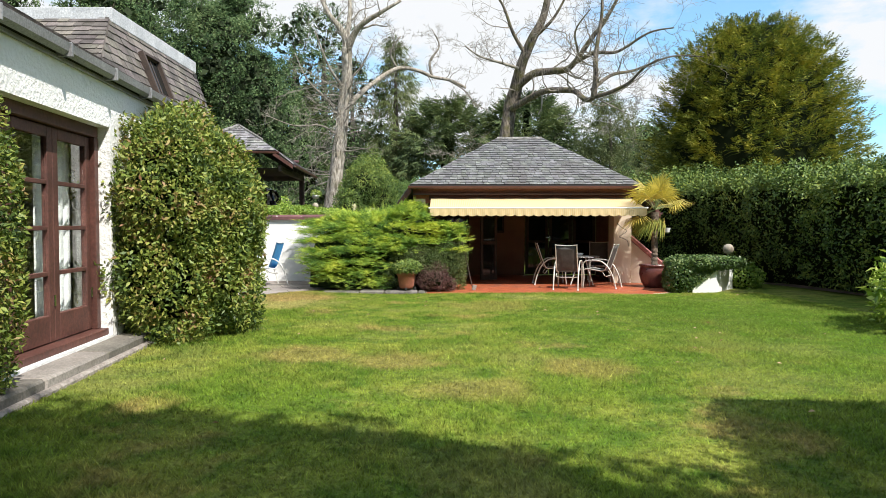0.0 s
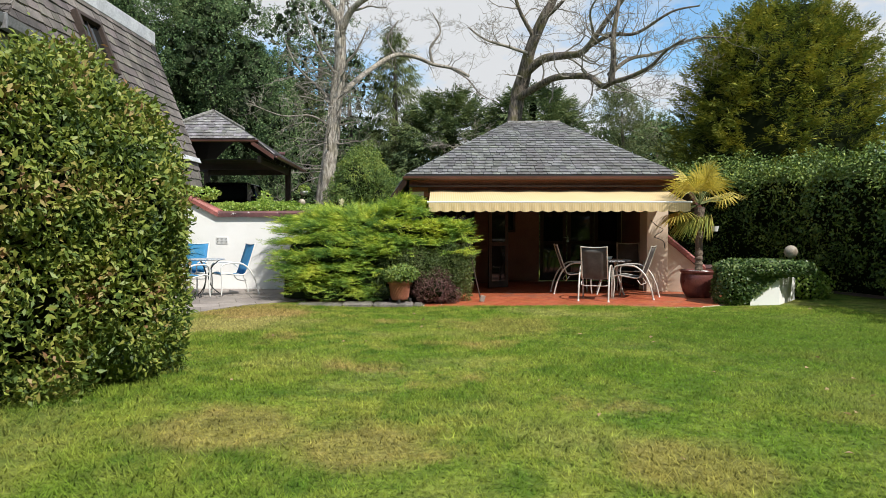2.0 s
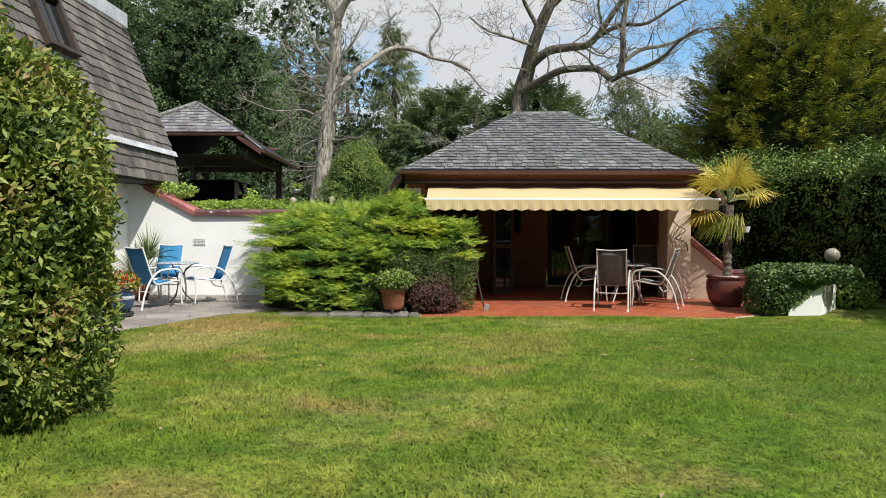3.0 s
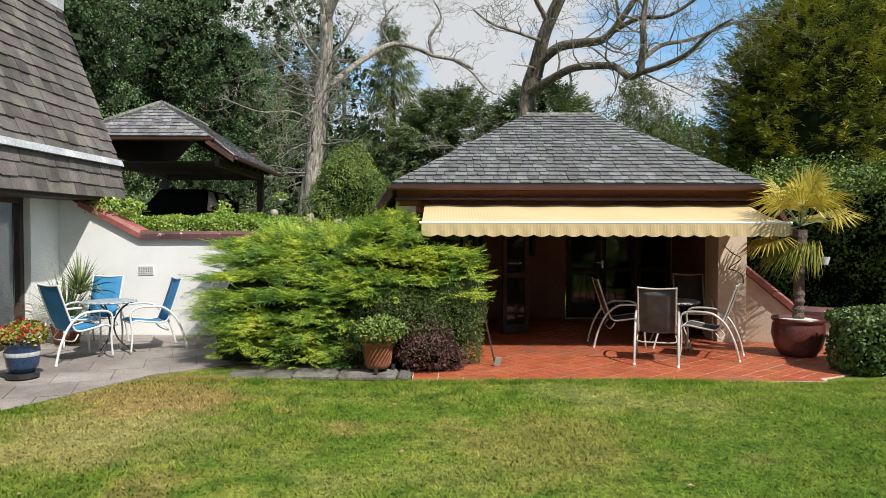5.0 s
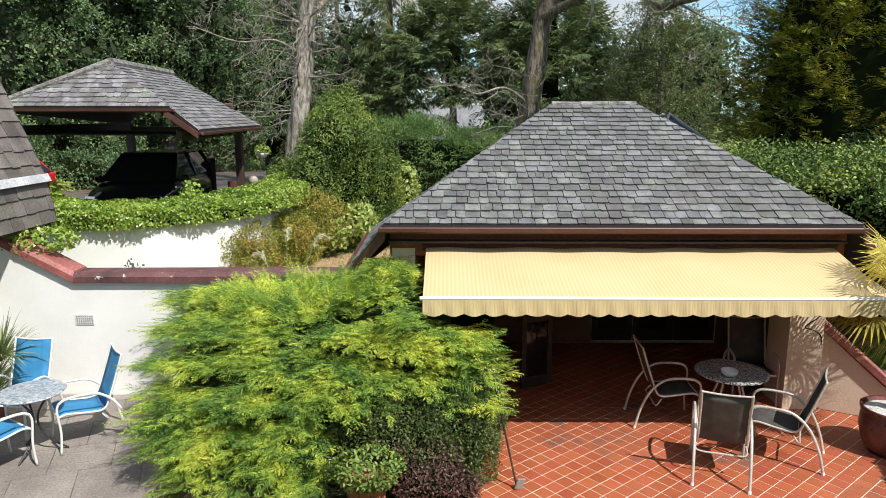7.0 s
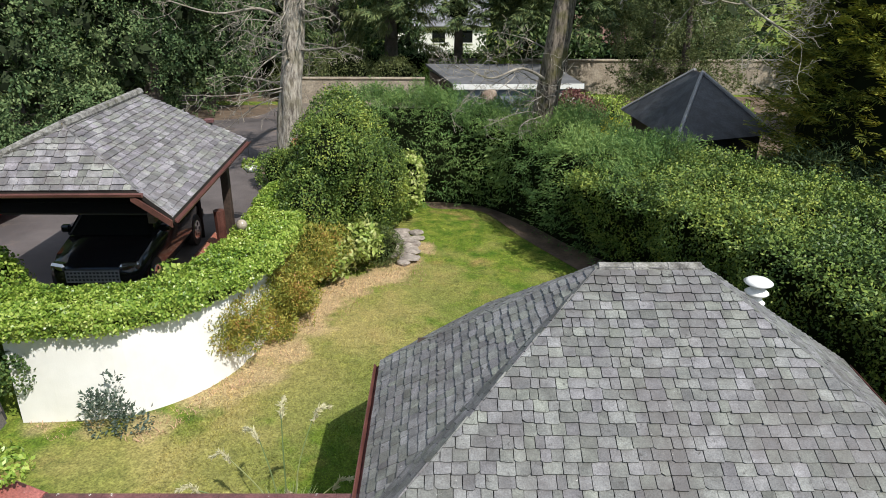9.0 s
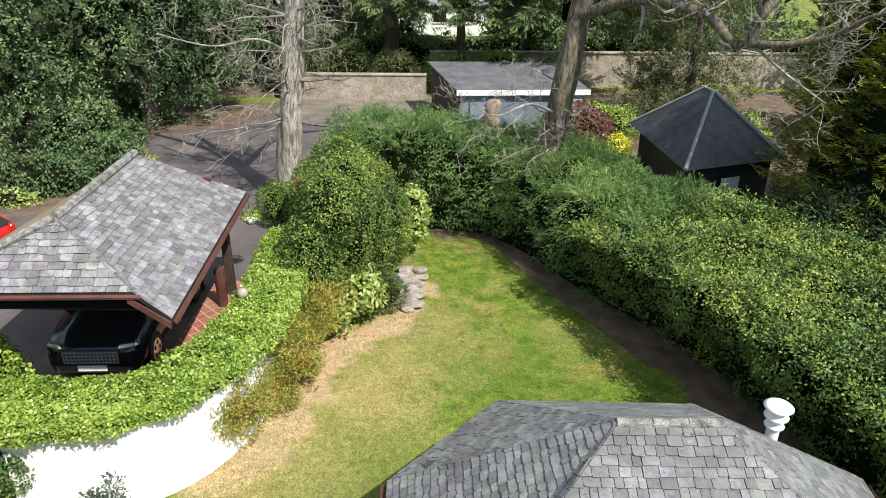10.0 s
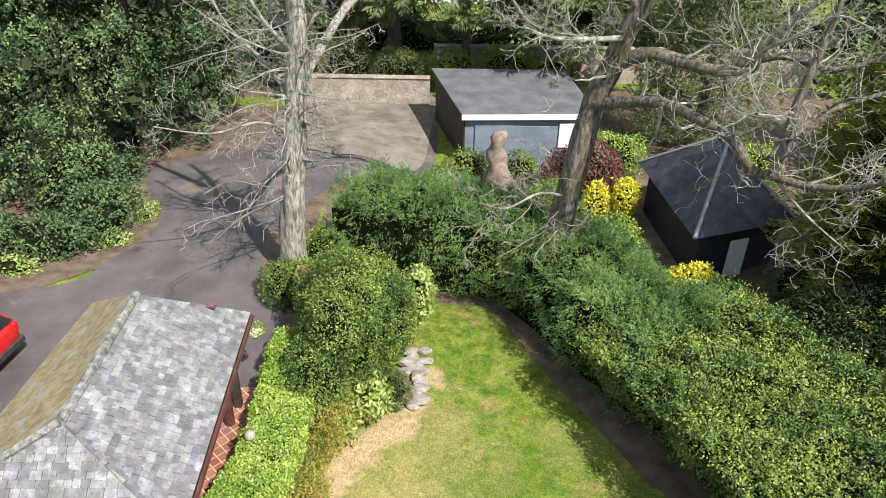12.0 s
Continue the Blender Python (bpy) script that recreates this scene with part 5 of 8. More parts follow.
for x0, x1, z0, z1 in ((0, 0.07, 0.02, 2.0), (0.41, 0.48, 0.02, 2.0), (0.07, 0.41, 0.02, 0.16), (0.07, 0.41, 0.94, 1.02), (0.07, 0.41, 1.9, 2.0)):
    box(x0, x1, -0.022, 0.022, z0, z1, leaf)
turned = Matrix.Translation((0.97, 17.9, 0.0)) @ Matrix.Rotation(0.42, 4, "Z")
leaf.transform(turned)
leaf = part("glazed_door", leaf, M_DARKWOOD, pav, "dark timber door folded open")
for z0, z1 in ((0.16, 0.94), (1.02, 1.9)):
    pane = box(0.07, 0.41, -0.004, 0.004, z0, z1)
    pane.transform(turned)
    part("pane", pane, M_DARKGLASS, leaf)

# awning
awn = thing("awning", (2.2, 17.0, 2.0), "extended pale yellow striped awning with scalloped valance", "awning")
AX0, AX1, AYB, AZB, AYF, AZF = -0.30, 4.67, 17.2, 2.115, 15.86, 1.83
bm = bmesh.new()
nn = 60
ra = [bm.verts.new((AX0 + (AX1 - AX0) * i / nn, AYB, AZB + 0.008 * math.sin(i * 0.55) )) for i in range(nn + 1)]
rm = [bm.verts.new((AX0 + (AX1 - AX0) * i / nn, (AYB + AYF) / 2, (AZB + AZF) / 2 - 0.02 + 0.006 * math.sin(i * 0.4))) for i in range(nn + 1)]
rb = [bm.verts.new((AX0 + (AX1 - AX0) * i / nn, AYF, AZF)) for i in range(nn + 1)]
for a, b in ((ra, rm), (rm, rb)):
    for i in range(nn):
        bm.faces.new((a[i], b[i], b[i + 1], a[i + 1]))
part("canopy", bm, M_AWNING, awn, smooth=True)
bm = bmesh.new()
ns = 23
per = 8
top, low = [], []
for i in range(ns * per + 1):
    u = i / per
    x = AX0 + (AX1 - AX0) * i / (ns * per)
    top.append(bm.verts.new((x, AYF - 0.022, AZF - 0.005)))
    low.append(bm.verts.new((x, AYF - 0.026 + 0.008 * math.sin(i * 0.9), AZF - 0.155 - 0.028 * abs(math.sin(math.pi * u)))))
for i in range(ns * per):
    bm.faces.new((top[i], low[i], low[i + 1], top[i + 1]))
part("valance", bm, M_AWNING, awn, "scalloped pale yellow valance")
part("front_bar", tube([(AX0 - 0.03, AYF, AZF + 0.005), (AX1 + 0.03, AYF, AZF + 0.005)], 0.022), M_WHITEPAINT, awn)
part("cassette", tube([(AX0 - 0.05, AYB + 0.06, AZB + 0.02), (AX1 + 0.05, AYB + 0.06, AZB + 0.02)], 0.06), M_BROWNWOOD, awn)
for x in (0.5, 3.9):
    part("folding_arm", tube([(x, AYB + 0.03, AZB - 0.05), (x + 0.5, (AYB + AYF) / 2, (AZB + AZF) / 2 - 0.07), (x, AYF + 0.02, AZF - 0.02)], 0.018), M_WHITEPAINT, awn)
crank = curve_pts([(4.32, 17.2, 1.5), (4.42, 17.1, 1.38), (4.55, 17.1, 1.3), (4.36, 17.08, 1.16), (4.45, 17.08, 1.12), (4.56, 17.08, 1.05), (4.58, 17.08, 0.92)], 3)
part("crank_handle", tube(crank, 0.008, sides=6), M_BLACKIRON, awn)

# small buttress wall with red coping beside the pavilion
butt = thing("buttress_wall", (5.0, 17.4, 0), "cream side wall with sloping red coping beside the pavilion", "wall", kind="structure")
bm = bmesh.new()
o = [(4.702, 0), (6.6, 0), (6.6, 0.42), (5.35, 0.42), (4.702, 1.05)]
fr_ = [bm.verts.new((x, 17.3 - (x - 4.7) * 0.55, z)) for x, z in o]
bk_ = [bm.verts.new((x, 17.55 - (x - 4.7) * 0.55, z)) for x, z in o]
bm.faces.new(fr_)
bm.faces.new(bk_[::-1])
for i in range(len(o)):
    bm.faces.new((fr_[i], bk_[i], bk_[(i + 1) % len(o)], fr_[(i + 1) % len(o)]))
bmesh.ops.recalc_face_normals(bm, faces=bm.faces[:])
part("wall_body", bm, M_CREAM, butt)
for (xa, za), (xb, zb), cmat in (((4.70, 1.06), (5.36, 0.425), M_REDCOPE), ((5.36, 0.425), (6.65, 0.425), M_COPEDARK)):
    bm = bmesh.new()
    ring = []
    for x, z in ((xa, za), (xb, zb)):
        yy = 17.3 - (x - 4.7) * 0.55
        ring.append([bm.verts.new(p) for p in ((x, yy - 0.06, z), (x, yy - 0.06, z + 0.10), (x, yy - 0.01, z + 0.15), (x, yy + 0.26, z + 0.15), (x, yy + 0.31, z + 0.10), (x, yy + 0.31, z))])
    for k in range(6):
        bm.faces.new((ring[0][k], ring[0][(k + 1) % 6], ring[1][(k + 1) % 6], ring[1][k]))
    bm.faces.new(ring[0])
    bm.faces.new(ring[1][::-1])
    bmesh.ops.recalc_face_normals(bm, faces=bm.faces[:])
    part("coping", bm, cmat, butt)

# ventilation cowl behind the roof
cowl = thing("flue_cowl", (4.2, 20.85, 2.2), "white metal flue cowl with two discs", "flue")
part("flue_pipe", tube([(4.2, 20.85, 2.1), (4.2, 20.85, 2.95)], 0.09, sides=16), M_WHITEPAINT, cowl)
part("lower_disc", lathe([(0.0, 0.0), (0.16, 0.0), (0.17, 0.02), (0.10, 0.08), (0.0, 0.1)], (4.2, 20.85, 2.84)), M_WHITEPAINT, cowl, smooth=True)
part("lower_disc", lathe([(0.0, 0.0), (0.13, 0.0), (0.14, 0.02), (0.09, 0.06), (0.0, 0.08)], (4.2, 20.85, 2.68)), M_WHITEPAINT, cowl, smooth=True)
part("cap", lathe([(0.0, 0.0), (0.19, 0.0), (0.205, 0.02), (0.15, 0.06), (0.0, 0.085)], (4.2, 20.85, 3.0)), M_WHITEPAINT, cowl, smooth=True)

# ---- curved white retaining wall ----
rline = curve_pts([(-7.72, 21.85, 0), (-6.9, 21.9, 0), (-5.9, 22.1, 0), (-5.05, 22.75, 0), (-4.5, 23.75, 0), (-4.25, 25.2, 0), (-4.2, 27.0, 0)], 6)
bm = bmesh.new()
rows = []
for i, p in enumerate(rline):
    d = (rline[min(i + 1, len(rline) - 1)] - rline[max(i - 1, 0)]).normalized()
    nrm = Vector((-d.y, d.x, 0))
    rows.append([bm.verts.new(p + nrm * w + Vector((0, 0, z))) for w, z in ((-0.12, -0.25), (-0.12, 1.60), (0.12, 1.60), (0.12, -0.25))])
for a, b in zip(rows, rows[1:]):
    for k in range(3):
        bm.faces.new((a[k], b[k], b[k + 1], a[k + 1]))
bm.faces.new(rows[0])
bm.faces.new(rows[-1][::-1])
bmesh.ops.recalc_face_normals(bm, faces=bm.faces[:])
solo("retaining_wall", bm, M_WHITE, "curved white rendered retaining wall topped with ivy", "wall", kind="structure")

# ---- carport ----
cp = thing("carport", (-7, 25, 1.0), "open timber carport with pale grey slate roof", "carport")
CF, CB = (-4.85, 22.45, 3.42), (-5.18, 28.15, 3.42)
KF, KB = (-6.88, 23.35, 4.74), (-7.05, 26.95, 4.72)
GE, GW = (-5.40, 22.5, 3.86), (-8.75, 22.4, 3.86)
WB = (-8.8, 28.2, 3.55)
ru = bmesh.new()
hub = {}
cpl = {"e": [CF, CB, KB, KF, GE], "s": [GW, GE, KF], "w": [WB, GW, KF], "w2": [WB, KF, KB]}
for pts in cpl.values():
    ru.faces.new([hub.setdefault(p, ru.verts.new(p)) for p in pts])
bmesh.ops.triangulate(ru, faces=ru.faces[:])
geo = bmesh.ops.extrude_face_region(ru, geom=ru.faces[:])
for v in [g2 for g2 in geo["geom"] if isinstance(g2, bmesh.types.BMVert)]:
    v.co.z -= 0.10
bmesh.ops.recalc_face_normals(ru, faces=ru.faces[:])
croof = part("roof", ru, M_SHADETIMBER, cp)
# Rafters and boards added so the underside reads as deep shade.
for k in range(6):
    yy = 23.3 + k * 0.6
    part("rafter", slab([(-5.0, yy, 3.34), (-5.0, yy + 0.07, 3.34), (-6.9, yy + 0.07, 4.46), (-6.9, yy, 4.46)], 0.12), M_SHADETIMBER, croof)
    part("tie_board", box(-8.5, -5.3, yy - 0.4, yy + 0.18, 3.30, 3.325), M_SHADETIMBER, croof)
rng = random.Random(8)
lay_slates(croof, [CF, CB, KB, KF], M_SLATE_PALE, M_SLATE_PALE_J, 0.14, 0.19, rng=rng, limit=320)
lay_slates(croof, [CF, KF, GE], M_SLATE_PALE, M_SLATE_PALE_J, 0.14, 0.19, rng=rng, limit=0)
lay_slates(croof, [GW, GE, KF], M_SLATE_PALE, M_SLATE_PALE_J, 0.14, 0.19, rng=rng, limit=120)
for tri3 in ((WB, GW, KF), (WB, KF, KB)):
    part("mossy_slope", slab([tuple(Vector(p) + Vector((0, 0, 0.05))) for p in tri3], 0.03), M_MOSS, croof, "west slope covered in yellow-brown moss")
part("ridge", tube([Vector(KF) + Vector((0, 0, .02)), Vector(KB) + Vector((0, 0, .02))], 0.09, 0.09, 8), M_RIDGE, croof)
part("ridge", tube([Vector(GW) + Vector((0, 0, .03)), Vector(KF) + Vector((0, 0, .02))], 0.06, 0.08, 8), M_RIDGE, croof)
gutter_run((GW[0], GW[1], 3.82), (GE[0] + 0.1, GE[1], 3.82), cp, 0.1)
part("bargeboard", slab([(-5.50, 22.46, 3.82), (-4.85, 22.41, 3.38), (-4.85, 22.41, 3.26), (-5.50, 22.46, 3.70)], 0.03), M_BROWNWOOD, cp)
part("verge_tile", box(-5.95, -5.74, 27.57, 27.70, 3.92, 4.02, bevel=0.02), M_COPEDARK, croof)
gutter_run((-4.83, 22.45, 3.38), (-5.16, 28.15, 3.38), cp, 0.09)
for (x, y) in ((-5.62, 27.6), (-8.55, 22.5), (-8.6, 27.8)):
    part("post", box(x - 0.09, x + 0.09, y - 0.09, y + 0.09, 0.95, 3.5, bevel=0.01), M_DARKWOOD, cp)
for (xa, ya, xb, yb, z) in ((-5.35, 22.75, -5.62, 27.6, 3.3), (-8.55, 22.5, -8.6, 27.8, 3.4), (-8.6, 27.8, -5.62, 27.6, 3.3)):
    d = Vector((xb - xa, yb - ya, 0))
    bm = box(0, d.length, -0.06, 0.06, -0.1, 0.1, bevel=0.008)
    bm.transform(Matrix.Translation((xa, ya, z)) @ Matrix.Rotation(math.atan2(d.y, d.x), 4, "Z"))
    part("beam", bm, M_DARKWOOD, cp)
part("post", tube([(-5.66, 27.0, 0.95), (-5.66, 27.0, 2.0)], 0.11, 0.13, 10), M_BROWNWOOD, cp)
# Unseen board screen, added where only dark shows behind the car.
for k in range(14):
    part("screen_board", box(-8.5 + k * 0.155, -8.355 + k * 0.155, 27.74, 27.765, 1.0, 2.55), M_SHADETIMBER, cp)
bask = thing("hanging_basket", (-5.2, 28.35, 2.6), "white hanging basket with trailing plants under the eave", "hanging basket")
part("bowl", lathe([(0.0, 0.0), (0.1, 0.03), (0.16, 0.12), (0.17, 0.16), (0.15, 0.16)], (-5.22, 28.4, 2.5)), M_WHITEPAINT, bask, smooth=True)
p_, d_ = ellipsoid_pts((-5.22, 28.4, 2.72), (0.2, 0.2, 0.12), 260, 0.2, 3)
part("leaves", leaf_mesh("basket_leaves", p_, d_, 0.07, 0.04, F_IVY, 0.5), F_IVY, bask)
part("chain", tube([(-5.22, 28.4, 2.66), (-5.2, 28.3, 3.3)], 0.008, sides=5), M_BLACKIRON, bask)

# ---- bare trees ----
def twigs_from(path, r0, r1, rng, depth, bm, count, length, up=0.15, start=0.25, droop=0.0):
    """Crooked side shoots along a branch, each with its own shoots."""
    path = [Vector(p) for p in path]
    for i in range(count):
        f = start + (1 - start) * (i + rng.random()) / count
        k = min(int(f * (len(path) - 1)), len(path) - 2)
        g = f * (len(path) - 1) - k
        p = path[k].lerp(path[k + 1], g)
        d = (path[k + 1] - path[k]).normalized()
        side = Vector((rng.gauss(0, 1), rng.gauss(0, 1), rng.gauss(0, 0.8)))
        side = (side - d * side.dot(d)).normalized()
        w = (d * rng.uniform(0.15, 0.8) + side + Vector((0, 0, up - droop))).normalized()
        r = max(0.007, (r0 + (r1 - r0) * f) * rng.uniform(0.24, 0.44))
        ln = length * rng.uniform(0.5, 1.2) * (1 - 0.35 * f)
        steps = 7 if depth > 1 else 5
        q, pts = p.copy(), [p.copy()]
        for s in range(steps):
            w = (w + Vector((rng.gauss(0, 0.26), rng.gauss(0, 0.26), rng.gauss(0.03 - droop * 0.4, 0.22)))).normalized()
            q = q + w * (ln / steps)
            pts.append(q.copy())
        tube(pts, r, max(0.005, r * 0.3), 5 if r > 0.02 else 3, bm, False)
        if depth > 1:
            twigs_from(pts, r, r * 0.3, rng, depth - 1, bm, 4 + (depth > 2), ln * 0.6, up, 0.25, droop)


def bare_tree(name, at, label, trunk, limbs, seed, twig, wisps=()):
    rng = random.Random(seed)
    root = thing(name, at, label, "tree")
    tr = tube(curve_pts(trunk[0], 9), trunk[1], trunk[2], 26)
    mid = curve_pts(trunk[0], 9)
    for v in tr.verts:
        c = min(mid, key=lambda q: abs(q.z - v.co.z))
        w = v.co - c
        a = math.atan2(w.y, w.x)
        z = v.co.z
        g = 1 + 0.07 * math.sin(3 * a + 1.1 * z + seed) + 0.05 * math.sin(7 * a + 0.6 * z) + 0.05 * math.sin(2.7 * z + 2 * a) + 0.03 * math.sin(13 * a - 1.9 * z)
        flare = 1 + 0.5 * max(0.0, 1 - (z - trunk[0][0][2]) / 1.6) ** 2 * (1 + 0.3 * math.sin(5 * a))
        v.co = Vector((c.x + w.x * g * flare, c.y + w.y * g * flare, z))
    wood = M_BARKPALE if "pale" in label else M_BARK
    part("trunk", tr, wood, root, smooth=True)
    tw = bmesh.new()
    twigs_from(curve_pts(trunk[0], 4), trunk[1] * 0.35, trunk[2] * 0.6, rng, 3, tw, twig[0], twig[1], 0.1, 0.45)
    for pts, r0, r1 in limbs:
        c = curve_pts(pts, 5)
        part("limb", tube(c, r0, r1, 9), M_TWIG if r0 < 0.09 else wood, root, smooth=True)
        twigs_from(c, r0, r1, rng, 3, tw, twig[2], twig[3], 0.12, 0.2)
    # thin drooping side branches straight from the trunk: count, lowest, highest, bearing from, to, length
    stem = curve_pts(trunk[0], 9)
    for count, z0, z1, b0, b1, reach in wisps:
        for i in range(count):
            z = rng.uniform(z0, z1)
            p = min(stem, key=lambda q: abs(q.z - z)).copy()
            a = radians(rng.uniform(b0, b1))
            w = Vector((math.cos(a), math.sin(a), rng.uniform(-0.1, 0.5))).normalized()
            ln = reach * rng.uniform(0.5, 1.15)
            pts = [p.copy()]
            for s in range(9):
                w = (w + Vector((rng.gauss(0, 0.13), rng.gauss(0, 0.13), rng.gauss(-0.06, 0.12)))).normalized()
                p = p + w * ln / 9
                pts.append(p.copy())
            r = rng.uniform(0.016, 0.034)
            tube(pts, r, 0.007, 5, tw, False)
            twigs_from(pts, r, 0.008, rng, 2, tw, 7, ln * 0.34, 0.0, 0.15, 0.18)
    part("fine_branching", tw, M_TWIG, root)
    return root


bare_tree("bare_tree", (-5.39, 33.45, 0.99), "tall bare sycamore with pale fissured bark beside the drive",
          ([(-5.44, 33.65, 0.6), (-5.34, 33.55, 2.21), (-5.21, 33.45, 3.63), (-5.04, 33.45, 4.85), (-4.8, 33.45, 6.73), (-4.61, 33.45, 8.41), (-4.62, 33.45, 9.94)], 0.42, 0.22),
          [([(-4.62, 33.45, 9.73), (-4.78, 33.45, 10.65), (-5.59, 33.86, 11.77), (-6.31, 34.06, 13.39)], 0.2, 0.07), ([(-4.62, 33.45, 9.73), (-4.02, 33.04, 10.75), (-2.95, 32.43, 11.26), (-1.93, 32.23, 11.77)], 0.19, 0.05),
           ([(-4.68, 33.45, 10.14), (-4.48, 33.65, 11.67), (-4.58, 33.86, 13.7)], 0.16, 0.05),
           ([(-4.74, 33.45, 6.99), (-4.17, 34.57, 7.9), (-3.56, 35.69, 8.72), (-2.4, 36.5, 9.63), (-1.42, 37.11, 9.68), (-0.59, 37.52, 9.43), (0.41, 37.52, 9.22), (1.24, 37.52, 8.82)], 0.14, 0.07),
           ([(-2.4, 36.5, 9.63), (-2.75, 36.5, 10.45), (-2.24, 36.7, 11.36)], 0.07, 0.025), ([(-0.59, 37.52, 9.43), (-0.71, 37.52, 10.24), (-0.2, 37.52, 11.06), (-0.61, 37.52, 11.97)], 0.08, 0.025),
           ([(0.41, 37.52, 9.17), (1.12, 37.52, 8.72), (1.73, 37.52, 8), (2.24, 37.52, 7.7)], 0.05, 0.02),
           ([(-4.93, 33.45, 5.67), (-5.8, 33.04, 6.17), (-6.92, 32.43, 6.07), (-8.14, 31.82, 6.48)], 0.05, 0.015), ([(-4.83, 33.45, 6.48), (-5.59, 33.86, 7.5), (-6.61, 34.06, 8.51), (-7.32, 34.47, 9.94)], 0.08, 0.02),
           ([(-4.68, 33.45, 7.9), (-5.39, 33.04, 8.92), (-6, 32.74, 10.55)], 0.08, 0.03), ([(-4.64, 33.45, 8.31), (-3.97, 33.86, 9.12), (-3.46, 34.26, 10.34)], 0.08, 0.025)],
          21, (14, 2.2, 9, 1.7), ((34, 3.6, 9.0, 100, 260, 3.4), (14, 4.0, 8.5, -80, 100, 2.4)))
bare_tree("bare_tree", (2.79, 33.15, -0.1), "large bare ash with heavy crooked mossy limbs behind the hedge",
          ([(2.53, 33.15, -0.2), (2.58, 33.15, 1.49), (2.71, 33.1, 3.25), (2.94, 33.05, 5.31), (3.17, 33.05, 6.9), (3.43, 32.84, 7.81), (3.59, 32.63, 8.6), (3.85, 32.43, 9.36), (4.17, 32.22, 10.12), (4.6, 32.02, 10.99), (4.85, 31.81, 12.34)], 0.41, 0.14),
          [([(3.54, 32.74, 8), (4.17, 32.22, 8.42), (4.89, 31.6, 8.41), (5.47, 31.09, 8.37), (5.86, 30.78, 8.68), (6.53, 30.36, 9.66), (7.01, 30.16, 10.27), (7.54, 29.74, 11.3)], 0.2, 0.06),
           ([(3.1, 32.94, 6.86), (3.83, 32.22, 7.21), (4.51, 31.4, 7.45), (5.15, 30.57, 7.36), (5.69, 29.95, 7.18), (6.02, 29.33, 6.71), (6.3, 28.92, 6.76)], 0.16, 0.10),
           ([(6.25, 28.92, 6.71), (6.3, 28.71, 7.52), (6.28, 28.71, 8.34), (6.39, 28.71, 9.16), (6.53, 28.71, 10.17), (6.51, 28.71, 11.3)], 0.13, 0.05),
           ([(6.25, 28.92, 6.76), (6.75, 28.3, 6.82), (7.37, 27.68, 7.08), (7.79, 27.16, 7.53), (8.26, 26.64, 7.79)], 0.1, 0.03), ([(5.86, 30.78, 8.62), (6.61, 30.36, 8.93), (7.44, 29.74, 8.83), (8.57, 29.12, 9.45), (9.5, 28.71, 9.55)], 0.1, 0.025),
           ([(3.62, 32.53, 8.72), (2.61, 31.81, 8.85), (1.66, 31.29, 9), (0.96, 30.78, 9.34)], 0.08, 0.025), ([(3.85, 32.43, 9.34), (3.2, 32.02, 10.27), (2.68, 31.81, 11.51), (1.86, 31.6, 12.34)], 0.1, 0.03),
           ([(4.17, 32.22, 10.06), (5.06, 31.81, 10.89), (5.78, 31.4, 12.23)], 0.1, 0.03), ([(6.2, 29.02, 7.07), (7.13, 29.54, 7.79), (8.26, 29.95, 8.1), (9.71, 29.74, 8.62), (10.95, 29.33, 8.52)], 0.09, 0.02),
           ([(5.47, 31.09, 8.31), (5.78, 29.95, 8.72), (5.47, 28.92, 9.45), (5.89, 27.88, 10.06)], 0.08, 0.02), ([(2.79, 33.05, 4.07), (1.86, 32.22, 4.59), (0.93, 31.71, 4.38), (0.21, 31.4, 4.69)], 0.05, 0.015),
           ([(6.3, 28.92, 6.76), (6.82, 28.09, 6.24), (7.54, 27.57, 5.73)], 0.04, 0.012)],
          33, (10, 2.6, 10, 2.4), ((9, 2.2, 5.0, 120, 260, 2.6),))

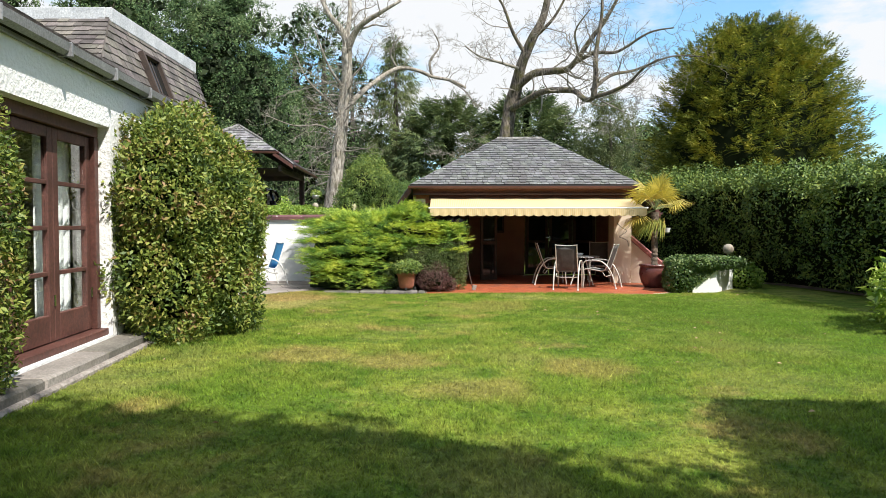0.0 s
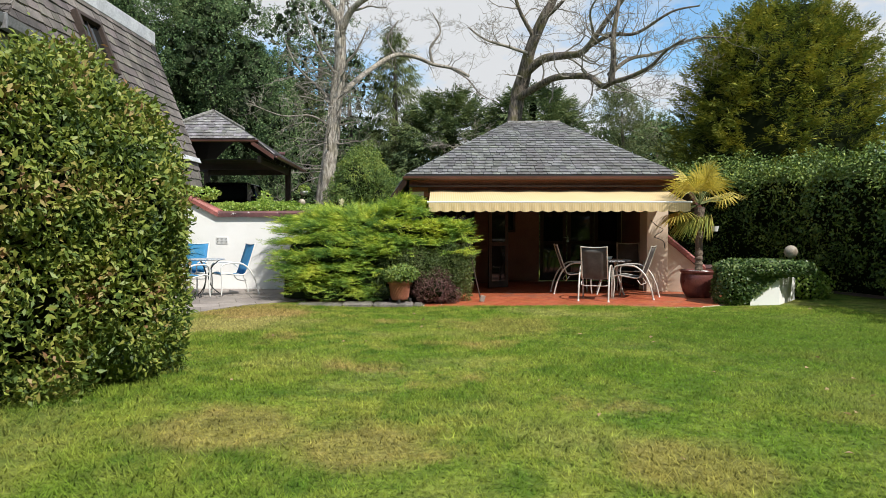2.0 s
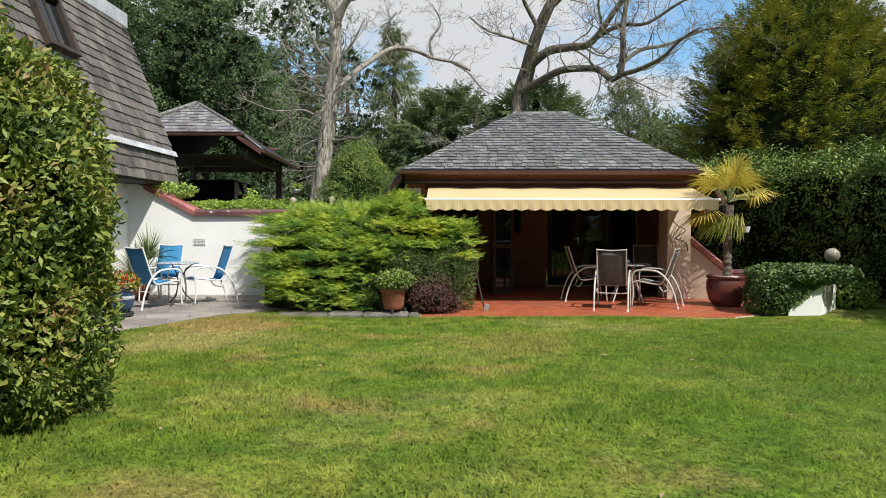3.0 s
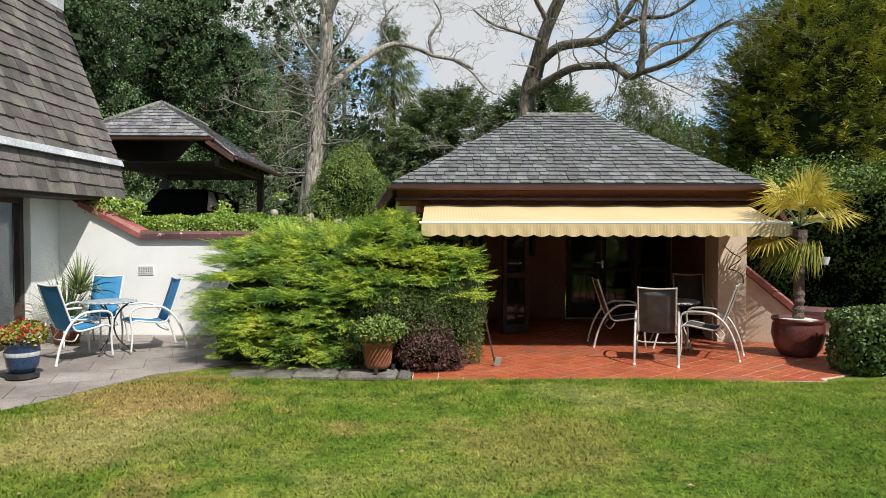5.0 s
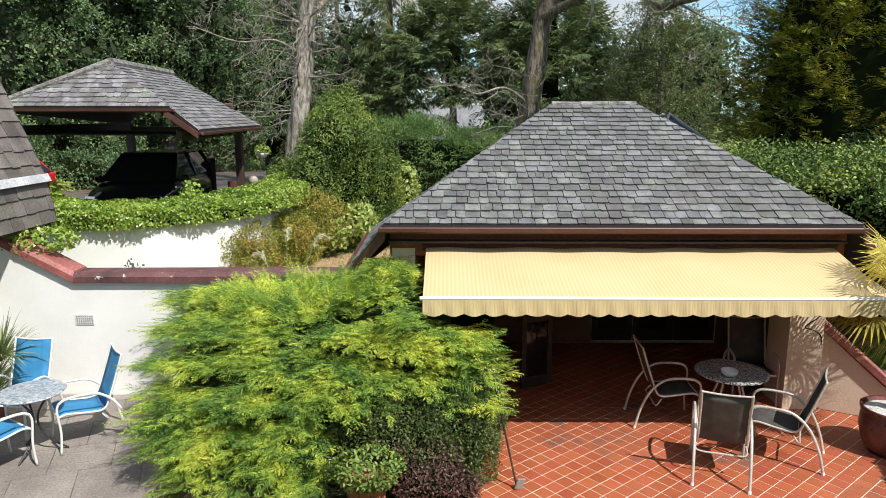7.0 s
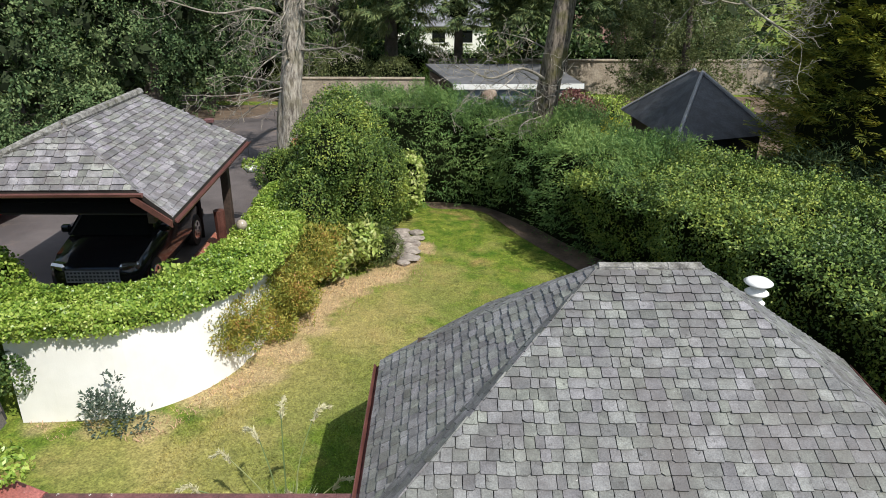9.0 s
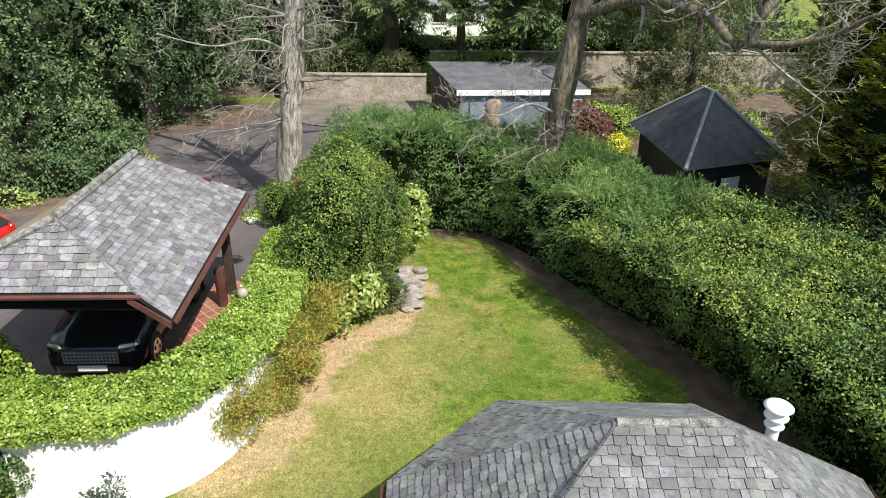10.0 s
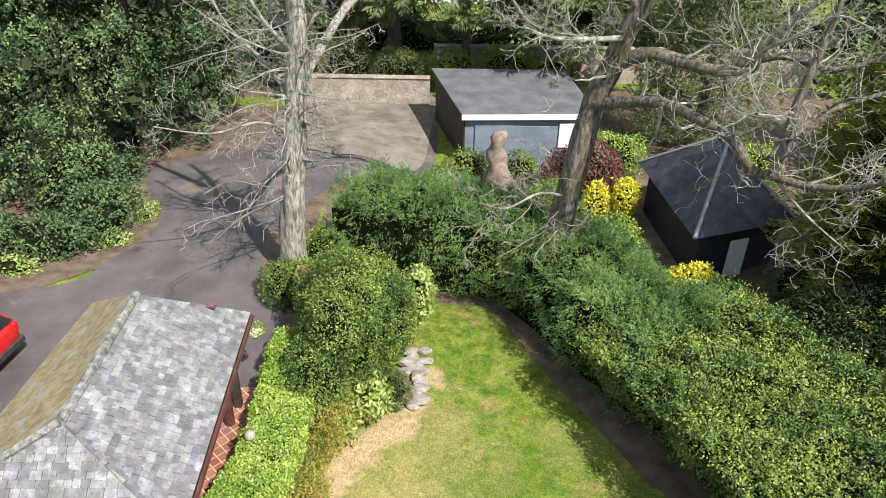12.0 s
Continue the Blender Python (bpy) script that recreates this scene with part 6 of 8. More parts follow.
# ---- leafy trees and shrubs of the setting ----
def leafy_tree(name, x, y, tall, spread, n, size, material, label, low=0.25, seed=0, blobs=16, conical=False, bark=None, group="", solid=0.0, deep=True):
    rng = random.Random(seed + int(x * 13 + y * 7))
    z0 = float(height(x, y))
    root = thing(name, (x, y, z0), label, "tree", group)
    part("trunk", tube([(x, y, z0 - 0.1), (x + 0.1, y, z0 + tall * 0.45), (x, y + 0.1, z0 + tall * 0.85)], 0.028 * tall, 0.006 * tall, 8), bark or M_BARKDARK, root)
    ps, ds, qs, es = [], [], [], []
    core = bmesh.new()
    for i in range(blobs):
        f = (i + 0.5) / blobs
        zz = z0 + tall * (low + (0.96 - low) * f)
        rad = spread * (1 - f * 0.92 if conical else math.sin(math.pi * min(0.97, 0.22 + 0.72 * f)) ** 0.7)
        a = i * 2.4 + rng.random()
        q = rad * (0.25 if conical else 0.55) * (0.3 + rng.random())
        c = (x + q * math.cos(a), y + q * math.sin(a), zz)
        r = (rad * rng.uniform(0.5, 0.75), rad * rng.uniform(0.5, 0.75), max(0.5, rad * 0.55))
        p, d = ellipsoid_pts(c, r, max(5, int(n / blobs / 54)), 0.4, 1.1, i * 1.7 + x, inner=0.35)
        p, d = clumped(p, d, 6, size * 1.3, 0.3)
        p, d = clumped(p, d, 9, size * 0.75, 0.5)
        ps.append(p)
        ds.append(d)
        p, d = ellipsoid_pts(c, tuple(0.62 * k for k in r), max(6, int(n / blobs / 26)), 0.3, 1.1, i, inner=0.9)
        qs.append(p)
        es.append(d)
        if solid:
            me2 = mesh_of("tmp", blob_core(c, r, solid))
            core.from_mesh(me2)
            bpy.data.meshes.remove(me2)
    part("crown", leaf_mesh(name + "_crown", np.vstack(ps), np.vstack(ds), size, size * 0.55, material, 0.4, -0.1 if conical else 0.0), material, root)
    # Large dark leaves fill the crown to stand for its inner shade.
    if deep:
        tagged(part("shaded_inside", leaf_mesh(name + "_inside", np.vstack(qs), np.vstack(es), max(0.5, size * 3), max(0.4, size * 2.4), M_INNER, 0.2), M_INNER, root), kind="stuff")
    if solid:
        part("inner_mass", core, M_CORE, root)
    else:
        core.free()
    return root


woods = [(-13.5, 43, 15, 4.6), (-18, 38, 16, 5.2), (-16, 46, 17, 5.2), (-12.8, 48.2, 13, 3.6), (-14.5, 53, 14, 4.2), (-21, 46, 17, 5.5), (-24, 36, 15, 5), (-12.6, 59, 20, 4.8), (-8.0, 61, 16, 4.2), (-11.5, 67, 23, 5.5)]
for i, (x, y, t, s) in enumerate(woods):
    leafy_tree("broadleaf_tree", x, y, t, s, 62000 if y < 44 else 40000 if y < 49 else 12000, 0.15 if y < 49 else 0.2, F_WOOD, "dense dark green broadleaf tree at the garden edge", 0.12, i, 24, group="trees of the west boundary")
def plume_quads(start, ax, flat, ln, shoots, width, hang, rng, stub=0.20, reach=0.42):
    """Feathered plumes: side shoots along each axis, in the plane that flat spans with it."""
    n = len(start)
    quads = []
    for s in range(shoots):
        t = (s + 0.5) / shoots
        sgn = 1 if s % 2 else -1
        root_p = start + ax * (ln * t)[:, None] - np.c_[np.zeros((n, 2)), hang * 0.25 * ln * t * t]
        d = unit(ax * 0.75 + flat * (sgn * rng.uniform(0.5, 0.9, n))[:, None] + rng.normal(size=(n, 3)) * 0.14 - np.array([0, 0, hang]))
        if s == shoots - 1:
            d = ax
        m = (ln * (stub + reach * (1 - t) ** 0.8) * rng.uniform(0.75, 1.2, n))[:, None]
        wv = unit(np.cross(d, np.cross(ax, flat) + rng.normal(size=(n, 3)) * 0.4)) * width * rng.uniform(0.7, 1.2, (n, 1))
        quads.append(np.stack([root_p, root_p + d * m * 0.45 + wv / 2, root_p + d * m - np.array([0, 0, 0.12]) * m, root_p + d * m * 0.45 - wv / 2], 1))
    return np.concatenate(quads)


def plume_tree(name, x, y, tall, spread, dome, branches, plumes, shoots, size, width, rise, hang, material, label, low=0.1, fill=0.6, seed=1):
    """A conifer of feathered plumes: branches to an uneven outline, plumes along each, side shoots along each plume."""
    rng = np.random.default_rng(seed)
    z0 = float(height(x, y))
    root = thing(name, (x, y, z0), label, "tree")
    part("trunk", tube([(x, y, z0 - 0.1), (x, y, z0 + tall * 0.5), (x, y, z0 + tall * 0.97)], 0.03 * tall, 0.03, 8), M_BARKDARK, root)
    env = lambda g: np.clip(1 - g ** dome, 0.02, 1) ** (1 / dome if dome > 1.2 else 1)
    f = low + (0.985 - low) * ((np.arange(branches) + rng.random(branches)) / branches) ** 0.85
    a = np.arange(branches) * 2.39996 + rng.normal(size=branches) * 0.35
    r = spread * env(f) * rng.uniform(0.88, 1.07, branches)
    out = np.c_[np.cos(a), np.sin(a), np.zeros(branches)]
    lift = rise + 1.1 * f ** 5
    b = unit(out + np.c_[np.zeros((branches, 2)), lift + rng.normal(size=branches) * 0.12])
    tip = np.array([x, y, z0]) + out * r[:, None] + np.c_[np.zeros((branches, 2)), tall * f + 0.25 * r * (rise - 0.2)]
    i = np.repeat(np.arange(branches), plumes)
    n = len(i)
    u = rng.random(n)
    back = np.minimum(1.6 * size * 1.6, 0.6 * r[i] + 0.2)
    start = tip[i] - b[i] * (u * back)[:, None] + rng.normal(size=(n, 3)) * 0.12 * size
    tang = np.c_[-out[i, 1], out[i, 0], np.zeros(n)]
    ax = unit(b[i] + tang * (rng.normal(size=n) * 0.55)[:, None] + np.c_[np.zeros((n, 2)), rng.normal(size=n) * 0.22])
    ln = size * rng.uniform(0.6, 1.15, n) * (0.75 + 0.5 * u)
    flat = unit(np.cross(ax, unit(np.cross(tang, ax) + rng.normal(size=(n, 3)) * 0.35)))
    crown = plume_quads(start, ax, flat, ln, shoots, width, hang, rng)
    part("crown", quads_mesh(name + "_crown", crown, material), None, root)
    gs = [low + (0.95 - low) * k / 6 for k in range(7)]
    prof = [(0.0, tall * low)] + [(spread * fill * float(env(g)), tall * g) for g in gs] + [(0.0, tall * 0.96)]
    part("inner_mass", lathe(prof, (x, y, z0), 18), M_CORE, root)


plume_tree("golden_cypress", 14.4, 32.5, 11.0, 5.0, 2.5, 1400, 7, 11, 0.56, 0.044, 0.45, 0.10, F_CYPRESS, "big broad golden-green cypress behind the hedge", 0.12, 0.76, 5)
plume_tree("spruce", 6.4, 53, 11.4, 5.6, 2.1, 150, 12, 16, 1.2, 0.085, -0.02, 0.3, F_SPRUCE, "dark spreading spruce behind the garage", 0.40, 0.1, 6)
plume_tree("spruce", 0.4, 57, 11.9, 6.4, 2.1, 150, 12, 16, 1.2, 0.085, -0.02, 0.3, F_SPRUCE, "dark spreading spruce behind the garage", 0.40, 0.1, 7)
plume_tree("larch", -4.0, 59, 17.2, 4.9, 1.0, 84, 7, 16, 1.5, 0.07, -0.1, 1.0, F_WEEP, "light green larch with drooping sprays", 0.12, 0.08, 8)
plume_tree("larch", -11.5, 58, 13.0, 4.2, 1.2, 130, 6, 16, 1.4, 0.09, -0.1, 0.6, F_PINE, "dark green larch with drooping sprays", 0.08, 0.3, 9)
leafy_tree("weeping_birch", 11.2, 46.5, 10.2, 3.8, 44000, 0.11, F_WEEP, "pale green weeping birch", 0.06, 8, 18, deep=False)
leafy_tree("weeping_birch", 9.9, 47.6, 7.0, 2.3, 18000, 0.10, F_WEEP, "pale green weeping birch", 0.06, 9, 12, deep=False)
for i, (x, y, t, s) in enumerate([(20, 44, 9, 4), (17.5, 60, 10, 4.5), (26, 56, 11, 5), (21, 74, 11, 4.5), (-7, 72, 10, 4.0), (-12, 80, 11, 4.5), (20, 68, 11, 5), (-18, 62, 15, 5.5), (-26, 56, 16, 6), (30, 64, 13, 6), (-9, 74, 12, 5), (24, 78, 13, 6), (9, 96, 13, 6), (36, 44, 12, 5), (-34, 46, 16, 6), (-34, 66, 16, 7), (0, 92, 13, 6), (40, 82, 14, 7), (-22, 86, 15, 7), (5.5, 65, 9, 3.2), (10, 67, 10, 3.6), (15, 65, 10, 4), (-4.6, 67, 10, 2.8)]):
    leafy_tree("far_tree", x, y, t, s, 4200, 0.36, F_WOOD if i % 3 else F_PINE, "green tree beyond the garden", 0.05, 40 + i, 12, group="trees beyond the garden")
# trees behind the start of the walk, whose shade lies on the near lawn
leafy_tree("shade_tree", 2.0, -1.75, 8.4, 2.6, 14000, 0.2, F_WOOD, "broadleaf tree shading the near end of the lawn", 0.52, 91, 14, solid=0.86)
# Unseen trees, added to hold sky light off the near lawn.
for x, y, t in ((-2.5, -9, 12), (5.5, -9, 12), (12.5, -3, 11)):
    leafy_tree("garden_tree", x, y, t, 4.2, 5000, 0.3, F_WOOD, "unseen added tree that keeps sky light off the near lawn", 0.05, int(y), 12, solid=0.85)
# Out-of-view hedge block, placed to cast the straight-edged shadow on the lawn.
hedge("clipped_hedge", [(3.25, -3.5), (4.05, 0.0), (4.8, 3.15)], 1.6, 0.1, 3.15, 9000, 0.13, 0.06, F_GREEN, "unseen square hedge block added to shade the near lawn", inset=0.2)
leafy_tree("shade_tree", 1.4, -3.6, 9.4, 3.2, 14000, 0.25, F_WOOD, "broadleaf tree shading the near end of the lawn", 0.42, 92, 14, solid=0.8)

# hedges
HEDGE_E = [(10.2, 6), (10.2, 11), (10.15, 15), (9.5, 19), (8.4, 22.3), (7.1, 26.3), (5.8, 28.8), (4.8, 30.4)]
HEDGE_E = [(p.x, p.y) for p in curve_pts([(*p, 0) for p in HEDGE_E], 3)]
# Thin leaves on the west face let the near-black core darken it.
hedge("laurel_hedge", HEDGE_E, 2.12, -0.15, 2.80, 170000, 0.078, 0.042, F_GREEN, "tall dense dark green garden hedge", 0.35, 0.0, 0.34, 1.25, 2.0, 0.7, (0.75, 0.5, 1.8), inset=0.24, tuft=5, rise=([6, 11, 22, 26, 30], [0.84, 0.86, 1.0, 0.97, 0.88]), sprigs=2600)
HEDGE_N = [(p.x, p.y) for p in curve_pts([(5.3, 28.9, 0), (4.0, 30.8, 0), (2.9, 32.8, 0), (1.4, 34.6, 0), (-0.6, 35.2, 0), (-2.4, 35.2, 0), (-3.9, 35.8, 0)], 4)]
leyland = hedge("leylandii_hedge", HEDGE_N, 1.4, -0.2, 3.2, 16000, 0.13, 0.03, F_LEYLAND, "feathery bright green leylandii hedge", 0.6, -0.2, 0.5, 1.1, 5.0, 0.1, (0.45, 1, 1.3), inset=0.4, rise=([28.5, 31, 34, 36], [0.84, 0.88, 0.97, 1.0]))
shrub("leylandii_bush", [((3.7, 31.2, 1.35), (1.1, 1.1, 1.3)), ((5.0, 29.5, 1.35), (1.0, 1.1, 1.3)), ((2.1, 33.6, 1.5), (1.1, 0.9, 1.35))], 17000, 0.17, 0.05, F_LEYLAND, "feathery bright green conifer grown through the hedge", "hedge", 0.6, -0.25, tuft=9)
fp, fd = ribbon_pts(HEDGE_N, 1.3, 0.1, 3.15, 3300, 0.5, 1.1, 5.0, 0.1, 0.1, (0.3, 0.8, 1.6))
fp[:, 2] = 0.1 + (fp[:, 2] - 0.1) * np.interp(fp[:, 1], [28.5, 31, 34, 36], [0.84, 0.88, 0.97, 1.0])
fd = unit(fd + RNG.normal(size=fd.shape) * 0.35 + np.array([0, 0, -0.15]))
P, D = sprays(fp - fd * 0.1, fp + fd * RNG.uniform(0.25, 0.5, (len(fp), 1)), RNG.uniform(0.12, 0.24, len(fp)), 34, 0.0, 0.9, 0.9)
part("feathery_sprays", leaf_mesh("feathery_sprays", P, D, 0.10, 0.018, F_LEYLAND, 0.85, -0.25), F_LEYLAND, leyland)
IVY = [(-9.6, 21.98), (-8.6, 22.1)]
for a, b in zip(rline[:-1:3], rline[1::3]):
    d = (b - a).normalized()
    k = 0.06 + 0.24 * min(1.0, max(0.0, (25.0 - a.y) / 2.2))
    IVY.append((a.x - d.y * k, a.y + d.x * k))
IVY += [(-4.32, 27.4), (-4.4, 29.5)]
hedge("ivy_hedge", IVY, 0.64, 1.60, 1.99, 70000, 0.058, 0.05, F_IVY, "bright green clipped ivy over the retaining wall", 0.3, 0.1, 0.12, 3.0, 1.0, 0.0, (0.7, 1.3, 1.3), inset=0.13)
shrub("ivy_spill", [((-9.5, 21.75, 0.6), (0.6, 0.3, 0.6)), ((-7.75, 21.72, 0.95), (0.4, 0.2, 0.42))], 3000, 0.07, 0.06, F_DARKIVY, "ivy trailing down over the white wall", "ivy", 0.2, -0.3, core=False)
shrub("ivy_spill", [((-5.45, 17.85, 2.08), (0.5, 0.3, 0.14))], 900, 0.06, 0.05, F_IVY, "ivy trailing over the red coping", "ivy", 0.2, core=False)

# round clipped shrub by the french windows and its neighbour
shrub("clipped_shrub", [((-3.3, 8.15, 1.38), (0.66, 0.84, 1.38)), ((-2.94, 8.62, 1.26), (0.62, 0.74, 1.20))], 72000, 0.066, 0.030, F_HEDGE, "large rounded clipped evergreen shrub against the house wall", "shrub", 0.45, 0.05, 0.2, 2.6, power=0.62, low=-0.97, shrink=0.85, tuft=7)
shrub("clipped_shrub", [((-3.36, 4.72, 1.3), (0.34, 0.42, 1.22))], 15000, 0.05, 0.023, F_HEDGE, "dark clipped evergreen shrub beside the french windows", "shrub", 0.45, 0.05, 0.08, 2.2, power=0.7, low=-0.97)
shrub("laurel_bush", [((6.35, 8.6, 0.55), (0.75, 0.9, 0.75)), ((6.6, 9.4, 0.5), (0.6, 0.6, 0.6))], 3200, 0.13, 0.06, F_IVY, "young glossy laurel bush at the lawn edge", "shrub", 0.5, core=False)

# spreading juniper: flat layered sprays that reach out from the middle
jun = thing("juniper", (-1.5, 16, 0), "broad layered golden-green juniper", "shrub")
rng = np.random.default_rng(17)
nb = 1450
tt = rng.random(nb) ** 0.7
ex_ = 0.46 - rng.random(nb) * (3.38 + 0.6 * tt)
topz = 1.70 + 0.24 * np.exp(-((ex_ + 0.75) / 0.4) ** 2) + 0.05 * np.sin(ex_ * 5.1) - 0.22 * np.clip((-2.6 - ex_) / 0.8, 0, 1) - 0.5 * np.clip(ex_ - 0.05, 0, 1)
tier = (np.floor(tt * 8.999) + rng.normal(size=nb) * 0.11 + 0.3 * np.sin(ex_ * 3.7)) / 8
ez = 0.14 + (topz - 0.14) * np.clip(tier + 0.045 * np.sin(ex_ * 2.3 + tier * 11) + 0.03 * np.sin(ex_ * 6.1 + tier * 5), 0, 1) + rng.normal(size=nb) * 0.022
rel = np.clip(ez / topz, 0, 1)
ey = 14.80 + np.where(ex_ > -0.5, 0.35 + 1.1 * np.clip(rel - 0.55, 0, 1), 1.9 * rel ** 2.6) + np.abs((np.minimum(ex_, -0.2) + 1.4) / 1.9) ** 3 * 0.4 + rng.uniform(-0.12, 0.26, nb)
end = np.c_[ex_ + rng.normal(size=nb) * 0.06, ey, ez]
mid = np.c_[-1.4 + (ex_ + 1.4) * 0.80, np.maximum(ey + 0.55, 15.75), ez - 0.02]
nt = 430
tx = rng.uniform(-2.75, -0.5, nt)
crest = 1.60 + 0.2 * np.exp(-((tx + 0.75) / 0.4) ** 2) - 0.25 * np.clip((-2.4 - tx) / 0.5, 0, 1)
tip_y = rng.uniform(16.3, 17.5, nt)
end = np.vstack([end, np.c_[tx, tip_y, crest + rng.uniform(-0.10, 0.10, nt)]])
mid = np.vstack([mid, np.c_[-1.4 + (tx + 1.4) * 0.75, tip_y + rng.normal(size=nt) * 0.25, crest - 0.22]])
each = 6
ji = np.repeat(np.arange(nb + nt), each)
ju = rng.uniform(0.25, 1.0, len(ji))
way = unit(end - mid)[ji]
side = unit(np.cross(way, np.array([0, 0, 1.0])))
off = rng.uniform(-1, 1, (len(ji), 1))
P = mid[ji] + (end - mid)[ji] * ju[:, None] + side * off * 0.17 * (1.15 - ju[:, None])
P[:, 2] -= 0.16 * np.clip((15.9 - P[:, 1]) / 1.2, 0, 1) ** 2 * rng.uniform(0.3, 1.0, len(P))
D = unit(way + side * off * 0.75 + rng.normal(size=P.shape) * 0.16 + np.array([0, 0, 0.10]))
ok = (P[:, 2] > 0.03) & ~((P[:, 0] > -1.2) & (P[:, 2] < 0.86) & (P[:, 1] < 15.7)) & (P[:, 1] < 17.5) & ~((P[:, 0] > -0.42) & (P[:, 2] > 1.5))
P, D = P[ok], D[ok]
F = unit(np.cross(D, np.array([0, 0, 1.0]) + rng.normal(size=P.shape) * 0.3))
part("foliage", quads_mesh("juniper_foliage", plume_quads(P, D, F, rng.uniform(0.20, 0.34, len(P)), 24, 0.009, 0.08, rng, 0.10, 0.24), F_JUNIPER), None, jun)
def jun_core(u, v):
    x = -3.0 + 3.0 * v
    tz = 1.56 + 0.22 * math.exp(-((x + 0.75) / 0.45) ** 2) - 0.5 * max(0, -2.2 - x)
    e = abs((x + 1.4) / 1.8) ** 3 * 0.5
    k = [(15.22 + e, 0.05), (15.28 + e, 0.4), (15.5 + e, 0.8), (16.1 + e, 1.2), (16.7, tz), (17.5, tz - 0.1), (17.55, 0.05)][int(u * 7 + 0.01) % 7]
    return (x, k[0], min(k[1], tz))


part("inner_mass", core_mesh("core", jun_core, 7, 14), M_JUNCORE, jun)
shrub("cotoneaster", [((-0.3, 15.5, 0.5), (0.62, 0.48, 0.5)), ((0.1, 15.62, 0.52), (0.40, 0.56, 0.52)), ((-0.85, 15.42, 0.46), (0.5, 0.4, 0.48)), ((-0.45, 15.3, 0.62), (0.45, 0.3, 0.34))], 52000, 0.034, 0.018, F_COTON, "rounded dark small-leaved shrub before the juniper", "shrub", 0.5, 0.1, 0.34, 3.2, low=-0.95, power=0.7)
shrub("purple_barberry", [((-0.22, 15.0, 0.24), (0.36, 0.3, 0.25)), ((0.08, 15.06, 0.16), (0.2, 0.2, 0.17)), ((-0.46, 15.05, 0.34), (0.2, 0.2, 0.22)), ((-0.1, 15.12, 0.46), (0.24, 0.2, 0.2))], 6500, 0.04, 0.02, F_PURPLE, "low purple-brown barberry at the patio corner", "shrub", 0.5, 0.1)

# planting along the west border, seen from above
def scatter_blobs(line, width, r0, r1, lift, n, seed):
    """Small overlapping masses along a line of the plan, for sprawling plants."""
    g = random.Random(seed)
    pts = curve_pts([(*p, 0) for p in line], 8)
    out = []
    for i in range(n):
        p = pts[int(g.random() * (len(pts) - 1))]
        r = g.uniform(r0, r1)
        x, y = p.x + g.uniform(-width, width), p.y + g.uniform(-width, width)
        out.append(((x, y, g.uniform(*lift)), (r * g.uniform(0.8, 1.4), r * g.uniform(0.8, 1.4), r * g.uniform(0.6, 1.0))))
    return out


shrub("berberis", scatter_blobs([(-4.75, 23.2), (-4.3, 23.75), (-4.05, 24.5), (-3.8, 25.2), (-3.75, 25.9)], 0.16, 0.18, 0.32, (0.55, 1.25), 30, 1) + scatter_blobs([(-4.0, 24.3), (-3.75, 25.2), (-3.6, 26.0)], 0.2, 0.2, 0.32, (0.05, 0.6), 14, 5), 17000, 0.06, 0.03, F_BERBERIS, "sprawling bronze-green berberis leaning over the white wall", "shrub", 0.55, 0.1, 0.4, low=-1.0, core=False)
shrub("berberis", scatter_blobs([(-3.8, 25.4), (-3.6, 26.6), (-3.3, 27.6)], 0.35, 0.28, 0.5, (0.4, 1.5), 22, 2), 13000, 0.065, 0.03, F_BERBERIS, "arching bronze-green berberis along the border", "shrub", 0.55, 0.1, 0.4, low=-1.0, core=False)
shrub("evergreen_shrub", [((-3.1, 29.1, 2.5), (1.1, 1.15, 2.2)), ((-2.4, 30.2, 1.8), (0.95, 1.2, 1.8)), ((-3.8, 30.3, 2.0), (0.85, 1.1, 1.5)), ((-3.7, 27.8, 1.6), (0.75, 0.9, 1.2)), ((-2.3, 31.5, 1.2), (0.8, 0.8, 1.2)), ((-3.2, 28.2, 3.0), (0.8, 0.8, 0.9))], 62000, 0.072, 0.038, F_GREEN, "tall broad green shrub in the border", "shrub", 0.4, 0.0, 0.26, 1.3, tuft=7)
shrub("lime_shrub", [((-1.45, 32.3, 1.15), (0.42, 0.5, 0.85))], 1500, 0.14, 0.09, F_LIME, "pale lime-yellow flowering shrub", "shrub", 0.3, core=True)
bt = thing("bird_table", (-4.45, 31.0, 1.0), "small roofed stone bird table among the shrubs", "bird table")
part("pillar", lathe([(0.0, 0.0), (0.17, 0.0), (0.17, 0.08), (0.10, 0.14), (0.085, 1.2), (0.13, 1.28), (0.0, 1.28)], (-4.45, 31.0, 1.0), 14), M_ROCK, bt)
part("tray", box(-4.68, -4.22, 30.78, 31.22, 2.28, 2.34, bevel=0.015), M_ROCK, bt)
for dx in (-0.18, 0.18):
    part("roof_post", box(-4.45 + dx - 0.02, -4.45 + dx + 0.02, 30.84, 31.16, 2.34, 2.66), M_WHITEPAINT, bt)
part("roof", slab([(-4.74, 30.74, 2.68), (-4.16, 30.74, 2.68), (-4.16, 31.26, 2.74), (-4.74, 31.26, 2.74)], 0.05), M_TERRACOTTA, bt)
shrub("lime_shrub", [((-2.6, 28.3, 0.75), (0.45, 0.4, 0.4)), ((-3.2, 27.5, 0.5), (0.35, 0.3, 0.3))], 1300, 0.16, 0.09, F_LIME, "low pale lime-green leafy plant", "shrub", 0.4, core=False)
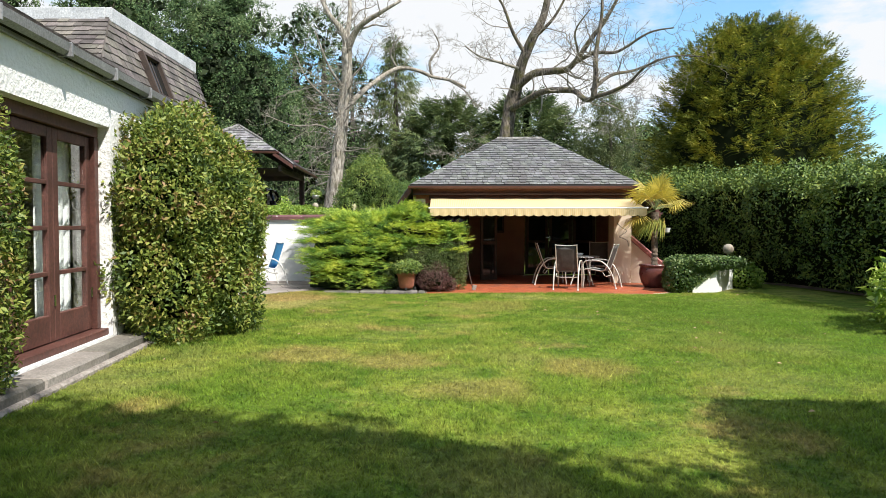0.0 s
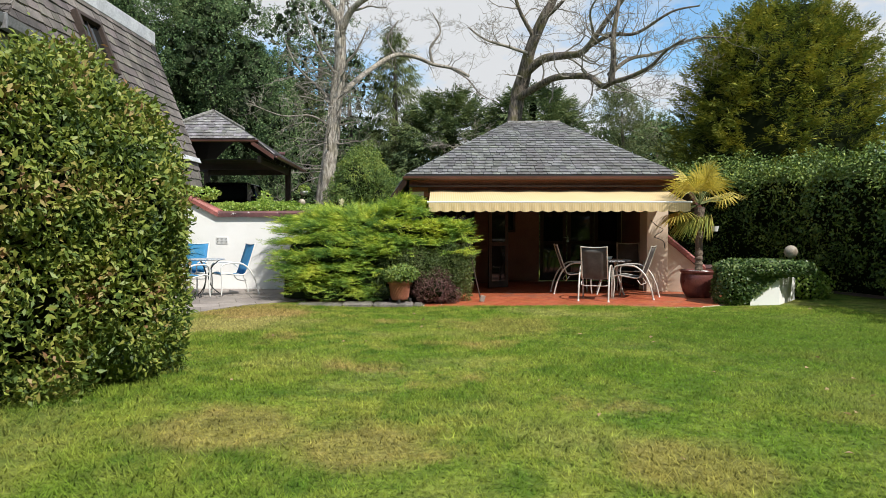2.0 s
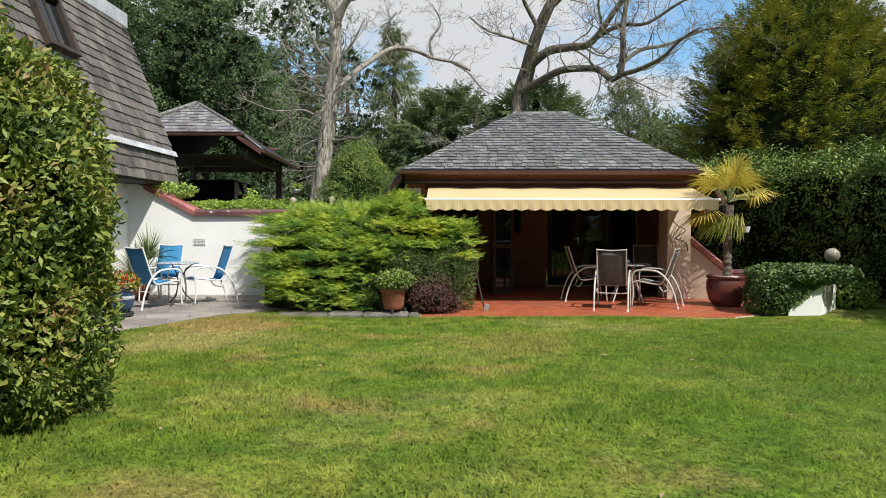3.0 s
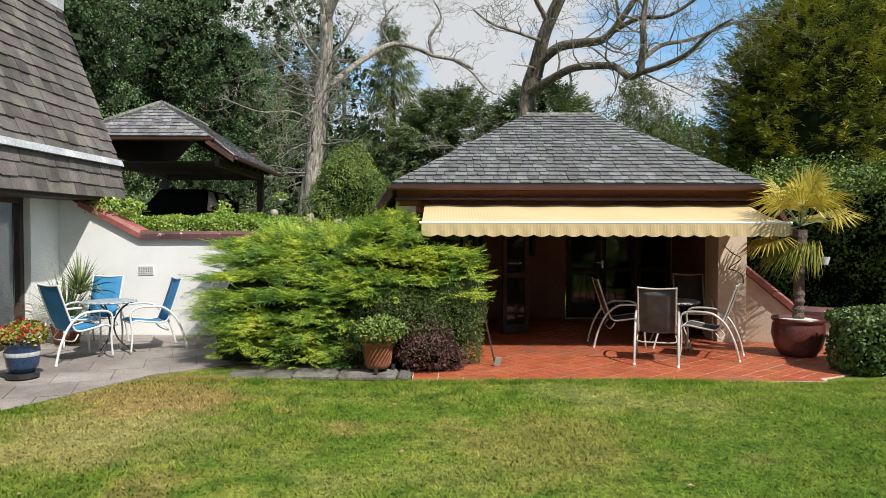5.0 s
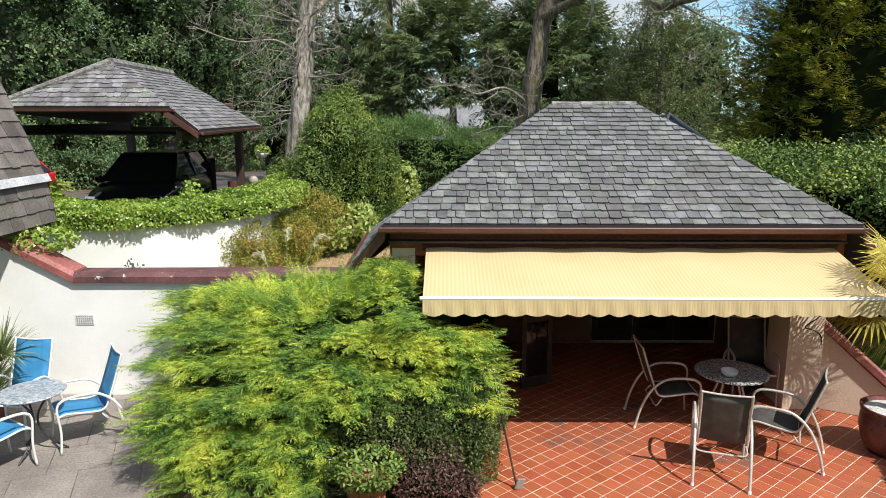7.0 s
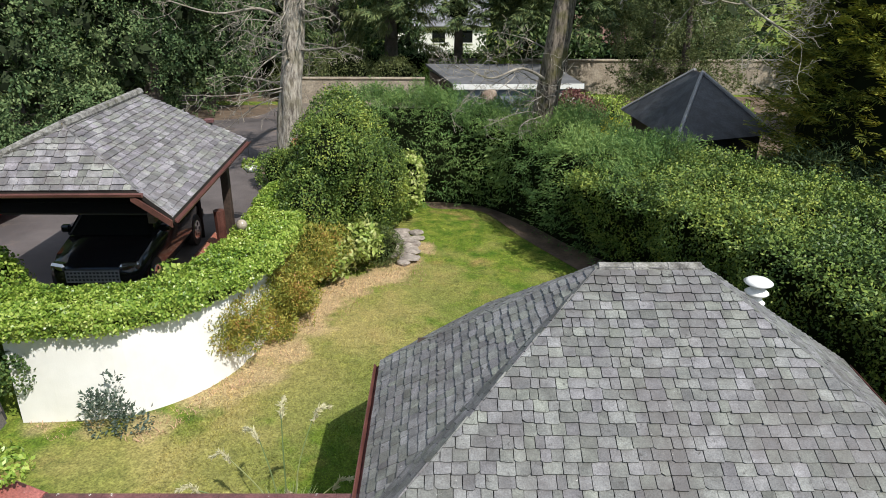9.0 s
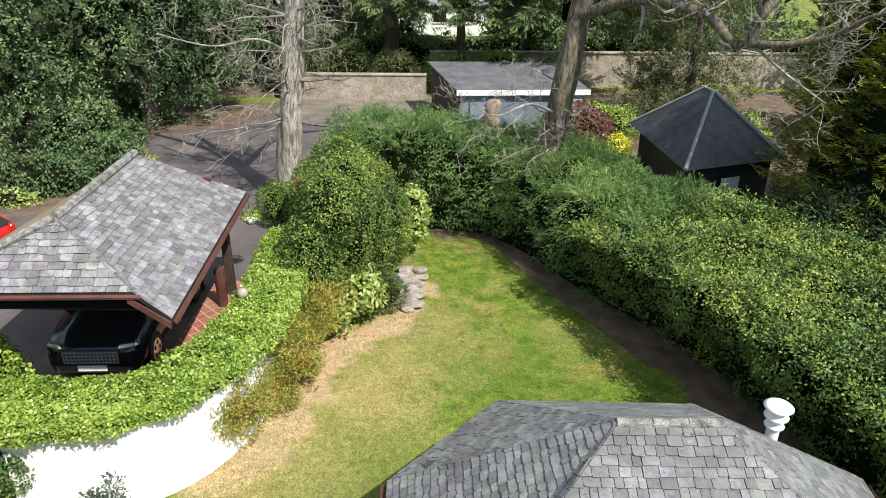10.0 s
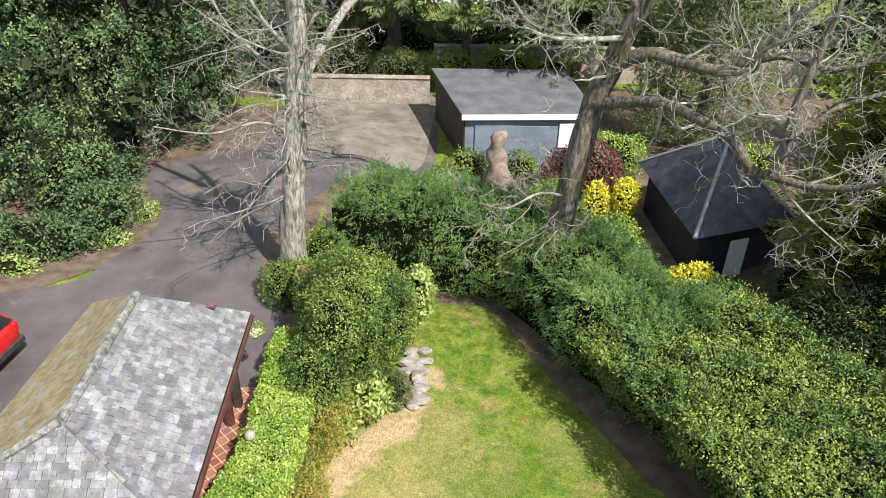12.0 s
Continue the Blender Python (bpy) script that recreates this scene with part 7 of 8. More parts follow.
shrub("dwarf_conifer", [((-2.05, 29.0, 0.35), (0.55, 0.5, 0.5))], 4000, 0.06, 0.02, F_COTON, "low dark dwarf conifer", "shrub", 0.6)
shrub("wall_shrub", [((-6.1, 21.55, 0.15), (0.30, 0.22, 0.34)), ((-5.75, 21.55, 0.08), (0.26, 0.2, 0.20)), ((-5.95, 21.58, 0.52), (0.10, 0.10, 0.34)), ((-6.3, 21.55, 0.42), (0.13, 0.12, 0.22))], 620, 0.085, 0.05, F_WALLSHRUB, "sparse grey-green shrub at the foot of the white wall", "shrub", 0.6, 0.4, 0.4, core=False)
shrub("dark_shrub", [((-5.4, 32.3, 1.5), (0.75, 0.8, 0.75)), ((-4.7, 32.0, 1.6), (0.7, 0.7, 0.8)), ((-4.5, 34.2, 1.3), (0.9, 0.8, 0.9))], 15000, 0.075, 0.04, F_GREEN, "dark shrub round the foot of the bare tree", "shrub", 0.4)
shrub("bank_shrub", [((-12.6, 36.2, 1.5), (1.2, 1.8, 1.0)), ((-13.8, 34.4, 1.5), (1.6, 0.8, 0.9)), ((-13.4, 40.2, 1.2), (0.7, 0.9, 0.6)), ((-16.5, 34.2, 2.2), (2.0, 1.2, 1.8)), ((-14.3, 38.5, 1.8), (1.4, 2.2, 1.6))], 22000, 0.14, 0.07, F_WOOD, "mixed green shrubs on the bank beside the drive", "shrub", 0.4, tuft=8)
shrub("copper_shrub", [((5.0, 41.2, 1.1), (1.6, 1.1, 1.3))], 9000, 0.13, 0.07, F_RED, "low copper-red leaved maple bush", "shrub", 0.4)
shrub("golden_shrub", [((6.25, 39.3, 0.9), (0.42, 0.42, 0.95)), ((5.2, 39.6, 0.6), (0.5, 0.5, 0.8)), ((3.2, 38.3, 0.6), (0.55, 0.5, 0.7))], 4200, 0.13, 0.08, F_YELLOW, "bright golden yellow shrub", "shrub", 0.4)
shrub("golden_shrub", [((7.1, 33.7, 0.75), (0.7, 0.55, 0.6))], 2600, 0.12, 0.08, F_YELLOW, "bright golden yellow shrub", "shrub", 0.4)
shrub("garden_shrub", [((5.3, 36.4, 0.6), (1.0, 0.9, 0.9)), ((3.6, 40.0, 0.5), (0.9, 0.7, 0.8)), ((6.6, 43.2, 0.9), (1.3, 0.9, 1.2)), ((12.6, 43, 0.6), (1.3, 1.0, 1.0))], 14000, 0.12, 0.06, F_IVY, "mixed light green garden shrubs beyond the hedge", "shrub", 0.4)
shrub("garden_shrub", [((0.2, 43.4, 0.3), (0.9, 0.6, 0.8)), ((-0.6, 41.6, 0.3), (0.9, 1.0, 0.8)), ((2.7, 43.5, 0.2), (0.8, 0.6, 0.7)), ((0.9, 39.2, 0.3), (1.2, 1.1, 0.8)), ((3.0, 37.6, 0.4), (1.1, 0.9, 0.8))], 12000, 0.12, 0.06, F_GREEN, "dark green bed planting before the garage", "shrub", 0.4, tuft=8)
shrub("garden_shrub", [((-0.2, 55.3, 0.9), (1.6, 0.8, 1.3)), ((2.8, 55.6, 1.0), (1.8, 0.8, 1.4)), ((5.4, 55.2, 0.8), (1.4, 0.8, 1.2))], 9000, 0.16, 0.08, F_IVY, "light green bushes along the boundary wall", "shrub", 0.4, tuft=8)
hedge("far_hedge", [(-14, 64), (-2, 65), (10, 66), (30, 66)], 1.2, -0.4, 1.7, 9000, 0.24, 0.12, F_WOOD, "dark garden hedge beyond the boundary wall", tuft=6)
shrub("yard_shrub", [((-9.3, 54.6, 1.2), (1.7, 1.1, 1.6)), ((-6.4, 54.9, 1.4), (1.8, 1.0, 1.7)), ((-3.6, 54.4, 1.0), (1.5, 0.9, 1.4))], 12000, 0.14, 0.06, F_WEEP, "pale green bushes behind the gravel yard", "shrub", 0.4, tuft=8)
shrub("clipped_ivy_mound", [((-8.9, 23.2, 1.85), (0.75, 0.8, 0.78))], 6000, 0.085, 0.07, F_IVY, "rounded ivy mound beside the carport", "shrub", 0.2)
shrub("ivy_plant", [((-5.25, 23.0, 1.98), (0.16, 0.16, 0.36))], 500, 0.09, 0.07, F_IVY, "ivy climbing the carport post", "ivy", 0.3, core=False)

shrub("bank_shrub", [((-14.4, 44.8, 0.8), (1.3, 1.4, 1.3)), ((-18.5, 33.2, 2.2), (2.2, 1.2, 1.9))], 16000, 0.15, 0.075, F_WOOD, "dark undergrowth below the boundary trees", "shrub", 0.4, tuft=8)
shrub("ground_cover", [((-12.2, 35.2, 1.05), (0.9, 0.5, 0.35)), ((-11.5, 37.2, 0.9), (0.5, 1.0, 0.4)), ((-14.6, 33.4, 1.1), (1.3, 0.4, 0.35))], 5000, 0.11, 0.06, F_LIME, "pale low ground cover along the drive edge", "shrub", 0.4, tuft=6)
shrub("dark_conifer", [((10.2, 30.5, 1.2), (1.3, 1.6, 1.6)), ((12.0, 28.5, 1.4), (1.6, 1.6, 1.8)), ((10.6, 33.6, 0.7), (0.9, 1.0, 0.9))], 15000, 0.16, 0.04, F_PINE, "low dark conifer behind the hedge", "shrub", 0.6, -0.1, tuft=9)

# white pier with ivy and a globe lamp
pier = thing("planter_pier", (5.7, 14.9, 0), "low white rendered pier overgrown with dark ivy", "planter")
part("pier_body", slab([(5.34, 14.75, 0.60), (5.85, 14.75, 0.60), (6.54, 15.58, 0.60), (6.03, 15.58, 0.60)], 0.75), M_WHITE, pier)
p_, d_ = ellipsoid_pts((5.68, 15.12, 0.63), (0.84, 0.5, 0.14), 6400, 0.1, 3, 1.0, 0.7)
p2, d2 = ellipsoid_pts((5.16, 14.98, 0.36), (0.34, 0.34, 0.41), 4200, 0.16, 3, 2.0, 0.75)
p3 = np.c_[5.28 + 0.62 * RNG.random(900) ** 1.3, 14.72 - 0.04 * RNG.random(900), np.zeros(900)]
p3[:, 2] = 0.60 - RNG.random(900) * (0.50 - 0.75 * (p3[:, 0] - 5.28)).clip(0.08)
d3 = np.tile([0.0, -1.0, -0.1], (900, 1))
part("ivy", leaf_mesh("pier_ivy", np.vstack([p_, p2, p3]), np.vstack([d_, d2, d3]), 0.055, 0.042, F_DARKIVY, 0.3), F_DARKIVY, pier, "dark glossy ivy")
# Near-black lumps under the ivy, coloured as the shade between its leaves.
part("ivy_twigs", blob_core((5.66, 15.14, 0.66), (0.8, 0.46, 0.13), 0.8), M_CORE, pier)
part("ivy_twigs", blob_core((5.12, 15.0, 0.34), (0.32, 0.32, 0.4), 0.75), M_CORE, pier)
shrub("low_ivy", [((6.85, 16.0, 0.2), (0.4, 0.5, 0.34))], 1800, 0.07, 0.05, F_IVY, "low ivy mound at the hedge foot", "ivy", 0.3)


def globe_lamp(x, y, z, base, label):
    g = thing("globe_lamp", (x, y, base), label, "lamp", "globe lamps of the garden")
    part("lamp_stem", tube([(x, y, base), (x, y, z - 0.09)], 0.03), M_BLACKIRON, g)
    part("globe", lathe([(0.0, -0.12), (0.05, -0.11), (0.095, -0.075), (0.118, -0.02), (0.118, 0.02), (0.095, 0.075), (0.05, 0.11), (0.0, 0.12)], (x, y, z)), glass_globe, g, smooth=True)
    part("bulb", lathe([(0.0, -0.05), (0.03, -0.02), (0.035, 0.02), (0.0, 0.05)], (x, y, z), 12), M_WHITEPAINT, g, smooth=True)


glass_globe = surface("smoked_globe", (0.26, 0.22, 0.17), (0.42, 0.37, 0.30), 6, 0.15, 0.0, 40)
globe_lamp(6.36, 15.4, 0.91, 0.56, "smoked glass globe lamp on the white pier")
globe_lamp(-4.72, 25.6, 2.15, 1.2, "pale glass globe lamp above the ivy")

# stones at the lawn corner
rs = thing("rock_edging", (-1.25, 29.8, -0.1), "pale weathered stones at the border corner", "rocks")
rng = random.Random(3)
for i in range(16):
    bm = bmesh.new()
    bmesh.ops.create_icosphere(bm, subdivisions=2, radius=1)
    sx, sy, sz = rng.uniform(0.16, 0.30), rng.uniform(0.14, 0.24), rng.uniform(0.06, 0.11)
    for v in bm.verts:
        k = 1 + 0.25 * math.sin(v.co.x * 4 + i) * math.sin(v.co.y * 5 + i * 2)
        v.co = Vector((-1.5 + 0.28 * math.sin(i * 2.2) + v.co.x * sx * k, 28.9 + i * 0.15 + v.co.y * sy * k, -0.10 + 0.05 * (i % 3) + v.co.z * sz * k))
    part("stone", bm, M_ROCK, rs)

# ornamental grass plumes behind the garden wall
og = thing("pampas_grass", (-2.45, 18.6, 0), "tall ornamental grass with cream plumes", "grass")
rng = random.Random(12)
bm = bmesh.new()
plume_p, plume_d, body = [], [], bmesh.new()
for a, lean, ln in ((3.4, 0.95, 1.15), (3.0, 0.62, 1.35), (2.6, 0.28, 1.6), (1.6, 0.16, 1.95), (0.7, 0.42, 1.85), (0.1, 0.55, 0.95), (-1.2, 0.3, 1.2), (4.0, 0.7, 0.85)):
    way = Vector((math.cos(a), math.sin(a), 0))
    foot = Vector((-2.45, 18.9, -0.05)) + way * 0.08
    top = foot + way * lean + Vector((0, 0, ln))
    tube(curve_pts([foot, foot + way * lean * 0.32 + Vector((0, 0, ln * 0.6)), top], 5), 0.013, 0.007, 4, bm)
    droop = curve_pts([top - Vector((0, 0, 0.06)), top + way * 0.10 + Vector((0, 0, 0.10)), top + way * 0.24 + Vector((0, 0, 0.02 + 0.12 * rng.random()))], 8)
    tube(droop, 0.017, 0.004, 5, body)
    for k in range(170):
        f = rng.random() * (len(droop) - 1.01)
        q = droop[int(f)].lerp(droop[int(f) + 1], f % 1)
        d = (droop[int(f) + 1] - droop[int(f)]).normalized()
        plume_p.append(tuple(q))
        plume_d.append((d.x + rng.gauss(0, 0.3), d.y + rng.gauss(0, 0.3), d.z - 0.35 + rng.gauss(0, 0.2)))
part("stems", bm, F_CORDYLINE, og)
part("plume_heads", body, F_PLUME, og)
part("plumes", leaf_mesh("plumes", np.array(plume_p), unit(np.array(plume_d)), 0.08, 0.016, F_PLUME, 0.85), F_PLUME, og)


def blades(n, at, ln, spread, w, seed, up=0.6):
    """Arching blades from one point, as an array of quads, three to a blade."""
    r = np.random.default_rng(seed)
    a = r.uniform(0, 2 * np.pi, n)
    s = r.uniform(0.1, 1, n) * spread
    L = ln * r.uniform(0.6, 1.1, n)
    d = np.c_[np.cos(a) * s, np.sin(a) * s, np.ones(n) * up]
    d = unit(d)
    sd = np.c_[-np.sin(a), np.cos(a), np.zeros(n)]
    out = []
    pts = [np.array(at) + d * (L * t)[:, None] - np.c_[np.zeros(n), np.zeros(n), L * 0.45 * t ** 2.2 * s] for t in (0.0, 0.4, 0.75, 1.0)]
    for i in range(3):
        w0, w1 = w * (1, 0.9, 0.6)[i], w * (0.9, 0.6, 0.06)[i]
        out.append(np.stack([pts[i] - sd * w0 / 2, pts[i] + sd * w0 / 2, pts[i + 1] + sd * w1 / 2, pts[i + 1] - sd * w1 / 2], 1))
    return np.concatenate(out)


tagged(part("leaves", quads_mesh("grass_leaves", blades(420, (-2.45, 18.9, -0.05), 0.95, 1.0, 0.020, 5), F_CORDYLINE), None, og))

# ---- furniture ----
def sling_chair(metal, cloth, label, group):
    """An outdoor chair with a tubular metal body and a stretched cloth seat and back; its front is +y."""
    ch = thing("garden_chair", (0, 0, 0), label, "chair", group)
    w = 0.235
    bm = bmesh.new()
    nseg = 8
    def cloth_strip(prof, width):
        b = bmesh.new()
        rows = []
        for y, z in prof:
            rows.append([b.verts.new((x * width, y, z - 0.018 * (1 - x * x))) for x in (-1, -0.5, 0, 0.5, 1)])
        for r0_, r1_ in zip(rows, rows[1:]):
            for k in range(4):
                b.faces.new((r0_[k], r0_[k + 1], r1_[k + 1], r1_[k]))
        geo_ = bmesh.ops.extrude_face_region(b, geom=b.faces[:])
        for v in [q for q in geo_["geom"] if isinstance(q, bmesh.types.BMVert)]:
            v.co += Vector((0, 0.004, -0.006))
        bmesh.ops.recalc_face_normals(b, faces=b.faces[:])
        return b
    seat_prof = [(0.27, 0.43), (0.2, 0.445), (0.05, 0.42), (-0.1, 0.40), (-0.2, 0.41)]
    back_prof = [(-0.205, 0.42), (-0.26, 0.55), (-0.32, 0.72), (-0.38, 0.90), (-0.41, 1.0)]
    bm.free()
    part("seat", cloth_strip(seat_prof, w - 0.015), cloth, ch, smooth=True)
    part("backrest", cloth_strip(back_prof, w - 0.015), cloth, ch, smooth=True)
    for s in (-1, 1):
        x = s * w
        part("side_rail", tube(curve_pts([(x, 0.29, 0.41), (x, 0.2, 0.44), (x, 0.0, 0.41), (x, -0.18, 0.405), (x, -0.26, 0.55), (x, -0.38, 0.9), (x, -0.415, 1.01)], 4), 0.0125), metal, ch, smooth=True)
        xa = s * (w + 0.035)
        part("arm_and_rear_leg", tube(curve_pts([(xa, 0.27, 0.585), (xa, 0.20, 0.625), (xa, 0.04, 0.635), (xa, -0.14, 0.61), (xa, -0.30, 0.47), (xa, -0.41, 0.24), (xa, -0.47, 0.0)], 5), 0.016), metal, ch, smooth=True)
        part("front_leg", tube(curve_pts([(xa, 0.27, 0.585), (xa, 0.29, 0.50), (xa, 0.27, 0.25), (xa, 0.29, 0.0)], 4), 0.0135), metal, ch, smooth=True)
        part("foot_cap", tube([(xa, -0.47, 0.0), (xa, -0.463, 0.03)], 0.019), M_WHITEPAINT, ch)
    part("front_bar", tube([(-w, 0.28, 0.415), (w, 0.28, 0.415)], 0.011), metal, ch)
    part("top_bar", tube(curve_pts([(-w, -0.415, 1.0), (0, -0.405, 0.985), (w, -0.415, 1.0)], 4), 0.011), metal, ch)
    part("stretcher", tube(curve_pts([(-w, -0.16, 0.36), (-w, -0.22, 0.28), (0, -0.22, 0.27), (w, -0.22, 0.28), (w, -0.16, 0.36)], 4), 0.009), metal, ch)
    return ch


grey = sling_chair(M_STEEL, M_SLING, "silver tube garden chair with dark mesh seat and back", "chairs round the patio table")
seats = [(2.86, 15.74, -18), (2.70, 16.95, -92), (3.62, 16.05, 62), (4.0, 17.65, 170)]
grey.matrix_basis = pose(seats[0][0], seats[0][1], 0.0, 0, 0, seats[0][2])
for x, y, r in seats[1:]:
    copy_thing(grey, pose(x, y, 0.0, 0, 0, r))
blue = sling_chair(M_WHITEPAINT, M_BLUE, "white tube garden chair with blue canvas seat and back", "chairs round the mosaic table")
seats = [(-4.80, 15.58, -32), (-5.12, 16.55, 176), (-4.22, 16.3, 128)]
blue.matrix_basis = pose(seats[0][0], seats[0][1], 0.03, 0, 0, seats[0][2])
for x, y, r in seats[1:]:
    copy_thing(blue, pose(x, y, 0.03, 0, 0, r))

tb = thing("patio_table", (3.38, 16.8, 0), "round dark metal patio table", "table")
part("tabletop", lathe([(0.0, 0.66), (0.40, 0.66), (0.42, 0.67), (0.42, 0.685), (0.4, 0.695), (0.0, 0.695)], (3.38, 16.8, 0), 40), M_PEBBLETOP, tb, "black and white pebble-patterned top")
for k in range(4):
    a = k * math.pi / 2 + 0.6
    part("leg", tube(curve_pts([(3.38 + 0.12 * math.cos(a), 16.8 + 0.12 * math.sin(a), 0.66), (3.38 + 0.2 * math.cos(a), 16.8 + 0.2 * math.sin(a), 0.4), (3.38 + 0.38 * math.cos(a), 16.8 + 0.38 * math.sin(a), 0.0)], 4), 0.014), M_STEEL, tb)
bowl = thing("white_bowl", (3.28, 16.62, 0.695), "small white china bowl on the patio table", "bowl")
part("bowl", lathe([(0.0, 0.0), (0.05, 0.0), (0.085, 0.03), (0.10, 0.075), (0.09, 0.075), (0.075, 0.035), (0.0, 0.012)], (3.28, 16.62, 0.696), 24), M_WHITEPAINT, bowl, smooth=True)
mb = thing("mosaic_table", (-4.58, 15.98, 0.03), "small round blue and white mosaic table on scrolled iron legs", "table")
part("tabletop", lathe([(0.0, 0.70), (0.33, 0.70), (0.345, 0.712), (0.33, 0.725), (0.0, 0.725)], (-4.58, 15.98, 0.03), 40), M_MOSAIC, mb)
for k in range(3):
    a = k * 2.094 + 0.4
    ca, sa = math.cos(a), math.sin(a)
    part("leg", tube(curve_pts([(-4.58 + 0.24 * ca, 15.98 + 0.24 * sa, 0.73), (-4.58 + 0.10 * ca, 15.98 + 0.10 * sa, 0.60), (-4.58 + 0.03 * ca, 15.98 + 0.03 * sa, 0.42), (-4.58 + 0.10 * ca, 15.98 + 0.10 * sa, 0.2), (-4.58 + 0.30 * ca, 15.98 + 0.30 * sa, 0.03)], 5), 0.011), M_BLACKIRON, mb)


def potted(name, x, y, z, profile, material, label, smooth=True):
    r = thing(name, (x, y, z), label, "plant pot")
    part("pot", lathe(profile, (x, y, z), 36), material, r, smooth=smooth)
    return r


pp = potted("potted_palm", 4.93, 16.1, 0.0, [(0.0, 0.0), (0.22, 0.0), (0.30, 0.12), (0.345, 0.30), (0.335, 0.44), (0.315, 0.47), (0.345, 0.49), (0.35, 0.53), (0.32, 0.53), (0.30, 0.48), (0.0, 0.48)], M_GLAZEDPOT, "fan palm in a big oxblood glazed pot")
part("pebbles", lathe([(0.0, 0.52), (0.18, 0.515), (0.31, 0.49)], (4.93, 16.1, 0.0)), M_PEBBLE, pp)
bm = bmesh.new()
prof = []
for i in range(26):
    prof.append((0.066 + 0.012 * (i % 2) + 0.006 * math.sin(i * 2.7) + 0.02 * (i > 20), 0.5 + i * 0.05))
part("trunk", lathe(prof, (4.93, 16.1, 0.0), 14), M_PALMTRUNK, pp)
fq = []
stem = bmesh.new()
rng = random.Random(6)
for k in range(17):
    a = k * 2.4
    el = (1.3, 0.95, 0.6, 0.25, -0.3)[k % 5] + rng.uniform(-0.12, 0.12)
    d = Vector((math.cos(a) * math.cos(el), math.sin(a) * math.cos(el), math.sin(el)))
    base = Vector((4.93, 16.1, 1.80))
    ln = rng.uniform(0.42, 0.6)
    hubp = base + d * ln - Vector((0, 0, 0.06))
    tube([base, base + d * ln * 0.5, hubp], 0.010, 0.007, 4, stem)
    side = d.cross(Vector((0, 0, 1))).normalized()
    up = side.cross(d)
    for j in range(24):
        th = (j - 11.5) / 11.5 * 2.0
        w = (d * math.cos(th) + side * math.sin(th)).normalized()
        L = rng.uniform(0.48, 0.58) * (1 - 0.12 * abs(th))
        mid = hubp + w * L * 0.55 + up * 0.02
        tip = hubp + w * L - Vector((0, 0, 0.10 + 0.06 * rng.random())) * (0.6 + 0.4 * abs(math.sin(th)))
        s2 = w.cross(up).normalized() * 0.015
        fq.append([tuple(hubp), tuple(mid + s2), tuple(tip), tuple(mid - s2)])
part("petioles", stem, F_CORDYLINE, pp)
part("fronds", quads_mesh("fan_fronds", np.array(fq), F_PALM), None, pp)
dead = []
for j in range(220):
    a, t = rng.uniform(3.0, 5.2), rng.random()
    p0 = Vector((4.93 + 0.3 * math.cos(a), 16.1 + 0.3 * math.sin(a), 1.62 - 0.1 * rng.random()))
    p1 = p0 + Vector((math.cos(a) * rng.uniform(0, 0.3) - 0.1, math.sin(a) * rng.uniform(-0.1, 0.2), -rng.uniform(0.15, 0.5)))
    s = Vector((0.008, 0.004, 0))
    dead.append([tuple(p0), tuple(p0.lerp(p1, 0.5) + s), tuple(p1), tuple(p0.lerp(p1, 0.5) - s)])
part("dead_fronds", quads_mesh("dead_fronds", np.array(dead), F_BERBERIS), None, pp, "withered brown hanging fronds")
wp = thing("small_hanging_pot", (5.12, 15.9, 1.3), "small white pot hanging from the palm", "plant pot")
part("bowl", lathe([(0.0, 0.0), (0.05, 0.0), (0.075, 0.1), (0.06, 0.1)], (5.14, 15.86, 1.28), 16), M_WHITEPAINT, wp)
part("hook", tube([(5.12, 15.9, 1.36), (5.05, 16.0, 1.45)], 0.006, sides=5), M_BLACKIRON, wp)

tp = potted("terracotta_pot", -0.78, 14.70, 0.075, [(0.0, 0.03), (0.13, 0.03), (0.15, 0.06), (0.185, 0.30), (0.21, 0.31), (0.21, 0.37), (0.18, 0.37), (0.17, 0.33), (0.0, 0.33)], M_TERRACOTTA, "spiral-ribbed terracotta pot of pale green leaves")
for k in range(22):
    a = k * 2 * math.pi / 22
    part("rib", tube([(-0.78 + math.cos(a + t * 0.9) * (0.152 + 0.033 * t), 14.70 + math.sin(a + t * 0.9) * (0.152 + 0.033 * t), 0.15 + 0.24 * t) for t in (0, 0.25, 0.5, 0.75, 1)], 0.008, sides=4), M_TERRACOTTA, tp)
p_, d_ = ellipsoid_pts((-0.78, 14.70, 0.53), (0.30, 0.26, 0.15), 1700, 0.2, 4)
part("leaves", leaf_mesh("pot_leaves", p_, d_, 0.05, 0.03, F_GREEN, 0.4), F_GREEN, tp)
for a in (0.5, 2.6, 4.7):
    part("castor", tube([(-0.78 + 0.2 * math.cos(a), 14.70 + 0.2 * math.sin(a), 0.066), (-0.78 + 0.2 * math.cos(a), 14.70 + 0.2 * math.sin(a), 0.12)], 0.025), M_BLACKIRON, tp)
bp = potted("blue_pot", -4.84, 14.4, 0.04, [(0.0, 0.06), (0.12, 0.06), (0.165, 0.14), (0.185, 0.28), (0.175, 0.37), (0.195, 0.39), (0.195, 0.42), (0.17, 0.42), (0.0, 0.38)], M_BLUEPOT, "dark blue glazed pot with red and orange flowers")
part("pot_stand", lathe([(0.0, 0.0), (0.17, 0.0), (0.17, 0.05), (0.0, 0.055)], (-4.84, 14.4, 0.04)), M_BLACKIRON, bp)
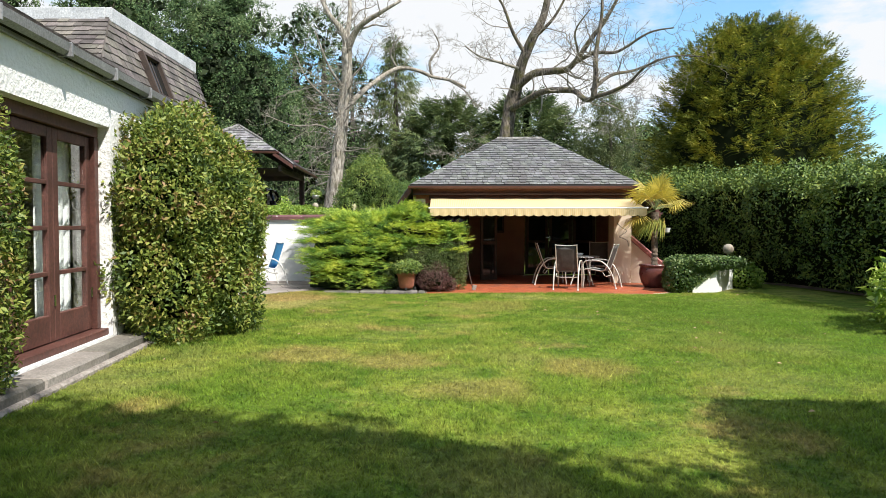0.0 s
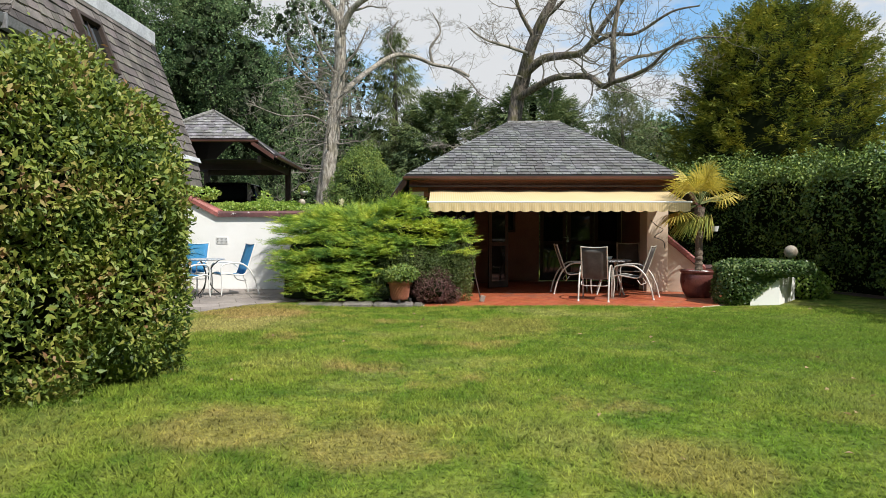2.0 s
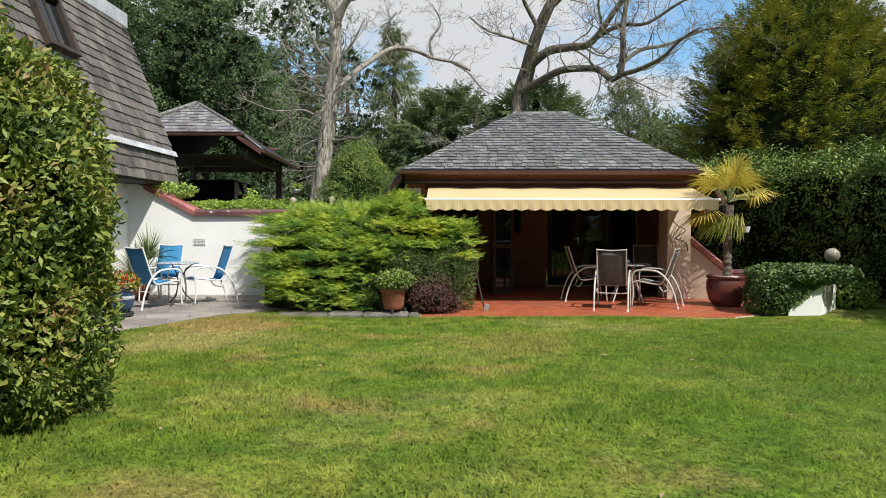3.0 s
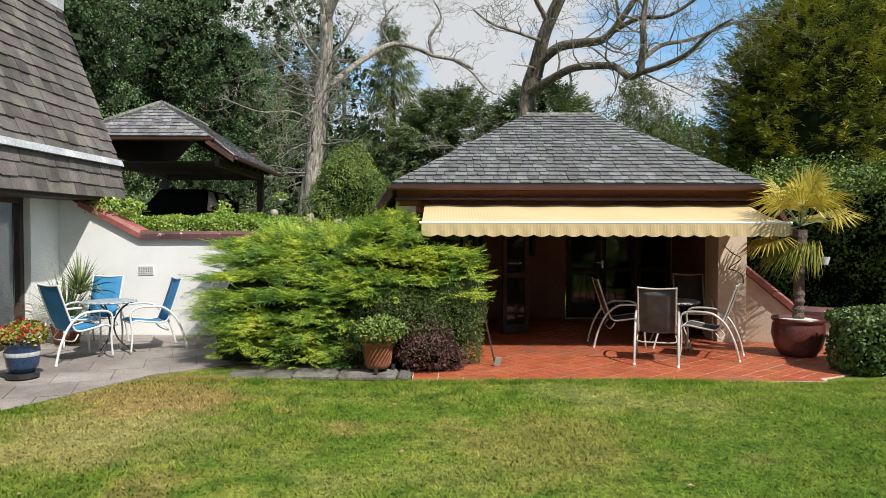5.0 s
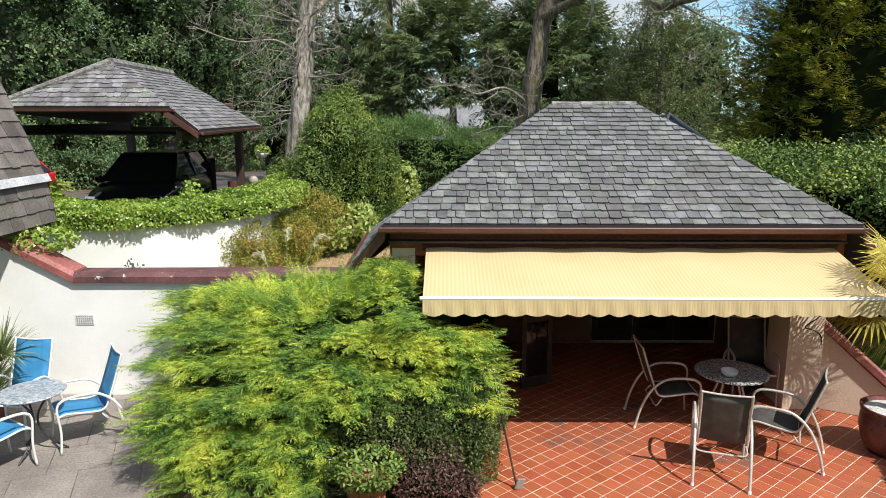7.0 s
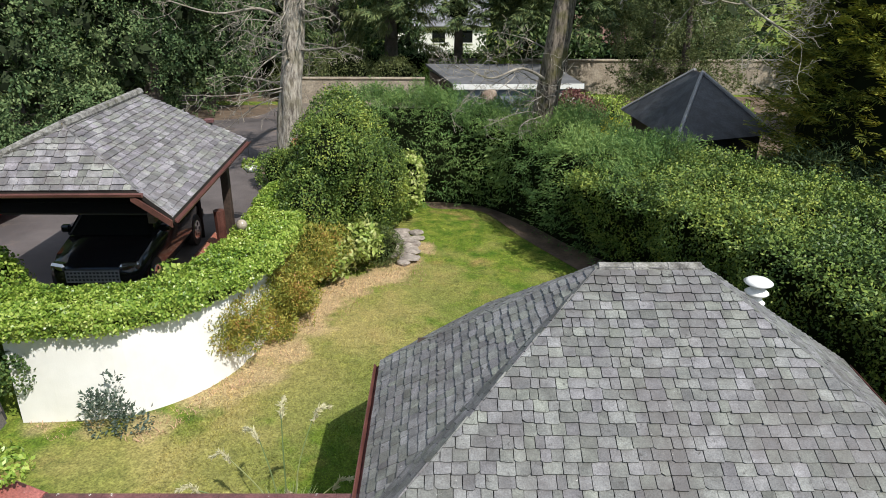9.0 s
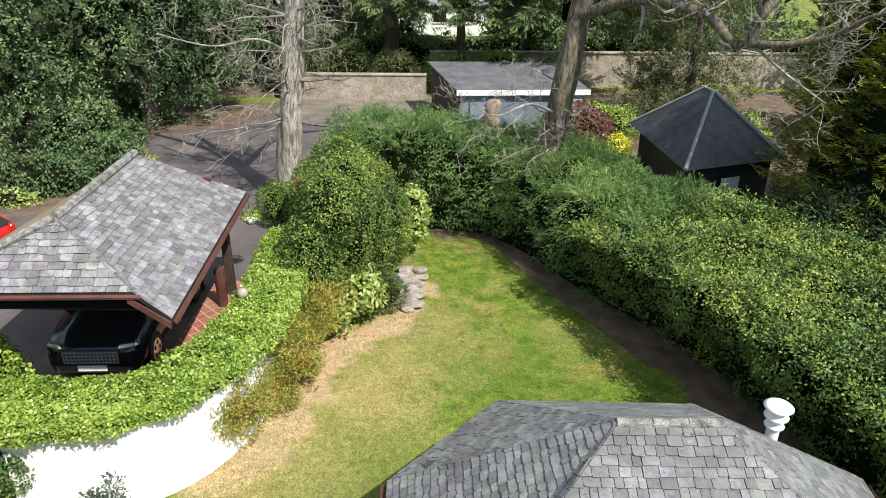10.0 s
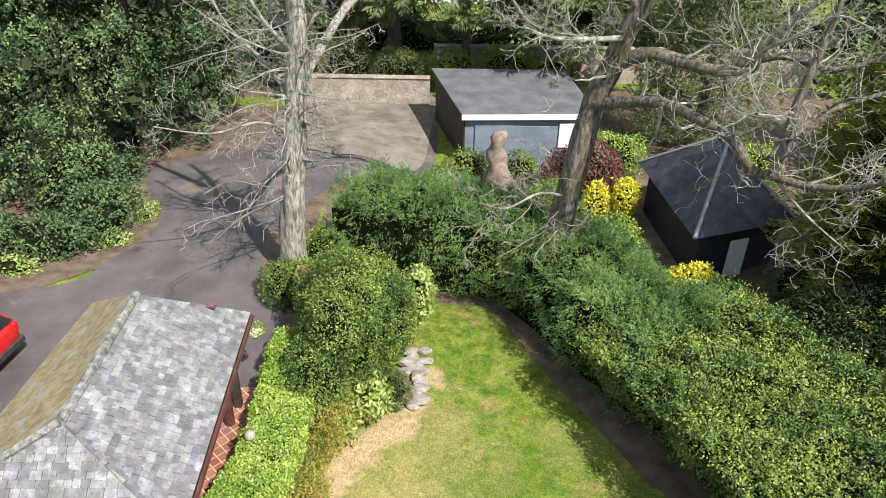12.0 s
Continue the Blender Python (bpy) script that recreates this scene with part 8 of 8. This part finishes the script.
part("rim_band", lathe([(0.186, 0.25), (0.19, 0.27), (0.188, 0.30)], (-4.84, 14.4, 0.04)), M_LEAD, bp)
p_, d_ = ellipsoid_pts((-4.84, 14.4, 0.52), (0.22, 0.22, 0.13), 700, 0.2, 4)
part("leaves", leaf_mesh("pot_leaves", p_, d_, 0.06, 0.035, F_BERBERIS, 0.4), F_BERBERIS, bp)
p_, d_ = ellipsoid_pts((-4.84, 14.4, 0.56), (0.22, 0.2, 0.12), 90, 0.2, 4)
tagged(part("flowers", leaf_mesh("pot_flowers", p_, d_, 0.05, 0.05, M_REDCAR, 0.2), M_REDCAR, bp, "red bedding flowers"), "red bedding flowers", kind="stuff")
yp = potted("potted_yucca", -5.65, 16.8, 0.03, [(0.0, 0.0), (0.17, 0.0), (0.21, 0.25), (0.22, 0.29), (0.19, 0.29), (0.0, 0.26)], M_TERRACOTTA, "spiky grey-green cordyline in a brown pot by the wall")
part("foliage", quads_mesh("cordyline_blades", np.concatenate([blades(260, (-5.65, 16.8, 0.30), 0.95, 1.3, 0.022, 8, 0.8), blades(220, (-5.5, 16.9, 0.75), 0.75, 1.3, 0.018, 9, 0.8)]), F_CORDYLINE), None, yp)

# garden tool leaning on the shrub
tl = thing("lawn_edging_iron", (0.66, 15.3, 0), "long-handled edging iron leaning against the shrub", "garden tool")
part("shaft", tube([(0.66, 15.3, 0.03), (0.42, 15.42, 1.12)], 0.011, sides=6), M_DARKWOOD, tl)
bm = box(-0.05, 0.05, -0.012, 0.012, -0.02, 0.1, bevel=0.006)
bm.transform(Matrix.Translation((0.68, 15.29, 0.02)) @ Matrix.Rotation(0.3, 4, "Y") @ Matrix.Rotation(0.5, 4, "Z"))
part("head", bm, M_STONE, tl, "pale worn head")

# ---- cars ----
def car(name, paint, label):
    """A small hatchback, its front towards -y, wheels on z = 0."""
    c = thing(name, (0, 0, 0), label, "car")
    st = [(-2.0, 0.30, 0.62, 0.62), (-1.92, 0.24, 0.74, 0.80), (-1.6, 0.22, 0.86, 0.86), (-1.0, 0.22, 0.97, 0.88), (-0.2, 0.22, 1.0, 0.885), (0.9, 0.22, 1.02, 0.885), (1.6, 0.24, 1.03, 0.86), (1.9, 0.28, 1.0, 0.80), (1.98, 0.34, 0.9, 0.70)]
    bm = bmesh.new()
    rings = []
    for y, lo, hi, hw in st:
        sec = [(-hw * 0.92, lo), (-hw, lo + 0.18), (-hw, (lo + hi) / 2 + 0.1), (-hw * 0.93, hi - 0.03), (-hw * 0.6, hi), (hw * 0.6, hi), (hw * 0.93, hi - 0.03), (hw, (lo + hi) / 2 + 0.1), (hw, lo + 0.18), (hw * 0.92, lo)]
        rings.append([bm.verts.new((x, y, z)) for x, z in sec])
    for a, b in zip(rings, rings[1:]):
        for k in range(10):
            bm.faces.new((a[k], a[(k + 1) % 10], b[(k + 1) % 10], b[k]))
    bm.faces.new(rings[0])
    bm.faces.new(rings[-1][::-1])
    bmesh.ops.recalc_face_normals(bm, faces=bm.faces[:])
    part("body", bm, paint, c, smooth=True)
    gl = bmesh.new()
    lo = [gl.verts.new(p) for p in ((-0.80, -1.05, 0.97), (0.80, -1.05, 0.97), (0.80, 1.85, 1.02), (-0.80, 1.85, 1.02))]
    hi = [gl.verts.new(p) for p in ((-0.60, -0.25, 1.44), (0.60, -0.25, 1.44), (0.60, 1.45, 1.44), (-0.60, 1.45, 1.44))]
    for k in range(4):
        gl.faces.new((lo[k], lo[(k + 1) % 4], hi[(k + 1) % 4], hi[k]))
    gl.faces.new(hi)
    part("window_glass", gl, M_DARKGLASS, c)
    part("roof_panel", box(-0.62, 0.62, -0.28, 1.5, 1.435, 1.49, bevel=0.03), paint, c)
    for x in (-0.70, 0.70):
        for ya, za, yb, zb in ((-1.02, 0.98, -0.27, 1.45), (0.45, 1.0, 0.45, 1.45), (1.8, 1.02, 1.46, 1.45)):
            part("pillar", tube([(x * 1.15, ya, za), (x * 0.88, yb, zb)], 0.035, sides=6), paint, c)
    for x in (-0.80, 0.80):
        for y in (-1.28, 1.25):
            w = part("wheel", tube([(x - 0.09, y, 0.31), (x + 0.09, y, 0.31)], 0.31, sides=24), M_RUBBER, c)
            s = 1 if x > 0 else -1
            part("rim", tube([(x + s * 0.085, y, 0.31), (x + s * 0.10, y, 0.31)], 0.21, 0.19, 20), M_CHROME, w)
            for q in range(5):
                an = q * 1.2566
                part("spoke_gap", tube([(x + s * 0.098, y + 0.12 * math.cos(an), 0.31 + 0.12 * math.sin(an)), (x + s * 0.104, y + 0.12 * math.cos(an), 0.31 + 0.12 * math.sin(an))], 0.04, sides=8), M_RUBBER, w)
    part("grille", box(-0.50, 0.50, -2.015, -1.9, 0.46, 0.69, bevel=0.02), M_BLACKIRON, c)
    gr = bmesh.new()
    for i in range(4):
        box(-0.49, 0.49, -2.03, -2.01, 0.48 + i * 0.06, 0.50 + i * 0.06, gr)
    for i in range(15):
        box(-0.49 + i * 0.069, -0.474 + i * 0.069, -2.03, -2.01, 0.47, 0.68, gr)
    part("grille_mesh", gr, M_GREYPLASTIC, c, "silver-grey mesh")
    for s in (-1, 1):
        h = box(-0.17, 0.17, -0.09, 0.09, -0.07, 0.07, bevel=0.04)
        h.transform(Matrix.Translation((s * 0.64, -1.86, 0.70)) @ Matrix.Rotation(s * 0.35, 4, "Z"))
        part("headlight", h, M_CHROME, c)
        part("tail_light", box(s * 0.74 - 0.08, s * 0.74 + 0.08, 1.82, 1.95, 0.72, 1.0, bevel=0.03), M_REDCAR, c)
        part("door_mirror", box(s * 0.97 - 0.09, s * 0.97 + 0.09, -0.85, -0.72, 0.95, 1.08, bevel=0.03), paint, c)
    part("bumper", box(-0.84, 0.84, 1.86, 2.02, 0.34, 0.58, bevel=0.05), M_BLACKIRON, c)
    part("number_plate", box(-0.26, 0.26, -2.035, -2.02, 0.34, 0.44), M_WHITEPAINT, c)
    return c


bc = car("parked_car", M_BLACKCAR, "black hatchback parked under the carport")
bc.matrix_basis = pose(-7.22, 25.95, 1.03, 0, 0, 2) @ Matrix.Diagonal((1.04, 1.06, 1.2, 1))
rc = car("parked_car", M_REDCAR, "red hatchback parked on the drive")
rc.matrix_basis = pose(-13.75, 28.95, 1.03, 0, 0, -97)

# ---- buildings beyond the hedge ----
gar = thing("garage", (2.5, 47, -0.4), "blue-grey flat-roofed garage with white fascia", "garage")
part("wall", prism([(0.15, 44.6), (5.9, 44.9), (5.3, 50.6), (-1.2, 50.4)], -0.5, 2.12), M_BLUEGREY, gar)
part("roof", slab([(0.0, 44.4, 2.30), (6.1, 44.75, 2.30), (5.4, 50.8, 2.48), (-1.5, 50.7, 2.48)], 0.1), M_FELT, gar)
part("fascia", slab([(-0.02, 44.38, 2.32), (6.12, 44.73, 2.32), (6.12, 44.73, 2.08), (-0.02, 44.38, 2.08)], 0.05), M_WHITEPAINT, gar, "white painted fascia board")
for k in range(13):
    pa, pb = (Vector((0.13, 44.58, 0)).lerp(Vector((-1.24, 50.42, 0)), f) for f in (k / 13 + 0.003, (k + 1) / 13 - 0.003))
    part("board", prism([(pa.x - 0.035, pa.y), (pa.x + 0.02, pa.y), (pb.x + 0.02, pb.y), (pb.x - 0.035, pb.y)], -0.45, 2.14), M_DARKWOOD, gar)
part("garage_door", box(0.6, 3.9, 44.55, 44.66, -0.4, 1.75, m=None), M_BLUEGREY, gar)
part("pale_panel", box(4.4, 5.8, 44.75, 44.86, 0.7, 1.85), M_WHITEPAINT, gar)

cab = thing("summerhouse", (9.1, 38.3, -0.3), "near-black timber summerhouse with dark hipped roof", "summerhouse")
QC, QL, QF, QR = (7.35, 34.6), (6.95, 40.6), (10.9, 42.0), (11.3, 36.0)
part("wall", prism([(7.7, 35.05), (7.35, 40.25), (10.55, 41.6), (10.95, 36.35)], -0.4, 1.92), M_NAVY, cab)
A1, A2 = (9.1, 38.7, 3.72), (9.15, 38.0, 3.72)
rf = bmesh.new()
v_ = [rf.verts.new(p) for p in ((*QC, 1.85), (*QL, 1.85), (*QF, 1.85), (*QR, 1.85), A1, A2)]
for f_ in ((0, 5, 4, 1), (1, 4, 2), (2, 4, 5, 3), (3, 5, 0), (0, 1, 2, 3)):
    rf.faces.new([v_[i] for i in f_])
bmesh.ops.recalc_face_normals(rf, faces=rf.faces[:])
croof2 = part("roof", rf, M_DARKROOF, cab)
for q in (QC, QL, QF, QR):
    top = A2 if q in (QC, QR) else A1
    part("hip_strip", tube([(*q, 1.88), (top[0], top[1], 3.75)], 0.07, 0.07, 6), M_GREYPLASTIC, croof2, "grey hip capping")
dn = Vector((QR[0] - QC[0], QR[1] - QC[1], 0)).normalized()
bm = box(0, 0.75, -0.05, 0.0, -0.2, 1.45, bevel=0.01)
bm.transform(Matrix.Translation((8.95, 35.5, -0.15)) @ Matrix.Rotation(math.atan2(dn.y, dn.x), 4, "Z"))
part("door", bm, M_WHITEPAINT, cab, "white painted door")

bw = thing("boundary_wall", (0, 57, -0.4), "old pale stone boundary wall", "wall", kind="structure")
part("wall_body", box(-1.5, 22, 57.0, 57.4, -0.5, 1.9), M_WALLSTONE, bw)
part("wall_body", box(-9.8, -1.62, 52.2, 52.6, -0.6, 1.42), M_WALLSTONE, bw)
part("wall_cap", box(-9.85, -1.6, 52.14, 52.66, 1.42, 1.5, bevel=0.02), M_WALLSTONE, bw)
part("wall_cap", box(-1.5, 22, 56.93, 57.47, 1.9, 2.0, bevel=0.02), M_WALLSTONE, bw)

carv = lathe([(0.62, -0.4), (0.58, 0.3), (0.5, 0.75), (0.40, 0.95), (0.44, 1.2), (0.40, 1.5), (0.28, 1.68), (0.33, 1.9), (0.34, 2.15), (0.24, 2.36), (0.0, 2.44)], (1.5, 42.3, 0), 22)
for v in carv.verts:
    w = v.co - Vector((1.5, 42.3, v.co.z))
    s_ = 1 + 0.16 * math.sin(v.co.z * 6 + math.atan2(w.y, w.x) * 2) + 0.08 * math.sin(v.co.z * 17 + w.x * 9)
    v.co = Vector((1.5 + 0.08 * math.sin(v.co.z * 3) + w.x * s_, 42.3 + w.y * s_ * 0.9, v.co.z))
solo("wood_carving", carv, M_WEATHERED, "weathered brown carved stump in the garden bed", "carving", smooth=True)


def far_house(x, y, w, d, h, rise, wall, tile, label):
    hs = thing("far_house", (x, y, -0.5), label, "house", "houses beyond the boundary wall")
    bm = bmesh.new()
    o = [(x, h), (x + w, h)]
    part("wall", box(x, x + w, y, y + d, -0.5, h), wall, hs)
    for s in (0, 1):
        part("roof", slab([(x - 0.4, y - 0.4 + s * (d + 0.8), h - 0.1), (x + w + 0.4, y - 0.4 + s * (d + 0.8), h - 0.1), (x + w + 0.4, y + d / 2, h + rise), (x - 0.4, y + d / 2, h + rise)], 0.12), tile, hs)
    g1 = bmesh.new()
    for xx in (x, x + w - 0.2):
        a = [g1.verts.new(p) for p in ((xx, y, h), (xx, y + d, h), (xx, y + d / 2, h + rise - 0.1))]
        b = [g1.verts.new(p) for p in ((xx + 0.2, y, h), (xx + 0.2, y + d, h), (xx + 0.2, y + d / 2, h + rise - 0.1))]
        g1.faces.new(a)
        g1.faces.new(b[::-1])
        for k in range(3):
            g1.faces.new((a[k], b[k], b[(k + 1) % 3], a[(k + 1) % 3]))
    part("gable", g1, wall, hs)
    for k in range(int(w // 2.6)):
        wx = x + 0.9 + k * 2.6
        wi = part("window", box(wx, wx + 1.2, y - 0.04, y + 0.02, h - 1.6, h - 0.5), M_DARKGLASS, hs)
        part("sill", box(wx - 0.08, wx + 1.28, y - 0.1, y - 0.03, h - 1.7, h - 1.6), M_WHITEPAINT, wi)
    bm.free()


far_house(-5.2, 80, 8.6, 8, 2.5, 2.3, M_WHITE, M_FARROOF, "white bungalow with grey roof beyond the trees")
far_house(11.2, 74, 9, 8, 1.6, 4.6, M_FARBRICK, M_FARBROWN, "brick house with brown tiled roof beyond the trees")

# ---- paving, tiles and grass, piece by piece ----
kerb = thing("stone_kerb", (-1.4, 14.6, 0), "row of old stone slabs edging the shrub bed", "kerb", kind="structure")
rng = random.Random(2)
x = -2.55
while x < -0.45:
    w = min(rng.uniform(0.5, 0.8), -0.37 - x)
    part("slab_stone", box(x, x + w - 0.012, 14.46 + rng.uniform(-0.02, 0.02), 14.86, -0.02, 0.06 + rng.uniform(-0.02, 0.006), bevel=0.024), M_OLDSTONE, kerb)
    x += w
flag = thing("flagged_terrace", (-4.6, 15.5, 0), "terrace of weathered grey flagstones", "terrace", kind="structure")
FLAG = [(-6.2, 9.7), (-4.6, 11.2), (-4.35, 12.6), (-3.95, 13.5), (-3.35, 14.7), (-2.6, 15.3), (-2.3, 16.2), (-2.3, 17.6), (-6.2, 17.6)]
part("bedding", prism(FLAG[::-1], -0.1, 0.016), M_JOINT, flag)
rng = random.Random(9)
ca, sa = math.cos(0.35), math.sin(0.35)
for i in range(-16, 17):
    for j in range(-16, 17):
        w, h = 0.62, 0.62
        off = 0.31 * (j % 2)
        pts = [(i * w + off + 0.005, j * h + 0.005), ((i + 1) * w + off - 0.005, j * h + 0.005), ((i + 1) * w + off - 0.005, (j + 1) * h - 0.005), (i * w + off + 0.005, (j + 1) * h - 0.005)]
        pts = [(-4.3 + ca * a - sa * b, 14.8 + sa * a + ca * b) for a, b in pts]
        # cut by the convex pieces of the terrace
        for clip in ([FLAG[0], FLAG[1], FLAG[2], (-6.2, 12.6)], [(-6.2, 12.6), FLAG[2], FLAG[3], FLAG[4], (-6.2, 14.7)], [(-6.2, 14.7), FLAG[4], FLAG[5], FLAG[6], FLAG[7], FLAG[8]]):
            q = clip_poly(pts, clip)
            if len(q) > 2:
                t = rng.uniform(0.0, 0.008)
                part("flagstone", prism(q, -0.02, 0.022 + t * 0.6), M_FLAG, flag)
patio = thing("tiled_patio", (2, 15.5, 0), "red quarry tile patio laid diagonally with pale joints", "patio", kind="structure")
PAT = [(-0.36, 14.46), (4.45, 14.47), (4.5, 14.62), (5.2, 15.0), (5.75, 15.8), (5.75, 16.72), (4.7, 17.28), (4.7, 19.9), (-0.45, 19.9), (-0.45, 16.5)]
part("bedding", prism(PAT, -0.12, -0.003), M_GROUT, patio)
TS = 0.165
made = 0
rest = bmesh.new()
ang = radians(40)
ca, sa = math.cos(ang), math.sin(ang)
cells = []
for i in range(-40, 41):
    for j in range(-40, 41):
        u, v = i * TS, j * TS
        cx, cy = 2.2 + ca * (u + TS / 2) - sa * (v + TS / 2), 16.4 + sa * (u + TS / 2) + ca * (v + TS / 2)
        if -0.8 < cx < 6 and 14.2 < cy < 20.2:
            cells.append((cy, u, v))
cells.sort()
for cy, u, v in cells:
    pts = [(2.2 + ca * a - sa * b, 16.4 + sa * a + ca * b) for a, b in ((u + 0.006, v + 0.006), (u + TS - 0.006, v + 0.006), (u + TS - 0.006, v + TS - 0.006), (u + 0.006, v + TS - 0.006))]
    for clip in ([(-0.05, 14.62), (4.45, 14.62), (5.2, 15.0), (5.75, 15.8), (5.75, 16.72), (4.7, 17.28), (-0.05, 17.28)], [(-0.05, 17.29), (4.69, 17.29), (4.69, 19.88), (-0.05, 19.88)]):
        q = clip_poly(pts, clip)
        if len(q) < 3:
            continue
        own = made < 340 and clip[0][1] < 17
        bm = bmesh.new() if own else rest
        top = [bm.verts.new((a, b, 0.001 + 0.001 * math.sin(u * 40 + v * 23))) for a, b in q]
        low = [bm.verts.new((a, b, -0.01)) for a, b in q]
        bm.faces.new(top)
        for k in range(len(q)):
            bm.faces.new((top[k], low[k], low[(k + 1) % len(q)], top[(k + 1) % len(q)]))
        if own:
            part("floor_tile", bm, M_TILE, patio)
            made += 1
tagged(part("more_floor_tiles", rest, M_TILE, patio), kind="stuff")
x = -0.36
while x < 4.4:
    w = 0.30
    part("edge_tile", box(x + 0.006, min(x + w - 0.006, 4.44), 14.475, 14.61, -0.03, 0.003, bevel=0.004), M_TILE, patio)
    x += w
for k in range(9):
    part("edge_tile", box(-0.352, -0.06, 14.62 + k * 0.205, 14.62 + k * 0.205 + 0.195, -0.03, 0.003, bevel=0.004), M_TILE, patio)
path = thing("tiled_path", (-5.6, 26.5, 1.0), "red quarry tile path beside the carport", "path", kind="structure")
PTH = [(-6.2, 23.6), (-5.15, 23.75), (-5.2, 28.25), (-6.2, 28.2)]
part("bedding", prism(PTH, 0.9, 1.045), M_GROUT, path)
for i in range(-19, 20):
    for j in range(-19, 20):
        u, v = i * 0.22, j * 0.22
        pts = [(-5.7 + 0.707 * (a - b), 26 + 0.707 * (a + b)) for a, b in ((u + 0.009, v + 0.009), (u + 0.211, v + 0.009), (u + 0.211, v + 0.211), (u + 0.009, v + 0.211))]
        q = clip_poly(pts, PTH)
        if len(q) > 2:
            part("path_tile", prism(q, 1.02, 1.052), M_PATHTILE, path)

# house slates, nearest courses as pieces
hroof = thing("slate_cladding", (-5.8, 15, 2.3), "weathered brown-grey slate cladding of the mansard", "slates", kind="structure")
rng = random.Random(14)
lay_slates(hroof, [(T1[0], NY0, T1[1]), (T1[0], NY1, T1[1]), (T2[0], NY1, T2[1]), (T2[0], 13.9, T2[1])], M_SLATE_BROWN, M_SLATE_BROWN_J, 0.21, 0.27, 0.02, rng=rng, limit=300)
lay_slates(hroof, [(T0[0], NY0 - 1.3, T0[1]), (T0[0], NY1, T0[1]), (T1[0], NY1, T1[1]), (T1[0], NY0 - 1.3, T1[1])], M_SLATE_BROWN, M_SLATE_BROWN_J, 0.21, 0.27, 0.02, rng=rng, limit=120)
lay_slates(hroof, [(-9.2, NY0, T1[1]), (T1[0], NY0, T1[1]), (T2[0], 13.9, T2[1]), (-9.2, 13.9, T2[1])], M_SLATE_BROWN, M_SLATE_BROWN_J, 0.21, 0.27, 0.02, rng=rng, limit=0)
LOW = [tuple(ASKEW @ Vector(p)) for p in LOW]
lay_slates(hroof, LOW, M_SLATE_BROWN, M_SLATE_BROWN_J, 0.2, 0.27, 0.02, rng=rng, limit=0)

# grass blades where the walk passes low
def grass(n, x0, x1, y0, y1, ln, w, seed, avoid, widen=0.0, fall=1.25):
    r = np.random.default_rng(seed)
    x, y = r.uniform(x0, x1, n), r.uniform(y0, y1, n) if y1 - y0 < 6 else y0 + (y1 - y0) * r.random(n) ** fall
    ok = np.ones(n, bool)
    for poly in avoid:
        ok &= ~inside(x, y, poly)
    x, y = x[ok], y[ok]
    k = len(x)
    z = height(x, y) + 0.02 * np.sin(x * 1.3 + np.sin(y * 0.7)) * np.sin(y * 0.9 + 0.5) - 0.004
    a = r.uniform(0, 2 * np.pi, k)
    tall = ln * r.uniform(0.5, 1.2, k) * (0.75 + 0.5 * (np.sin(x * 2.3 + 1.7 * np.sin(y * 1.9)) * 0.5 + 0.5))
    lean = r.uniform(0.5, 1.7, k)
    p = np.c_[x, y, z]
    d = np.c_[np.cos(a) * lean, np.sin(a) * lean, np.ones(k)] * tall[:, None]
    s = np.c_[-np.sin(a), np.cos(a), np.zeros(k)] * ((w + widen * (y - y0)) / 2)[:, None]
    return np.stack([p - s, p + s, p + d], 1)


SKIP = [FLAG, PAT, [(-2.6, 14.46), (-0.3, 14.46), (-0.3, 15.5), (-2.6, 15.5)], [(-3.9, 3), (-3.15, 3), (-3.15, 7.7), (-3.9, 7.7)], BED]
blades_all = np.concatenate([grass(300000, -4.6, 6.7, 2.6, 14.5, 0.036, 0.008, 1, SKIP, 0.0012, 1.5), grass(9000, -3.2, 5.2, 14.25, 14.5, 0.05, 0.008, 3, SKIP[1:3])])
tagged(part("grass", quads_mesh("grass", blades_all, M_BLADE), None), "short mown grass blades", "grass", kind="stuff")
back_blades = grass(90000, -5, 5.5, 19, 33.5, 0.032, 0.022, 4, [BED, [(-1.4, 17), (5.7, 17), (5.7, 22.5), (-1.4, 22.5)]])
ok = height(back_blades[:, 0, 0], back_blades[:, 0, 1]) < 0.0
tagged(part("grass", quads_mesh("back_grass", back_blades[ok], M_BLADE), None), "short mown grass of the rear lawn", "grass", kind="stuff")
straw_blades = grass(16000, -7.8, -0.6, 21.2, 31, 0.06, 0.02, 7, [])
ok = inside(straw_blades[:, 0, 0] + 0.25 * np.sin(straw_blades[:, 0, 1] * 3.1), straw_blades[:, 0, 1] + 0.2 * np.sin(straw_blades[:, 0, 0] * 4.3), STRAW) & (height(straw_blades[:, 0, 0], straw_blades[:, 0, 1]) < 0.0)
tagged(part("dry_grass", quads_mesh("dry_grass", straw_blades[ok], F_STRAW), None), "scorched straw-coloured grass along the border", "grass", kind="stuff")
r = np.random.default_rng(31)
lx, ly = r.uniform(-3, 6, 45), r.uniform(4, 14.2, 45)
ok = ~inside(lx, ly, FLAG)
lp = np.c_[lx, ly, height(lx, ly) + 0.03][ok]
tagged(part("fallen_leaves", leaf_mesh("fallen_leaves", lp, np.tile([0.0, 0.0, 1.0], (len(lp), 1)), 0.05, 0.03, F_STRAW, 0.05), F_STRAW), "few pale fallen leaves scattered on the lawn", "leaves", kind="stuff")
